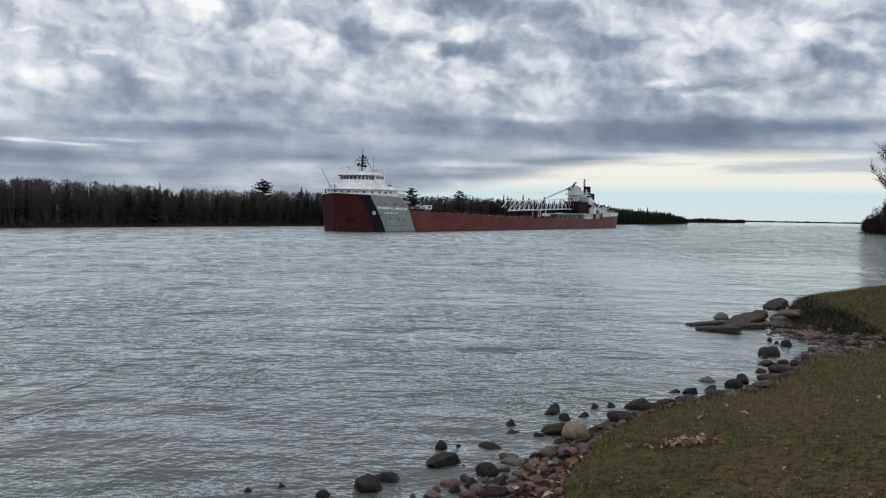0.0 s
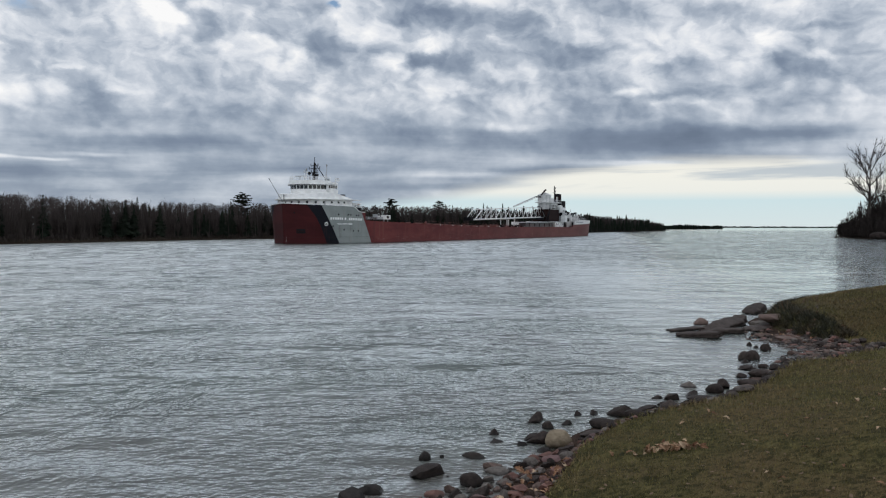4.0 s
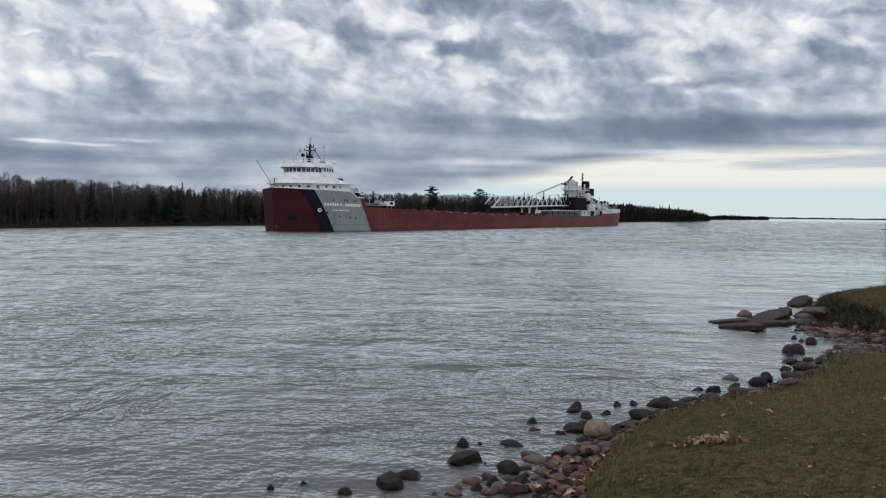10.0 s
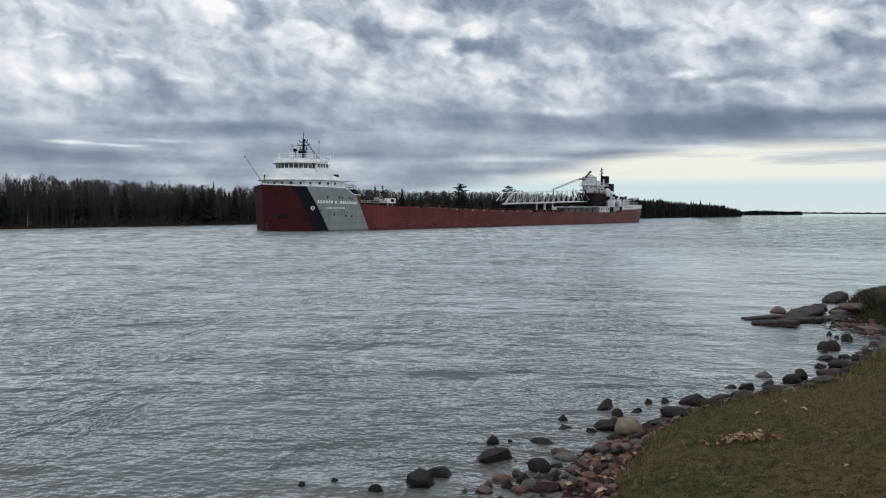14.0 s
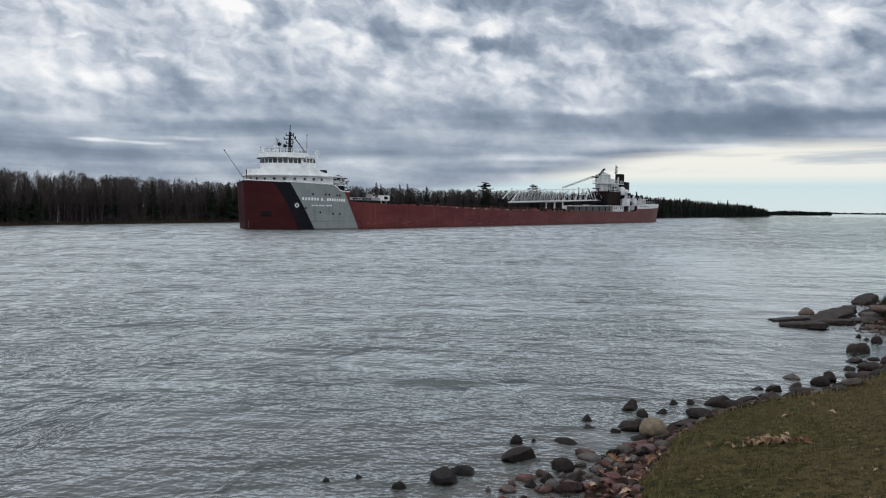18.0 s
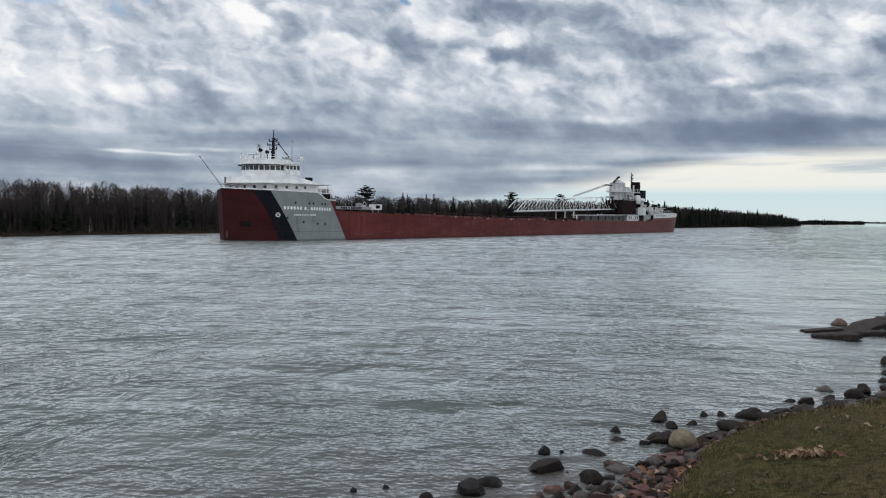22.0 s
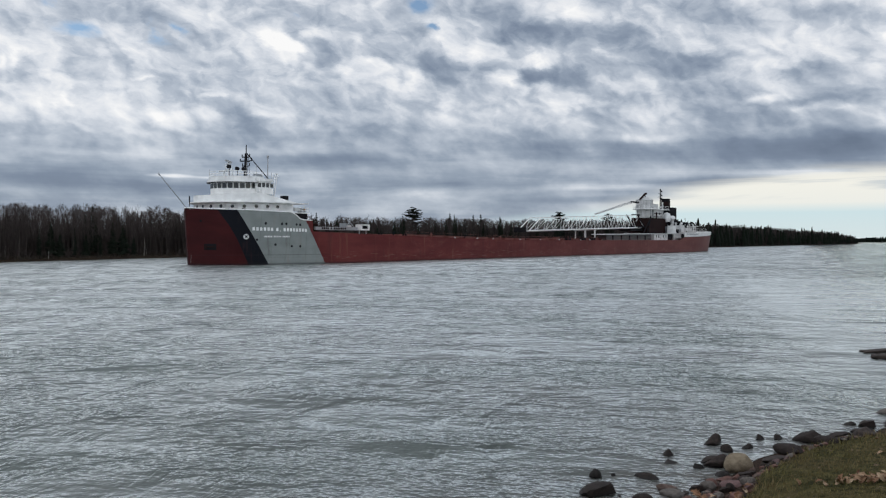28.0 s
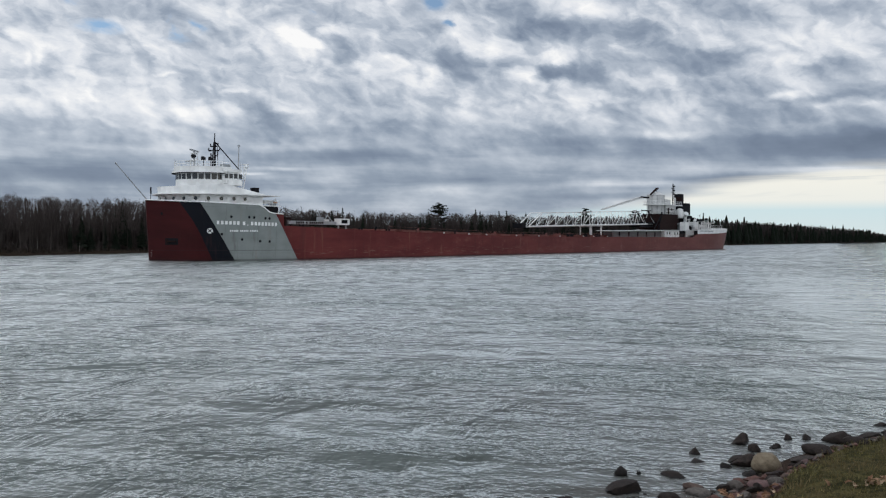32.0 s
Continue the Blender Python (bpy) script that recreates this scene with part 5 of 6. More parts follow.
    for s, y, r in ((185.9, 4.6, 0.35), (189.6, 4.2, 0.3), (196.6, 3.4, 0.45), (198.3, 2.6, 0.3)):
        part("vent_pipe", Geo().tube((-s, y, 6.4), (-s, y, 9.6), r, r, 8).tube((-s, y, 9.5), (-s, y, 9.9), r * 1.7, r * 1.2, 8), BLACK if s > 190 else CREAM, ship, "ventilator pipe with a cap")
    part("flag_mast", Geo().tube((-208.5, 0, 8.8), (-208.5, 0, 11.9), 0.08, 0.05).tube((-208.5, 0, 11.2), (-207.2, 0, 11.5), 0.05), BLACK, ship, "thin dark after mast")
    part("stern_house", Geo().box(-194.5, 0, 4.6, 19.0, 12.0, 2.0).box(-204.5, 0, 6.6, 9.0, 7.6, 2.1), CREAM, ship, "pale stern deckhouse")
    for s in (192.5, 195.0, 197.4):
        part("vent_cowl", Geo().tube((-s, 4.6, 6.6), (-s, 4.6, 9.3), 0.3).tube((-s, 4.6, 9.1), (-s - 0.8, 4.6, 9.7), 0.4, 0.55, 8), BLACK if s > 193 else WHITE, ship, "ventilator cowl")
    for s in (201.6, 203.4, 205.8, 207.6):
        part("window", Geo().box(-s, 3.82, 7.4, 0.9, 0.06, 0.8), DARKGLASS, ship)
    for s in (181.9, 186.0, 189.3, 195.2):
        part("stern_post", Geo().tube((-s, 5.9, 6.2), (-s, 5.9, 9.0), 0.1), WHITE, ship)
    for s in (198.0, 201.5, 205.0):
        part("rail_post", Geo().tube((-s, 4.4, 6.6), (-s, 4.4, 9.4), 0.12), WHITE, ship)
    part("sun_deck", Geo().box(-204.6, 0, 8.72, 11.0, 8.6, 0.16), WHITE, ship, "white canopy over the stern deck")
    part("stern_mast", Geo().tube((-199.8, 0, 8.4), (-199.8, 0, 11.6), 0.14, 0.08).box(-199.8, 0, 10.4, 0.3, 1.6, 0.1), BLACK, ship, "thin dark stern mast")
    part("searchlight", Geo().tube((-206.5, 3, 6.6), (-206.5, 3, 10.0), 0.1).box(-206.5, 3, 9.6, 0.8, 0.8, 0.8), BLACK, ship, "dark stern light on a post")
    railing(ship, [(-s, 6.3, 6.9) for s in np.arange(186, 214, 2.0)], 1.0, "stern_railing")
    part("stern_winch", Geo().box(-210, 0, 4.6, 4.0, 6.0, 1.9).tube((-209, -3, 6.8), (-209, 3, 6.8), 0.5, None, 8), CREAM, ship, "pale mooring winch")
    for k in range(9):
        s = 183.6 + 1.15 * k
        part("port_bar", Geo().box(-s, breadth(s, 5.9) + 0.02, 5.7, 0.62, 0.08, 0.4), GREYP, hull)
    return ship, radar


freighter, radar = build_ship()


# ---- trees ----
def branch_tree(rng, height, spread, trunk_r, twigs, droop=0.0, first=0.3, steep=0.75, thin=0.018):
    """A bare tree: a leaning tapered trunk, limbs, branches and twigs. Returns trunk and crown geometry."""
    trunk, crown = Geo(), Geo()
    pts, at = [], Vector((0, 0, -0.3))
    lean = Vector((rng.uniform(-0.06, 0.06), rng.uniform(-0.06, 0.06), 1))
    levels = 7
    for k in range(levels + 1):
        pts.append(at.copy())
        at = at + (lean + Vector((rng.uniform(-0.07, 0.07), rng.uniform(-0.07, 0.07), 0))) * (height * 0.9 / levels)
    for k in range(levels):
        ra, rb = trunk_r * (1 - k / (levels + 0.6)), trunk_r * (1 - (k + 1) / (levels + 0.6))
        trunk.tube(pts[k], pts[k + 1], ra, rb, 7, k in (0, levels - 1))

    def on_trunk(t):
        f = t * levels
        k = min(levels - 1, int(f))
        return pts[k].lerp(pts[k + 1], f - k)

    def grow(at, way, length, r, depth):
        bend = at
        steps_n = 3 if depth < 2 else 2
        for j in range(steps_n):
            way = (way + Vector((rng.uniform(-0.22, 0.22), rng.uniform(-0.22, 0.22), rng.uniform(-0.02, 0.2) - droop))).normalized()
            nxt = bend + way * (length / steps_n)
            crown.tube(bend, nxt, r * (1 - 0.7 * j / steps_n), r * (1 - 0.7 * (j + 1) / steps_n), 4 if depth < 2 else 3, False)
            if depth < 3:
                for _ in range(2 if depth < 2 else twigs):
                    turn = Vector((rng.uniform(-1, 1), rng.uniform(-1, 1), rng.uniform(-0.1, 0.9))).normalized()
                    grow(bend.lerp(nxt, rng.random()), (way * 0.9 + turn * 0.75).normalized(), length * rng.uniform(0.35, 0.6), max(thin, r * 0.45), depth + 1 if depth < 2 else 3)
            bend = nxt

    n = 9
    for k in range(n):
        t = first + (0.98 - first) * (k + rng.random() * 0.7) / n
        turn = k * 2.4 + rng.uniform(-0.5, 0.5)
        flat = 1.0 - 0.5 * (t - first)
        way = Vector((math.cos(turn) * flat, math.sin(turn) * flat, steep + 0.5 * t)).normalized()
        grow(on_trunk(t), way, spread * (1.15 - 0.75 * t) * rng.uniform(0.8, 1.15), trunk_r * (0.5 - 0.32 * t), 1)
    grow(on_trunk(0.98), Vector((0, 0, 1)), spread * 0.35, trunk_r * 0.2, 1)
    return trunk, crown


def spruce(rng, height, width, layers=13, start=0.12):
    """A narrow conifer: trunk and layered drooping boughs of needle clumps."""
    trunk, crown = Geo(), Geo()
    trunk.tube((0, 0, -0.3), (0, 0, height), height * 0.014, 0.02, 7)
    for k in range(layers):
        t = start + (1 - start) * k / layers
        r = width * (1 - t) ** 0.85 * rng.uniform(0.75, 1.15) + 0.12
        n = 7 if k < layers - 3 else 5
        for i in range(n):
            a = 2 * math.pi * (i + rng.random() * 0.7) / n + k
            out = r * rng.uniform(0.6, 1.1)
            z = height * t + rng.uniform(-0.2, 0.2)
            d, s = Vector((math.cos(a), math.sin(a), 0)), Vector((-math.sin(a), math.cos(a), 0))
            root, tip = Vector((0, 0, z + out * 0.25)), d * out + Vector((0, 0, z - out * 0.22))
            mid = root.lerp(tip, 0.55)
            w = max(0.14, out * 0.36)
            thick = Vector((0, 0, max(0.12, out * 0.16)))
            crown.raw([root + thick, mid + s * w, tip, mid - s * w, mid - thick * 1.6, mid + thick], [(0, 1, 5), (1, 2, 5), (2, 3, 5), (3, 0, 5), (1, 0, 4), (2, 1, 4), (3, 2, 4), (0, 3, 4)])
            for _ in range(2):
                q = root.lerp(tip, rng.uniform(0.4, 0.95)) + s * rng.uniform(-w, w)
                e = w * 0.55
                crown.raw([q + d * e, q + s * e - Vector((0, 0, e * .5)), q - d * e * 0.5 + Vector((0, 0, e)), q - s * e - Vector((0, 0, e * .4))], [(0, 1, 2), (0, 2, 3), (1, 3, 2), (0, 3, 1)])
    return trunk, crown


def white_pine(rng, height):
    """A tall pine that stands over the wood: bare lower trunk and flat uneven tiers of foliage."""
    trunk, crown = Geo(), Geo()
    trunk.tube((0, 0, -0.3), (0.3, 0, height * 0.97), height * 0.016, 0.05, 8)
    tiers = 9
    for k in range(tiers):
        t = 0.50 + 0.47 * k / (tiers - 1)
        reach = height * steps(k, (0, 0.11), (2, 0.17), (5, 0.185), (7, 0.13), (8, 0.07)) * rng.uniform(0.7, 1.15)
        boughs = 4 if k < tiers - 1 else 3
        for i in range(boughs):
            a = 2 * math.pi * (i + rng.uniform(0, 0.8)) / boughs + k
            d = Vector((math.cos(a), math.sin(a), 0))
            root = Vector((0.3 * t, 0, height * (t + rng.uniform(-0.02, 0.02))))
            tip = root + d * reach * rng.uniform(0.7, 1.1) + Vector((0, 0, reach * rng.uniform(0.1, 0.3)))
            trunk.tube(root, tip, 0.09, 0.03, 5, False)
            for _ in range(20):
                q = root.lerp(tip, rng.uniform(0.15, 1.05)) + Vector((rng.uniform(-1, 1), rng.uniform(-1, 1), rng.uniform(-0.25, 0.5))) * reach * 0.22
                e = height * rng.uniform(0.012, 0.028)
                pts = [q + Vector((math.cos(b) * e * rng.uniform(.7, 1.3), math.sin(b) * e * rng.uniform(.7, 1.3), rng.uniform(-.15, .15) * e)) for b in (0, 1.05, 2.1, 3.15, 4.2, 5.25)]
                top, low = q + Vector((0, 0, e * 0.55)), q - Vector((0, 0, e * 0.3))
                crown.raw(pts + [top, low], [(j, (j + 1) % 6, 6) for j in range(6)] + [((j + 1) % 6, j, 7) for j in range(6)])
    return trunk, crown


def tree_kind(name, label, geos, trunk_mat, crown_mat):
    """Meshes that alike trees share."""
    trunk, crown = geos
    return name, label, trunk.mesh(name + "_trunk", trunk_mat, True), crown.mesh(name + "_crown", crown_mat)


def plant(kind, x, y, z, turn, size, wide=1.0, group=""):
    name, label, trunk, crown = kind
    top = thing(name, label, "tree", group, at=Matrix.Translation((x, y, z)) @ Matrix.Rotation(turn, 4, "Z") @ Matrix.Diagonal((size * wide, size * wide, size, 1)))
    part("trunk", trunk, None, top)
    part("crown", crown, None, top)
    return top


rng = random.Random(7)
BARE = [tree_kind("bare_tree", "leafless grey-brown hardwood tree on the river bank", branch_tree(rng, 10.5 + k * 0.4, 4.2, 0.13, 1, 0, 0.30, 0.95), BARK, TWIG) for k in range(6)]
BIRCHES = [tree_kind("birch_tree", "slim white-barked leafless birch on the bank", branch_tree(rng, 7.5, 2.6, 0.075, 2, 0, 0.3, 1.3), BIRCH, TWIG) for k in range(2)]
SPRUCES = [tree_kind("spruce_tree", "dark green pointed spruce among bare trees", spruce(rng, 10.0, 1.3 + 0.4 * k, 17), BARK, NEEDLES) for k in range(4)]
PINES = [tree_kind("white_pine", "tall dark white pine standing over the wood", white_pine(rng, 16.0), BARK, NEEDLES) for k in range(3)]


def along_line(line, spacing):
    """Places along a polyline, with the way to its left-hand side."""
    carry = 0.0
    for (ax, ay), (bx, by) in zip(line[:-1], line[1:]):
        length = math.hypot(bx - ax, by - ay)
        while carry < length:
            t = carry / length
            yield ax + (bx - ax) * t, ay + (by - ay) * t, -(by - ay) / length, (bx - ax) / length
            carry += spacing
        carry -= length


def height_at(x, y):
    return float(ground_height(np.array([float(x)]), np.array([float(y)]))[0])


def skyline(x, y):
    """Height of the far wood's tops along the bank."""
    return steps(math.hypot(x, y), (140, 10.3), (170, 10.9), (200, 11.6), (240, 10.8), (300, 11.5), (400, 13), (600, 12.5), (800, 10.5), (900, 7))


def build_far_wood():
    front = [q for q in FAR_EDGE if -100 < q[1] < 1000]
    # the nearer stretch: each tree is a thing of its own
    for x, y, nx, ny in along_line([(-130, 60), (-118, 90), (-106, 128), (-98, 165), (-78, 214), (-50, 266), (-6, 334), (34, 398)], 2.25):
        for row in range(2):
            d = rng.uniform(2.5, 6.5) + 5.0 * row
            px, py = x + nx * d + rng.uniform(-1.2, 1.2), y + ny * d + rng.uniform(-1.2, 1.2)
            if row and rng.random() < 0.25:
                continue
            top = skyline(px, py) * rng.uniform(0.8, 1.06)
            far = steps(py, (60, 0.03), (150, 0.05), (190, 0.15), (225, 0.45), (270, 0.65), (400, 0.7))
            if row == 0 and rng.random() < 0.10:
                plant(rng.choice(SPRUCES), px, py, height_at(px, py), rng.uniform(0, 6), rng.uniform(0.3, 0.62), 1.2, "far bank trees")
            elif rng.random() < far:
                plant(rng.choice(SPRUCES), px, py, height_at(px, py), rng.uniform(0, 6), top * 0.1 * rng.uniform(0.75, 1.08), rng.uniform(0.8, 1.1), "far bank trees")
            else:
                plant(rng.choice(BARE), px, py, height_at(px, py), rng.uniform(0, 6), top / 12.9, rng.uniform(1.0, 1.35), "far bank trees")
    # dense stems and brush behind and between them
    stems, brush, green = Geo(), Geo(), Geo()
    for x, y, nx, ny in along_line([(-170, -30)] + front, 0.55):
        if math.hypot(x, y) > 620 and rng.random() < 0.55:
            continue
        for _ in range(2):
            d = 3.5 + rng.random() ** 1.2 * 34
            px, py = x + nx * d + rng.uniform(-1, 1), y + ny * d + rng.uniform(-1, 1)
            z = 0.4 + min(d, 60) * 0.02
            h = skyline(px, py) * rng.uniform(0.45, 0.9)
            lean = Vector((rng.uniform(-0.5, 0.5), rng.uniform(-0.5, 0.5), h))
            base = Vector((px, py, z))
            r = rng.uniform(0.05, 0.13)
            stems.tube(base, base + lean, r, r * 0.3, 3, False)
            for _ in range(6):
                t = rng.uniform(0.35, 1.0)
                a = base + lean * t
                stems.tube(a, a + Vector((rng.uniform(-1, 1), rng.uniform(-1, 1), rng.uniform(0.5, 1.5))) * (1.7 - t), r * 0.4, 0.02, 3, False)
    mass = Geo()
    for x, y, nx, ny in along_line([(-170, -30)] + front, 0.42):
        for _ in range(3):
            d = 5 + rng.random() * 45
            px, py = x + nx * d + rng.uniform(-1, 1), y + ny * d + rng.uniform(-1, 1)
            h = skyline(px, py) * rng.uniform(0.48, 0.92)
            base, a = Vector((px, py, 0.4 + min(d, 60) * 0.02)), rng.uniform(0, 3.14)
            side = Vector((math.cos(a), math.sin(a), 0))
            for t in (-1, 0, 1):
                tip = base + side * t * rng.uniform(0.3, 1.0) + Vector((0, 0, h * rng.uniform(0.75, 1.05)))
                mid = base.lerp(tip, rng.uniform(0.5, 0.75))
                mass.raw([base, mid + side * rng.uniform(0.2, 0.5), tip, mid - side * rng.uniform(0.2, 0.5)], [(0, 1, 2, 3)])
    fuzz = Geo()
    for x, y, nx, ny in along_line([(-170, -30)] + front, 0.62):
        dist = math.hypot(x, y)
        if dist > 900 or (dist > 235 and rng.random() < 0.45):
            continue
        for _ in range(2):
            d = 3.0 + rng.random() ** 1.3 * 36
            px, py = x + nx * d + rng.uniform(-1, 1), y + ny * d + rng.uniform(-1, 1)
            h = skyline(px, py) * rng.uniform(0.86, 1.03)
            wide, base = rng.uniform(1.7, 3.4), 0.4 + min(d, 60) * 0.02
            for _ in range(250 if dist < 420 else 60):
                a, t, k = rng.uniform(0, 6.28), rng.random() ** 0.6, math.sqrt(rng.random())
                reach = wide * k * math.sqrt(1 - t ** 3) * (0.5 + t * 0.7)
                low = Vector((px + math.cos(a) * reach * 0.8, py + math.sin(a) * reach * 0.8, base + h * (0.32 + 0.60 * t)))
                tip = low + Vector((math.cos(a) * rng.uniform(-0.2, 0.7), math.sin(a) * rng.uniform(-0.2, 0.7), rng.uniform(0.35, 0.95)))
                side = Vector((-math.sin(a), math.cos(a), 0)) * rng.uniform(0.018, 0.045) * (1 if dist < 420 else 3)
                fuzz.raw([low - side, low + side, tip], [(0, 1, 2)])
    thing("bare_crowns", "fine grey-brown bare crowns of the far wood", "woodland", kind="stuff", geo=fuzz, material=CROWN)
    thing("woodland_depth", "dark tangled depth of the far wood", "woodland", kind="stuff", geo=mass, material=TWIG)
    thing("bare_woodland", "dense leafless woodland stems behind the far bank", "woodland", kind="stuff", geo=stems, material=TWIG)
    for x, y, nx, ny in along_line([(-170, -30)] + front, 0.9):
        for _ in range(3):
            d = 1.6 + rng.random() * 14
            px, py = x + nx * d + rng.uniform(-1, 1), y + ny * d + rng.uniform(-1, 1)
            h = rng.uniform(0.8, 3.4) * (0.5 + 0.5 * min(1, d / 8))
            base = Vector((px, py, 0.35 + d * 0.02))
            for _ in range(5):
                tip = base + Vector((rng.uniform(-0.6, 0.6) * h, rng.uniform(-0.6, 0.6) * h, h * rng.uniform(0.6, 1.1)))
                side = Vector((rng.uniform(-1, 1), rng.uniform(-1, 1), rng.uniform(-.3, .3))) * 0.10 * h
                brush.raw([base, tip, base.lerp(tip, 0.6) + side, base.lerp(tip, 0.7) - side * 0.6], [(0, 2, 1), (0, 1, 3)])
    thing("undergrowth", "dark leafless undergrowth along the far bank", "brush", kind="stuff", geo=brush, material=TWIG)
    # the farther stretch of dark mixed wood, tree by tree in one mesh
    pts = [(34, 398), (94, 530), (168, 690), (250, 868)]
    for x, y, nx, ny in along_line(pts, 1.35):
        for _ in range(2):
            d = rng.uniform(2, 26)
            px, py, h, w = x + nx * d, y + ny * d, skyline(x, y) * rng.uniform(0.45, 0.92) * (1.22 if rng.random() < 0.09 else 1.0), rng.uniform(1.2, 3.0)
            for k in range(5):
                t = k / 5
                green.tube((px, py, 0.5 + h * t), (px + rng.uniform(-.2, .2), py, 0.5 + h * (t + 0.3)), w * (1 - t ** 2.2) * rng.uniform(0.6, 1.1) + 0.15, w * 0.22 * (1 - t) + 0.1, 5, False)
    for x, y, nx, ny in along_line([(250, 868), (330, 1250), (570, 1600), (760, 2150)], 2.6):
        tall = steps(y, (868, 9.5), (1100, 8.5), (1600, 9.0), (2150, 8.0)) * (0.75 + 0.25 * math.sin(y * 0.021) * math.sin(y * 0.0067 + 1))
        h, d = tall * rng.uniform(0.55, 1.05), rng.uniform(2, 14)
        px, py = x + nx * d, y + ny * d
        green.tube((px, py, 0.3), (px, py, h * 0.65), rng.uniform(1.8, 3.4), rng.uniform(1.6, 3.0), 6, False)
        green.tube((px, py, h * 0.6), (px, py, h), rng.uniform(1.6, 2.8), 0.4, 6, False)
    for x, y, nx, ny in along_line([(760, 2150), (820, 3200), (1250, 3900), (2100, 4050)], 8.0):
        h = rng.uniform(4, 8)
        green.tube((x + nx * 4, y + ny * 4, 0), (x + nx * 4, y + ny * 4, h), rng.uniform(8, 12), 5, 5, False)
    thing("distant_woodland", "dark distant mixed woodland along the shore", "woodland", kind="stuff", geo=green, material=NEEDLES)
    # dry grass along the waterline
    dry = Geo()
    for x, y, nx, ny in along_line([(-130, 60), (-118, 90), (-106, 128), (-98, 165), (-78, 214), (-50, 266), (34, 398)], 0.22):
        d = rng.uniform(0.1, 3.2)
        base = Vector((x + nx * d, y + ny * d, 0.42))
        h, a = rng.uniform(0.3, 0.8), rng.uniform(0, 3.1)
        side = Vector((math.cos(a), math.sin(a), 0)) * rng.uniform(0.15, 0.4)
        dry.raw([base - side, base + side, base + Vector((rng.uniform(-.2, .2), rng.uniform(-.2, .2), h))], [(0, 1, 2)])
    thing("bank_grass", "dry brown grass along the far waterline", "grass", kind="stuff", geo=dry, material=REEDS)


build_far_wood()
plant(PINES[0], -60.0, 266.0, 0.6, 0.5, 0.88, 1.45, "tall pines")
plant(PINES[1], -18.9, 419.6, 0.6, 2.1, 1.08, 1.4, "tall pines")
plant(PINES[2], 6.1, 480.0, 0.6, 4.0, 1.13, 1.3, "tall pines")
for x, y, size in ((-106.4, 134.0, 0.44), (-104.4, 143.4, 0.32), (-98.7, 168.0, 0.64), (-98.4, 168.5, 0.50)):
    plant(rng.choice(BIRCHES), x, y, 0.45, rng.uniform(0, 6), size, 1.0, "far bank trees")
for x, y, h, wide in ((-105.9, 142.8, 5.8, 1.10), (-105.3, 145.4, 7.3, 1.20), (-104.8, 147.5, 5.4, 1.00), (-104.0, 151.0, 6.2, 1.00), (-103.4, 153.9, 5.0, 1.00), (-102.5, 157.7, 4.9, 1.00), (-101.8, 160.9, 7.3, 1.15), (-101.1, 163.7, 7.1, 1.10), (-100.4, 166.8, 4.5, 1.00)):
    plant(rng.choice(SPRUCES), x, y, 0.5, rng.uniform(0, 6), h / 10, wide, "far bank trees")


def build_near_point():
    """The wooded point on the near shore, far along the bank."""
    big = tree_kind("bare_tree", "large bare old tree with spreading limbs on the wooded point", branch_tree(random.Random(21), 26.0, 17.0, 0.85, 8, 0.05, 0.36, 0.35, 0.045), BARK, TWIG)
    plant(big, 164.0, 306.1, 1.0, 1.0, 1.14, 0.9)
    point = random.Random(5)
    geo = Geo()
    for _ in range(900):
        x, y = 159.5 + point.random() ** 1.2 * 40, 297 + point.uniform(-10, 26)
        h = point.uniform(0.6, 1.05) * (4.2 + min(15.0, (x - 159.5) * 1.15))
        base = Vector((x, y, 0.4))
        for _ in range(60):
            t, a = point.random() ** 0.7, point.uniform(0, 6.28)
            reach = 1.7 * math.sqrt(point.random()) * math.sqrt(1 - t * t * 0.8)
            low = base + Vector((math.cos(a) * reach, math.sin(a) * reach, h * t * 0.92))
            tip = low + Vector((math.cos(a) * point.uniform(0, 0.9), math.sin(a) * point.uniform(0, 0.9), point.uniform(0.5, 1.4)))
            side = Vector((-math.sin(a), math.cos(a), 0)) * point.uniform(0.05, 0.22)
            geo.raw([low - side, low + side, tip], [(0, 1, 2)])
    thing("thicket", "dark leafless thicket on the wooded point", "brush", kind="stuff", geo=geo, material=TWIG)
    for k in range(14):
        x, y = 168 + point.uniform(0, 40), 294 + point.uniform(0, 30)
        plant(point.choice(SPRUCES if k % 2 else BARE), x, y, 0.8, point.uniform(0, 6), point.uniform(1.1, 1.9), 1.3, "trees on the point")


build_near_point()


# ---- stones on the near shore ----
def stone_mesh(seed, angular):
    """A broken stone: a ball cut by planes with worn edges, then pitted."""
    r = random.Random(seed)
    bm = bmesh.new()
    bmesh.ops.create_icosphere(bm, subdivisions=3, radius=0.5)
    planes = [Vector((r.uniform(-1, 1), r.uniform(-1, 1), r.uniform(-0.5, 1))).normalized() for _ in range(10)]
    depth = [r.uniform(0.22, 0.36) if angular > 0.5 else r.uniform(0.40, 0.47) for _ in planes]
    for v in bm.verts:
        p = v.co.copy()
        p *= 1 + 0.16 * noise.noise(p * 2.2 + Vector((seed * 3.1, 0, 0)))
        for w, d in zip(planes, depth):
            over = p.dot(w) - d
            if over > 0:
                p -= w * over * (0.94 if angular > 0.5 else 0.7)
        p *= 1 + 0.035 * noise.noise(p * 5 + Vector((seed, 5, 0))) + 0.02 * noise.noise(p * 13 + Vector((seed, 9, 0)))
        v.co = p * (1.2 if angular > 0.5 else 1.0)
    me = bpy.data.meshes.new("stone")
    bm.to_mesh(me)
    bm.free()
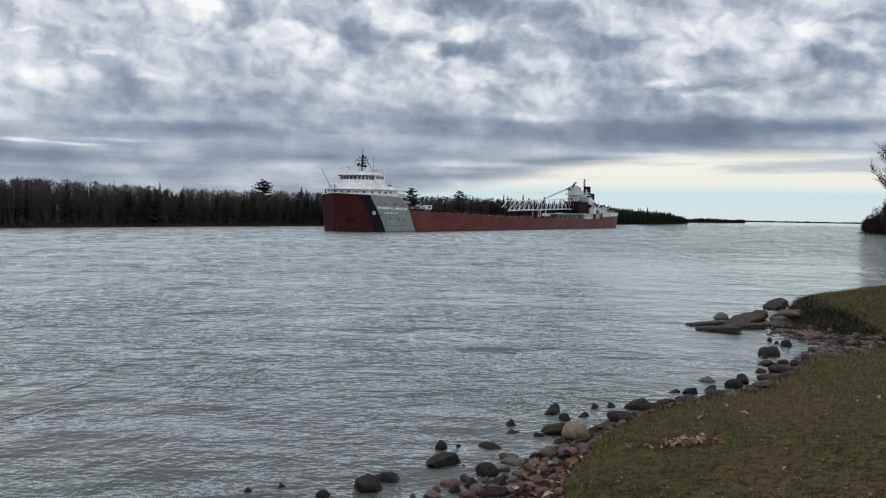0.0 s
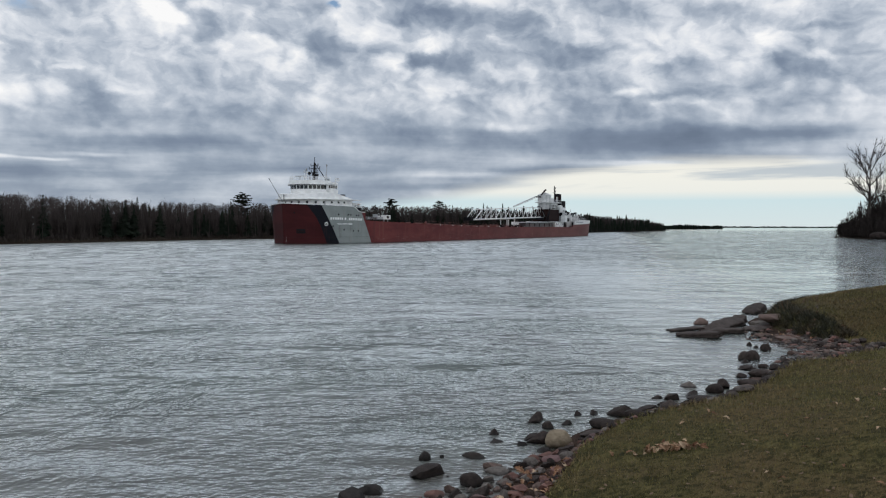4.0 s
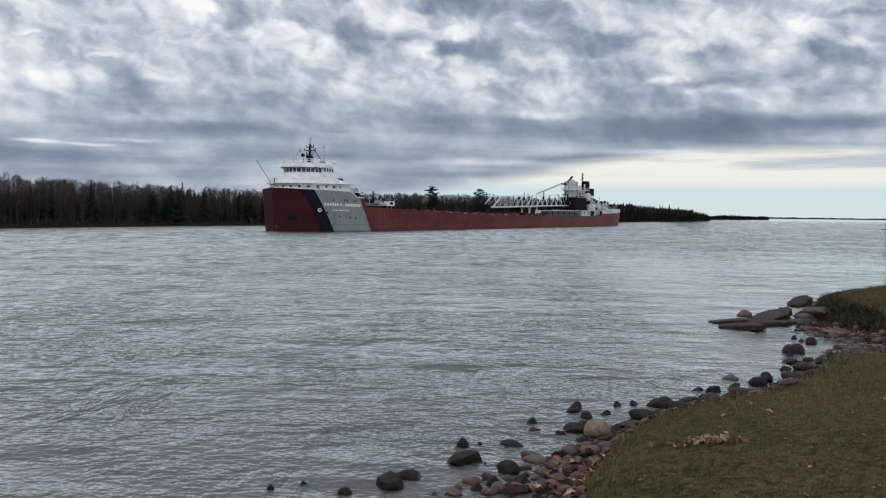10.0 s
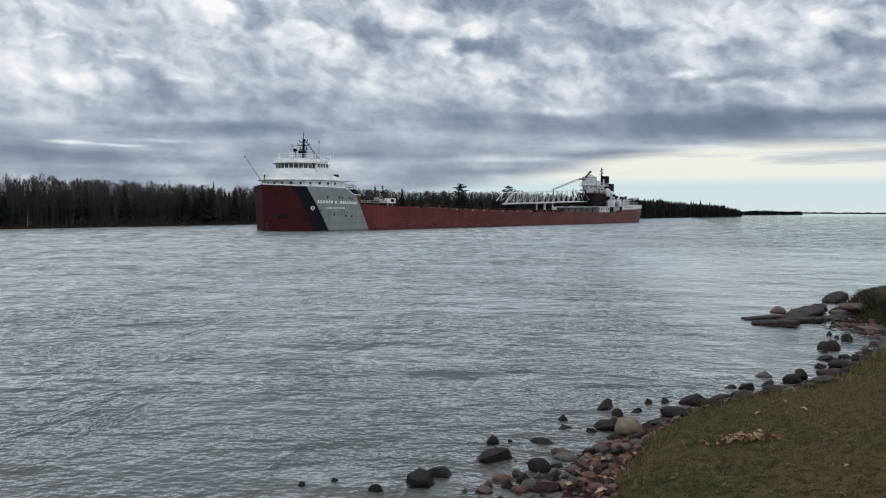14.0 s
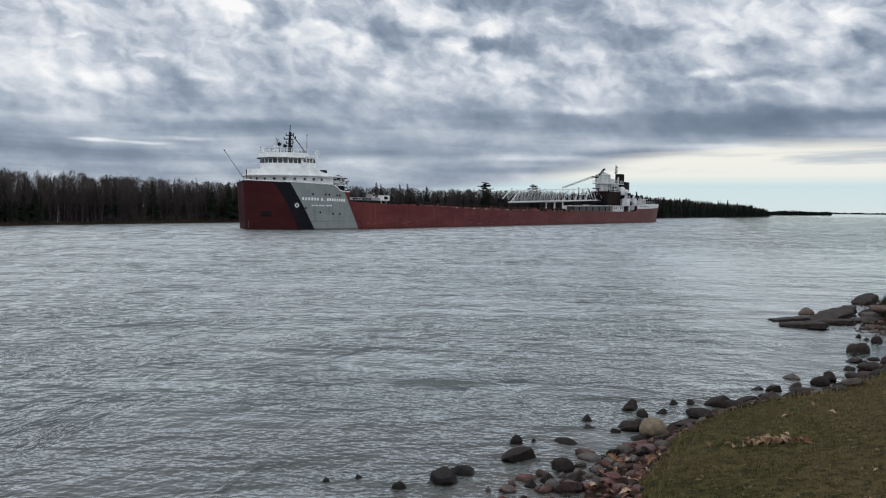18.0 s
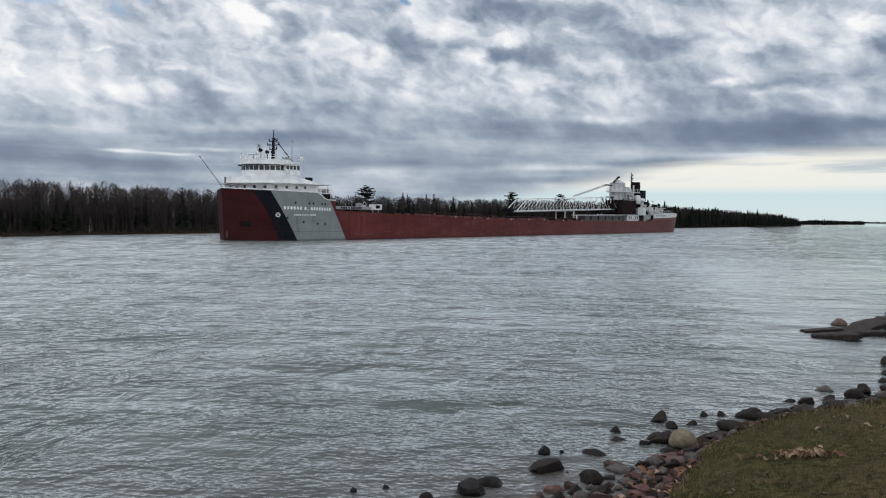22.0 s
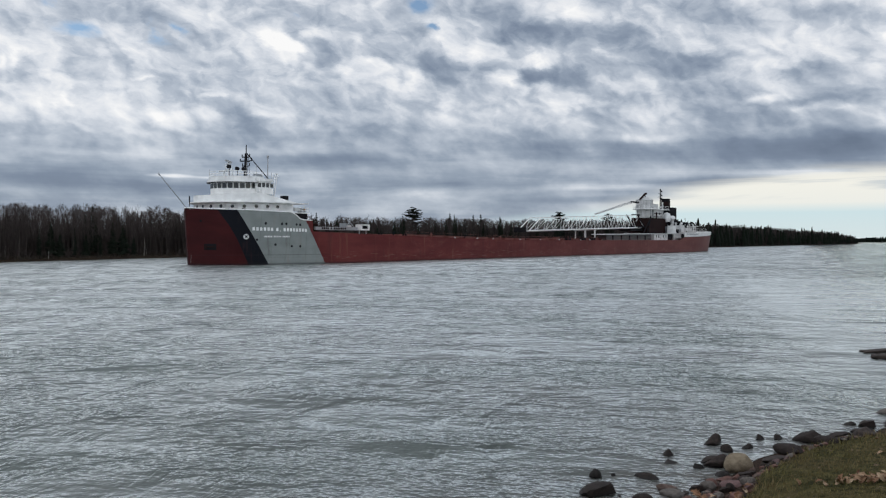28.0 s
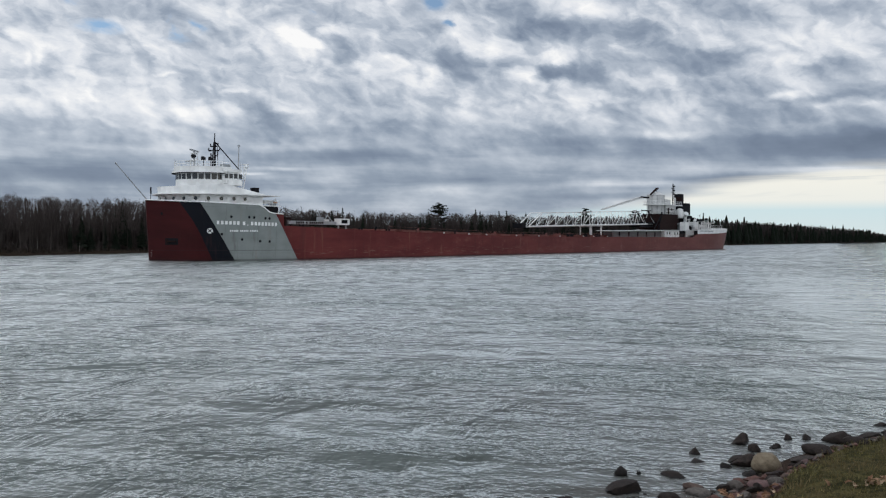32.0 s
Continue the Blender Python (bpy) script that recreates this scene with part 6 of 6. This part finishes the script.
    me.polygons.foreach_set("use_smooth", [True] * len(me.polygons))
    me.set_sharp_from_angle(angle=radians(26))
    return me


STONE_SHAPES = {}
for tone in STONES:
    STONE_SHAPES[tone] = []
    for k in range(5):
        me = stone_mesh(k * 7 + len(tone), 0.25 if k == 0 else 0.7 + 0.11 * k)
        me.materials.append(STONES[tone])
        STONE_SHAPES[tone].append(me)
STONE_LABELS = {"dark": "dark grey weathered stone at the water's edge", "black": "small black wet stone standing in the shallows", "tan": "round pale tan boulder among darker stones",
                "slab": "brown-grey weathered rock in the shallows", "brown": "brown weathered beach stone", "red": "reddish sandstone cobble on the beach", "maroon": "purplish brown cobble on the beach", "grey": "light grey rounded stone"}
srng = random.Random(11)


def stone(x, y, wide, high, tone, long=None, turn=None):
    me = srng.choice(STONE_SHAPES[tone][:1] if tone == "tan" else STONE_SHAPES[tone])
    ob = new("boulder" if wide > 0.45 else "stone", me)
    bed = height_at(x, y)
    top = max(bed, 0.0) + high * 1.05
    low = max(bed - 0.06, top - 1.15 * wide)
    tall = top - low
    ob.matrix_basis = (Matrix.Translation((x, y, (top + low) / 2)) @ Matrix.Rotation(srng.uniform(-0.5, 0.5) if turn is None else turn, 4, "Z")
                       @ Matrix.Diagonal((wide * 1.02, (long or wide * srng.uniform(0.65, 0.95)) * 1.02, tall * 1.06, 1)))
    return tagged(ob, STONE_LABELS[tone], "rock" if wide > 0.45 else "stone", "shore stones")


stone(2.30, 17.70, 0.42, 0.20, "dark")
stone(2.48, 15.75, 0.52, 0.31, "tan", 0.5, 0.3)
stone(2.17, 15.99, 0.47, 0.21, "dark")
stone(2.03, 16.22, 0.34, 0.14, "dark")
stone(1.34, 16.62, 0.30, 0.12, "dark")
stone(1.36, 16.07, 0.45, 0.04, "dark")
stone(-0.06, 14.82, 0.21, 0.14, "black")
stone(0.26, 14.95, 0.08, 0.06, "black")
stone(-0.07, 13.94, 0.59, 0.19, "dark")
stone(0.84, 14.99, 0.46, 0.08, "dark")
stone(1.10, 14.29, 0.36, 0.13, "brown")
stone(-1.21, 12.56, 0.47, 0.20, "black")
stone(-0.87, 12.97, 0.51, 0.21, "black")
stone(-2.95, 12.31, 0.11, 0.06, "black")
stone(-2.48, 12.56, 0.20, 0.04, "dark")
stone(-1.79, 12.17, 0.23, 0.09, "dark")
stone(0.36, 13.00, 0.24, 0.13, "brown")
stone(0.11, 12.77, 0.33, 0.10, "red")
stone(-0.11, 12.49, 0.16, 0.10, "maroon")
stone(0.71, 13.39, 0.38, 0.18, "dark")
stone(1.20, 14.06, 0.44, 0.08, "grey")
stone(1.73, 14.51, 0.27, 0.07, "dark")
stone(2.19, 15.02, 0.43, 0.07, "red")
stone(2.24, 14.62, 0.46, 0.08, "maroon")
stone(1.85, 13.88, 0.30, 0.10, "grey")
stone(1.40, 13.66, 0.29, 0.12, "red")
stone(0.79, 12.80, 0.40, 0.12, "dark")
stone(0.73, 12.39, 0.41, 0.17, "maroon")
stone(1.07, 12.47, 0.27, 0.12, "red")
stone(0.38, 12.31, 0.26, 0.10, "red")
stone(-0.21, 12.28, 0.32, 0.07, "brown")
stone(-0.46, 12.21, 0.18, 0.06, "grey")
stone(1.47, 12.97, 0.28, 0.11, "red")
stone(1.88, 13.45, 0.25, 0.08, "red")
stone(0.98, 13.59, 0.21, 0.09, "grey")
stone(1.63, 13.60, 0.25, 0.08, "grey")
stone(1.34, 12.60, 0.31, 0.12, "red")
stone(1.70, 12.74, 0.31, 0.10, "brown")
stone(0.33, 13.81, 0.29, 0.02, "dark")
stone(0.51, 13.69, 0.25, 0.02, "dark")
stone(1.82, 15.78, 0.20, 0.09, "black")
stone(2.44, 14.99, 0.26, 0.10, "dark")
stone(2.61, 15.36, 0.24, 0.10, "dark")
stone(2.19, 15.33, 0.26, 0.12, "black")
stone(2.92, 17.46, 0.27, 0.09, "dark")
stone(2.49, 17.12, 0.24, 0.14, "dark")
stone(3.33, 18.30, 0.23, 0.09, "dark")
stone(3.71, 18.40, 0.26, 0.09, "dark")
stone(2.94, 15.66, 0.11, 0.07, "black")
stone(3.69, 17.18, 0.63, 0.17, "dark")
stone(4.37, 18.24, 0.70, 0.23, "dark")
stone(4.97, 18.78, 0.54, 0.13, "dark")
stone(5.54, 20.08, 0.37, 0.08, "dark")
stone(5.89, 19.98, 0.35, 0.17, "dark")
stone(5.57, 19.37, 0.42, 0.10, "dark")
stone(6.57, 20.48, 0.50, 0.11, "dark")
stone(6.84, 21.54, 0.53, 0.14, "grey")
stone(7.29, 20.88, 0.49, 0.20, "dark")
stone(7.73, 21.47, 0.44, 0.21, "dark")
stone(6.69, 20.12, 0.73, 0.07, "dark")
stone(7.70, 20.48, 0.54, 0.13, "dark")
stone(8.47, 21.61, 0.64, 0.16, "dark")
stone(7.34, 20.06, 0.53, 0.06, "dark")
stone(9.35, 24.30, 0.50, 0.12, "dark")
stone(8.78, 23.01, 0.41, 0.10, "dark")
stone(10.01, 26.08, 0.38, 0.24, "slab")
stone(10.26, 26.05, 0.54, 0.27, "dark")
stone(9.80, 25.41, 0.26, 0.13, "dark")
stone(10.04, 24.61, 0.36, 0.10, "dark")
stone(9.34, 23.08, 0.68, 0.18, "dark")
stone(10.17, 23.96, 0.54, 0.17, "dark")
stone(11.36, 29.09, 0.21, 0.14, "dark")
stone(11.37, 28.52, 0.42, 0.10, "dark")
stone(11.51, 28.04, 0.37, 0.20, "dark")
stone(13.95, 34.63, 0.76, 0.21, "grey")
stone(14.28, 33.78, 1.24, 0.27, "brown")
stone(12.86, 31.37, 0.69, 0.16, "brown")
stone(13.10, 30.46, 0.90, 0.16, "brown")
stone(7.27, 20.24, 0.33, 0.09, "dark")
stone(6.10, 19.52, 0.34, 0.08, "dark")
stone(4.48, 17.47, 0.30, 0.08, "brown")
stone(6.89, 19.91, 0.58, 0.06, "grey")
stone(8.77, 21.10, 0.47, 0.11, "dark")
stone(11.04, 25.42, 0.46, 0.15, "dark")
stone(12.03, 27.11, 0.49, 0.15, "brown")

stone(155.8, 285.0, 6.6, 2.4, "dark", 4.4)
stone(172.3, 317.3, 5.3, 1.3, "slab", 3.1)


# flat ledges off the point
def ledge(x, y, length, wide, thick, turn, tilt, roll=0.0, seed=1):
    """A broken slab of bedded rock: an uneven outline, stepped beds along its edge and a pitted top, lying at a tilt."""
    r, geo, n = random.Random(seed), Geo(), 26
    rim = []
    for i in range(n):
        t = 2 * math.pi * i / n
        k = 1 / max(abs(math.cos(t)), abs(math.sin(t))) ** 0.75 * r.uniform(0.80, 1.08)
        rim.append((math.cos(t) * k * length / 2, math.sin(t) * k * wide / 2))
    rings = ((0.86, -0.6), (0.99, -0.42), (1.0, -0.16), (0.94, -0.12), (0.97, 0.12), (0.96, 0.30), (0.89, 0.42), (0.66, 0.50), (0.33, 0.53))
    pts = []
    for s, h in rings:
        for u, w in rim:
            lift = 0.22 * noise.noise(Vector((u * s * 2.2 + seed * 7, w * s * 2.2, 0))) if h > 0.2 else r.uniform(-0.04, 0.04)
            pts.append((u * s * r.uniform(0.975, 1.025), w * s * r.uniform(0.975, 1.025), thick * (h + lift)))
    m = len(rings)
    pts.append((0, 0, thick * 0.54))
    faces = [(q * n + i, q * n + (i + 1) % n, (q + 1) * n + (i + 1) % n, (q + 1) * n + i) for q in range(m - 1) for i in range(n)]
    faces += [((m - 1) * n + i, (m - 1) * n + (i + 1) % n, m * n) for i in range(n)] + [tuple(range(n))[::-1]]
    geo.raw(pts, faces)
    ob = thing("ledge", "flat tilted slab of brown-grey bedded rock lying in the shallows", "rock", "rock ledges", geo=geo, material=STONES["slab"], smooth=True,
               at=Matrix.Translation((x, y, 0.04 + length * 0.30 * abs(math.sin(radians(tilt))))) @ Matrix.Rotation(radians(turn), 4, "Z") @ Matrix.Rotation(radians(-tilt), 4, "Y") @ Matrix.Rotation(radians(roll), 4, "X"))
    ob.data.set_sharp_from_angle(angle=radians(32))
    return ob


ledge(12.3, 34.3, 3.3, 0.9, 0.20, 48, 4.5, 10, 1)
ledge(13.4, 35.7, 1.3, 0.6, 0.26, 50, 13, 4, 2)
ledge(13.1, 35.2, 1.2, 0.5, 0.2, 35, 9, -6, 8)
ledge(10.3, 31.4, 1.8, 0.8, 0.22, -30, 5, 0, 3)
ledge(10.4, 33.4, 1.9, 0.6, 0.10, 25, 2, 0, 4)
ledge(11.6, 32.5, 1.9, 0.6, 0.2, 5, 3, 0, 5)
ledge(15.9, 40.2, 1.7, 0.9, 0.34, 50, 12, 0, 6)
ledge(13.6, 33.6, 2.0, 1.0, 0.2, 30, 4, 0, 7)
stone(11.7, 35.4, 0.6, 0.26, "brown", 0.5)
stone(16.5, 39.3, 0.6, 0.22, "dark", 0.5)


def scatter_stones():
    tones = ["dark", "dark", "brown", "red", "maroon", "maroon", "grey", "brown"]
    for x, y, nx, ny in along_line([(-0.4, 8.6), (0.9, 9.6), (1.57, 11.1), (2.37, 13.6), (2.8, 14.6), (3.6, 15.8)], 0.058):
        d = 0.10 + srng.random() ** 1.3 * steps(y, (8, 2.0), (12, 1.7), (14, 1.0), (16, 0.4))
        w = srng.uniform(0.13, 0.30)
        stone(x + nx * d, y + ny * d, w, w * srng.uniform(0.35, 0.6), srng.choice(tones))
    for x, y, nx, ny in along_line([(3.6, 15.8), (4.5, 17.0), (6.8, 18.5), (8.3, 20.2), (9.5, 22.0), (10.5, 23.5)], 0.19):
        d = -0.02 + srng.random() ** 1.4 * 0.75
        w = srng.uniform(0.18, 0.50)
        stone(x + nx * d, y + ny * d, w, w * srng.uniform(0.25, 0.45), srng.choice(["dark", "dark", "slab", "slab", "brown", "grey"]))


scatter_stones()


def pebble_beach():
    """Cobbles and gravel of the little cove and the foot of the bank, too many to count."""
    geos = {t: Geo() for t in ("dark", "brown", "red", "grey", "slab")}
    r = random.Random(3)

    def pebble(x, y, w, tones=("dark", "dark", "brown", "red", "red", "grey")):
        z = height_at(x, y)
        if z < -0.12:
            return
        a, n = r.uniform(0, 6), 6
        pts = []
        for ring, up in ((0.75, 0.0), (1.0, 0.4), (0.62, 0.85)):
            for i in range(n):
                t = a + 2 * math.pi * i / n
                k = w * 0.5 * ring * r.uniform(0.85, 1.12)
                pts.append((x + math.cos(t) * k * 1.1, y + math.sin(t) * k * 0.9, z - w * 0.1 + w * (0.5 * up + (r.uniform(0, 0.16) if up else 0))))
        faces = [(q * n + i, q * n + (i + 1) % n, (q + 1) * n + (i + 1) % n, (q + 1) * n + i) for q in range(2) for i in range(n)] + [tuple(range(2 * n, 3 * n))]
        geos[r.choice(tones)].raw(pts, faces)

    for _ in range(2300):
        x, y = 12.4 + r.gauss(0, 1.35), 28.2 + r.gauss(0, 1.9)
        if height_at(x, y) > 0.27:
            continue
        pebble(x, y, 0.07 + 0.26 * r.random() ** 2.2, ("dark", "slab", "slab", "brown", "slab", "brown", "grey", "red", "dark"))
    for x, y, nx, ny in along_line([(-1.2, 7.4), (0.9, 9.6), (1.57, 11.1), (2.37, 13.6), (2.8, 14.6), (3.6, 15.8), (5.4, 17.6), (8.3, 20.2), (10.5, 23.5), (14.0, 29.6), (19, 40)], 0.045):
        d = 0.02 + r.random() ** 1.5 * steps(y, (8, 1.6), (13, 1.3), (16, 0.5), (24, 0.6), (30, 1.2))
        pebble(x + nx * d, y + ny * d, r.uniform(0.05, 0.13))
    for tone, geo in geos.items():
        thing("gravel", {"dark": "dark beach gravel", "brown": "brown beach gravel", "red": "reddish beach gravel", "grey": "pale beach gravel", "slab": "brown-grey beach gravel"}[tone] + " at the foot of the lawn", "gravel",
              kind="stuff", geo=geo, material=STONES[tone])


pebble_beach()


# ---- grass and fallen leaves ----
def build_grass():
    r = np.random.RandomState(4)
    n = 150000
    x = r.uniform(0.5, 40, n * 3)
    y = 6 + 50 * r.uniform(0, 1, n * 3) ** 1.8
    d = distance_to(LAWN_EDGE, x, y)
    ok = (d > -0.12) & (d < 16) & (x < y * 0.72 + 1.5)
    x, y, d = x[ok][:n], y[ok][:n], d[ok][:n]
    z = ground_height(x, y)
    keep = z > 0.26
    x, y, z, d = x[keep], y[keep], z[keep], d[keep]
    k = len(x)
    tall = r.uniform(0.025, 0.06, k) * np.where(d < 0.35, 2.0, 1.0) * (1 + 0.05 * np.maximum(0, y - 14))
    a, b = r.uniform(0, 6.28, k), r.uniform(0, 6.28, k)
    w = 0.004 * (1 + 0.12 * np.maximum(0, y - 8))
    lean = tall * r.uniform(0.2, 0.9, k)
    p = np.stack([np.stack([x - np.cos(a) * w, y - np.sin(a) * w, z - 0.01], -1), np.stack([x + np.cos(a) * w, y + np.sin(a) * w, z - 0.01], -1),
                  np.stack([x + np.cos(b) * lean, y + np.sin(b) * lean, z + tall], -1)], 1).reshape(-1, 3)
    me = bpy.data.meshes.new("grass")
    me.from_pydata(p.tolist(), [], np.arange(3 * k).reshape(-1, 3).tolist())
    me.materials.append(GRASS)
    tagged(new("grass", me), "short mown autumn grass on the bank", "grass", kind="stuff")


build_grass()


def blades(name, label, x, y, z, h, w, lean, material, r):
    """Tapered blades that stand at the given places."""
    k = len(x)
    a, b = r.uniform(0, 6.28, k), r.uniform(0, 6.28, k)
    p = np.stack([np.stack([x - np.cos(a) * w, y - np.sin(a) * w, z], -1), np.stack([x + np.cos(a) * w, y + np.sin(a) * w, z], -1),
                  np.stack([x + np.cos(b) * h * lean, y + np.sin(b) * h * lean, z + h], -1)], 1).reshape(-1, 3)
    me = bpy.data.meshes.new(name)
    me.from_pydata(p.tolist(), [], np.arange(3 * k).reshape(-1, 3).tolist())
    me.materials.append(material)
    return tagged(new(name, me), label, "grass", kind="stuff")


def build_mound_grass():
    """Short turf on the mound beyond the cove, and longer grass over its steep face, coloured dark for the shade there.
    """
    r = np.random.RandomState(6)
    x, y = r.uniform(13.4, 27, 90000), r.uniform(29.0, 47, 90000)
    z, d = ground_height(x, y), distance_to(LAWN_EDGE, x, y)
    top = (z > 0.5) & (d > 0.5)
    k = int(top.sum())
    blades("rough_grass", "short olive-brown turf on the mound by the cove", x[top], y[top], z[top] - 0.01, r.uniform(0.03, 0.10, k), r.uniform(0.006, 0.016, k), 0.8, ROUGH, r)
    face = (z > 0.16) & (d <= 0.75)
    x, y, z = np.repeat(x[face], 3), np.repeat(y[face], 3), np.repeat(z[face], 3)
    k = len(x)
    x, y = x + r.uniform(-0.1, 0.1, k), y + r.uniform(-0.1, 0.1, k)
    blades("bank_grass", "long grass hanging over the mound's steep edge, coloured dark for its shade", x, y, z, r.uniform(0.05, 0.24, k), r.uniform(0.008, 0.02, k), 1.0, HANGING, r)
    x, y = r.uniform(14.2, 15.6, 60), r.uniform(33.5, 38, 60)
    d = distance_to(LAWN_EDGE, x, y)
    x, y = x[(d > 0) & (d < 0.6)], y[(d > 0) & (d < 0.6)]
    k = len(x)
    if k:
        blades("sedge", "thin dry stalks on the mound's outer edge", x, y, ground_height(x, y), r.uniform(0.25, 0.5, k), r.uniform(0.006, 0.012, k), 0.4, LEAF, r)


build_mound_grass()


def build_litter():
    """Crumbled brown leaf bits strewn through the turf."""
    r = random.Random(17)
    geo = Geo()
    for _ in range(800):
        y = 7.5 + 24 * r.random() ** 1.5
        x = steps(y, (7, 0.2), (12, 2.1), (16, 4.1), (20, 8.5), (26, 14.8), (32, 16)) + r.random() ** 1.2 * steps(y, (7, 5), (26, 14))
        z = height_at(x, y)
        if z < 0.3:
            continue
        e, a = r.uniform(0.014, 0.045), r.uniform(0, 6.28)
        u, w = Vector((math.cos(a), math.sin(a), r.uniform(-0.3, 0.3))), Vector((-math.sin(a), math.cos(a), r.uniform(-0.3, 0.5)))
        q = Vector((x, y, z + r.uniform(0.02, 0.05)))
        geo.raw([q - u * e, q - w * e * 0.6, q + u * e * 1.2, q + w * e * 0.5], [(0, 1, 2), (0, 2, 3)])
    thing("leaf_litter", "small crumbled brown leaf bits in the turf", "leaves", kind="stuff", geo=geo, material=plain("leaf_crumbs", (0.12, 0.072, 0.042), 0.9))


build_litter()


def leaf_mesh(seed):
    """A curled lobed oak leaf."""
    r = random.Random(seed)
    geo, n = Geo(), 9
    rim = []
    for i in range(n):
        t = i / (n - 1)
        w = 0.32 * math.sin(math.pi * (0.08 + 0.86 * t)) * (1.0 if i % 2 else 0.55)
        rim.append((t - 0.5, w))
    pts = [(x, 0, 0.10 * math.cos(x * 4) - 0.05) for x, _ in rim]
    for side in (1, -1):
        pts += [(x, side * w, 0.10 * math.cos(x * 4) - 0.05 + abs(w) * r.uniform(0.2, 0.9)) for x, w in rim]
    faces = []
    for i in range(n - 1):
        faces += [(i, i + 1, n + i + 1, n + i), (i + 1, i, 2 * n + i, 2 * n + i + 1)]
    geo.raw(pts, faces)
    geo.raw([(-0.5, 0.01, 0), (-0.5, -0.01, 0), (-0.72, 0, 0.03)], [(0, 1, 2)])
    return geo.mesh("leaf", LEAF)


LEAVES = [leaf_mesh(k) for k in range(5)]
lrng = random.Random(9)


def leaf(x, y, size, lift=0.0, tilt=0.35):
    ob = new("fallen_leaf", lrng.choice(LEAVES))
    ob.matrix_basis = (Matrix.Translation((x, y, height_at(x, y) + 0.025 + lift)) @ Euler((lrng.uniform(-tilt, tilt), lrng.uniform(-tilt, tilt), lrng.uniform(0, 6.28))).to_matrix().to_4x4()
                       @ Matrix.Diagonal((size, size, size, 1)))
    return tagged(ob, "dry curled brown oak leaf lying on the grass", "leaf", "fallen leaves")


def scatter_leaves():
    for k in range(60):
        t = lrng.gauss(0, 1)
        leaf(3.86 + 0.24 * t + 0.05 * lrng.gauss(0, 1), 13.15 - 0.06 * t + 0.09 * lrng.gauss(0, 1), lrng.uniform(0.10, 0.16), abs(lrng.gauss(0.02, 0.03)) * max(0.3, 1.4 - abs(t)), 1.1)
    for k in range(90):
        y = lrng.uniform(9.2, 13.8)
        leaf(steps(y, (9, 0.4), (11.1, 1.45), (13.8, 2.35)) - lrng.random() ** 1.6 * 0.9, y, lrng.uniform(0.11, 0.18), lrng.uniform(0.03, 0.14), 0.7)
    for k in range(70):
        y = lrng.uniform(8.5, 26)
        x = steps(y, (8, 1.0), (12, 2.2), (16, 4.2), (20, 8.6), (26, 15)) + lrng.random() * steps(y, (8, 4), (26, 9))
        leaf(x, y, lrng.uniform(0.08, 0.14), 0.0, 0.4)
    for k in range(40):
        leaf(13.4 + lrng.gauss(0, 1.0), 30.6 + lrng.gauss(0, 1.2), lrng.uniform(0.14, 0.2), 0.03, 0.7)


scatter_leaves()


# ---- what moves ----
def motions():
    walk(freighter, [
        (0.0, pose(-27.31, 195.29, 0, 0, 0, -117.28)), (4.0, pose(-32.61, 185.14, 0, 0, 0, -117.28)), (8.0, pose(-37.94, 174.92, 0, 0, 0, -117.28)),
        (12.0, pose(-43.29, 164.64, 0, 0, 0, -117.28)), (16.0, pose(-48.67, 154.30, 0, 0, 0, -117.28)), (20.0, pose(-54.07, 143.89, 0, 0, 0, -117.28)),
        (24.0, pose(-59.50, 133.41, 0, 0, 0, -117.28)), (28.0, pose(-64.94, 122.87, 0, 0, 0, -117.28)), (32.0, pose(-70.42, 112.27, 0, 0, 0, -117.28))])
    walk(clouds, [(0.0, pose(0, 0, 154.2)), (16.0, pose(-33.35, 6.11, 154.2)), (32.0, pose(-66.69, 12.22, 154.2))])
    walk(water, [(0.0, pose(0, 0, 0)), (16.0, pose(-3.0, -5.6, 0)), (32.0, pose(-6.0, -11.2, 0))])
    walk(radar, [(k * 0.4, pose(-8.0, 0.6, 16.95, 0, 0, -34.9 - 180 * (k * 0.4 - 27.9))) for k in range(81)])


motions()
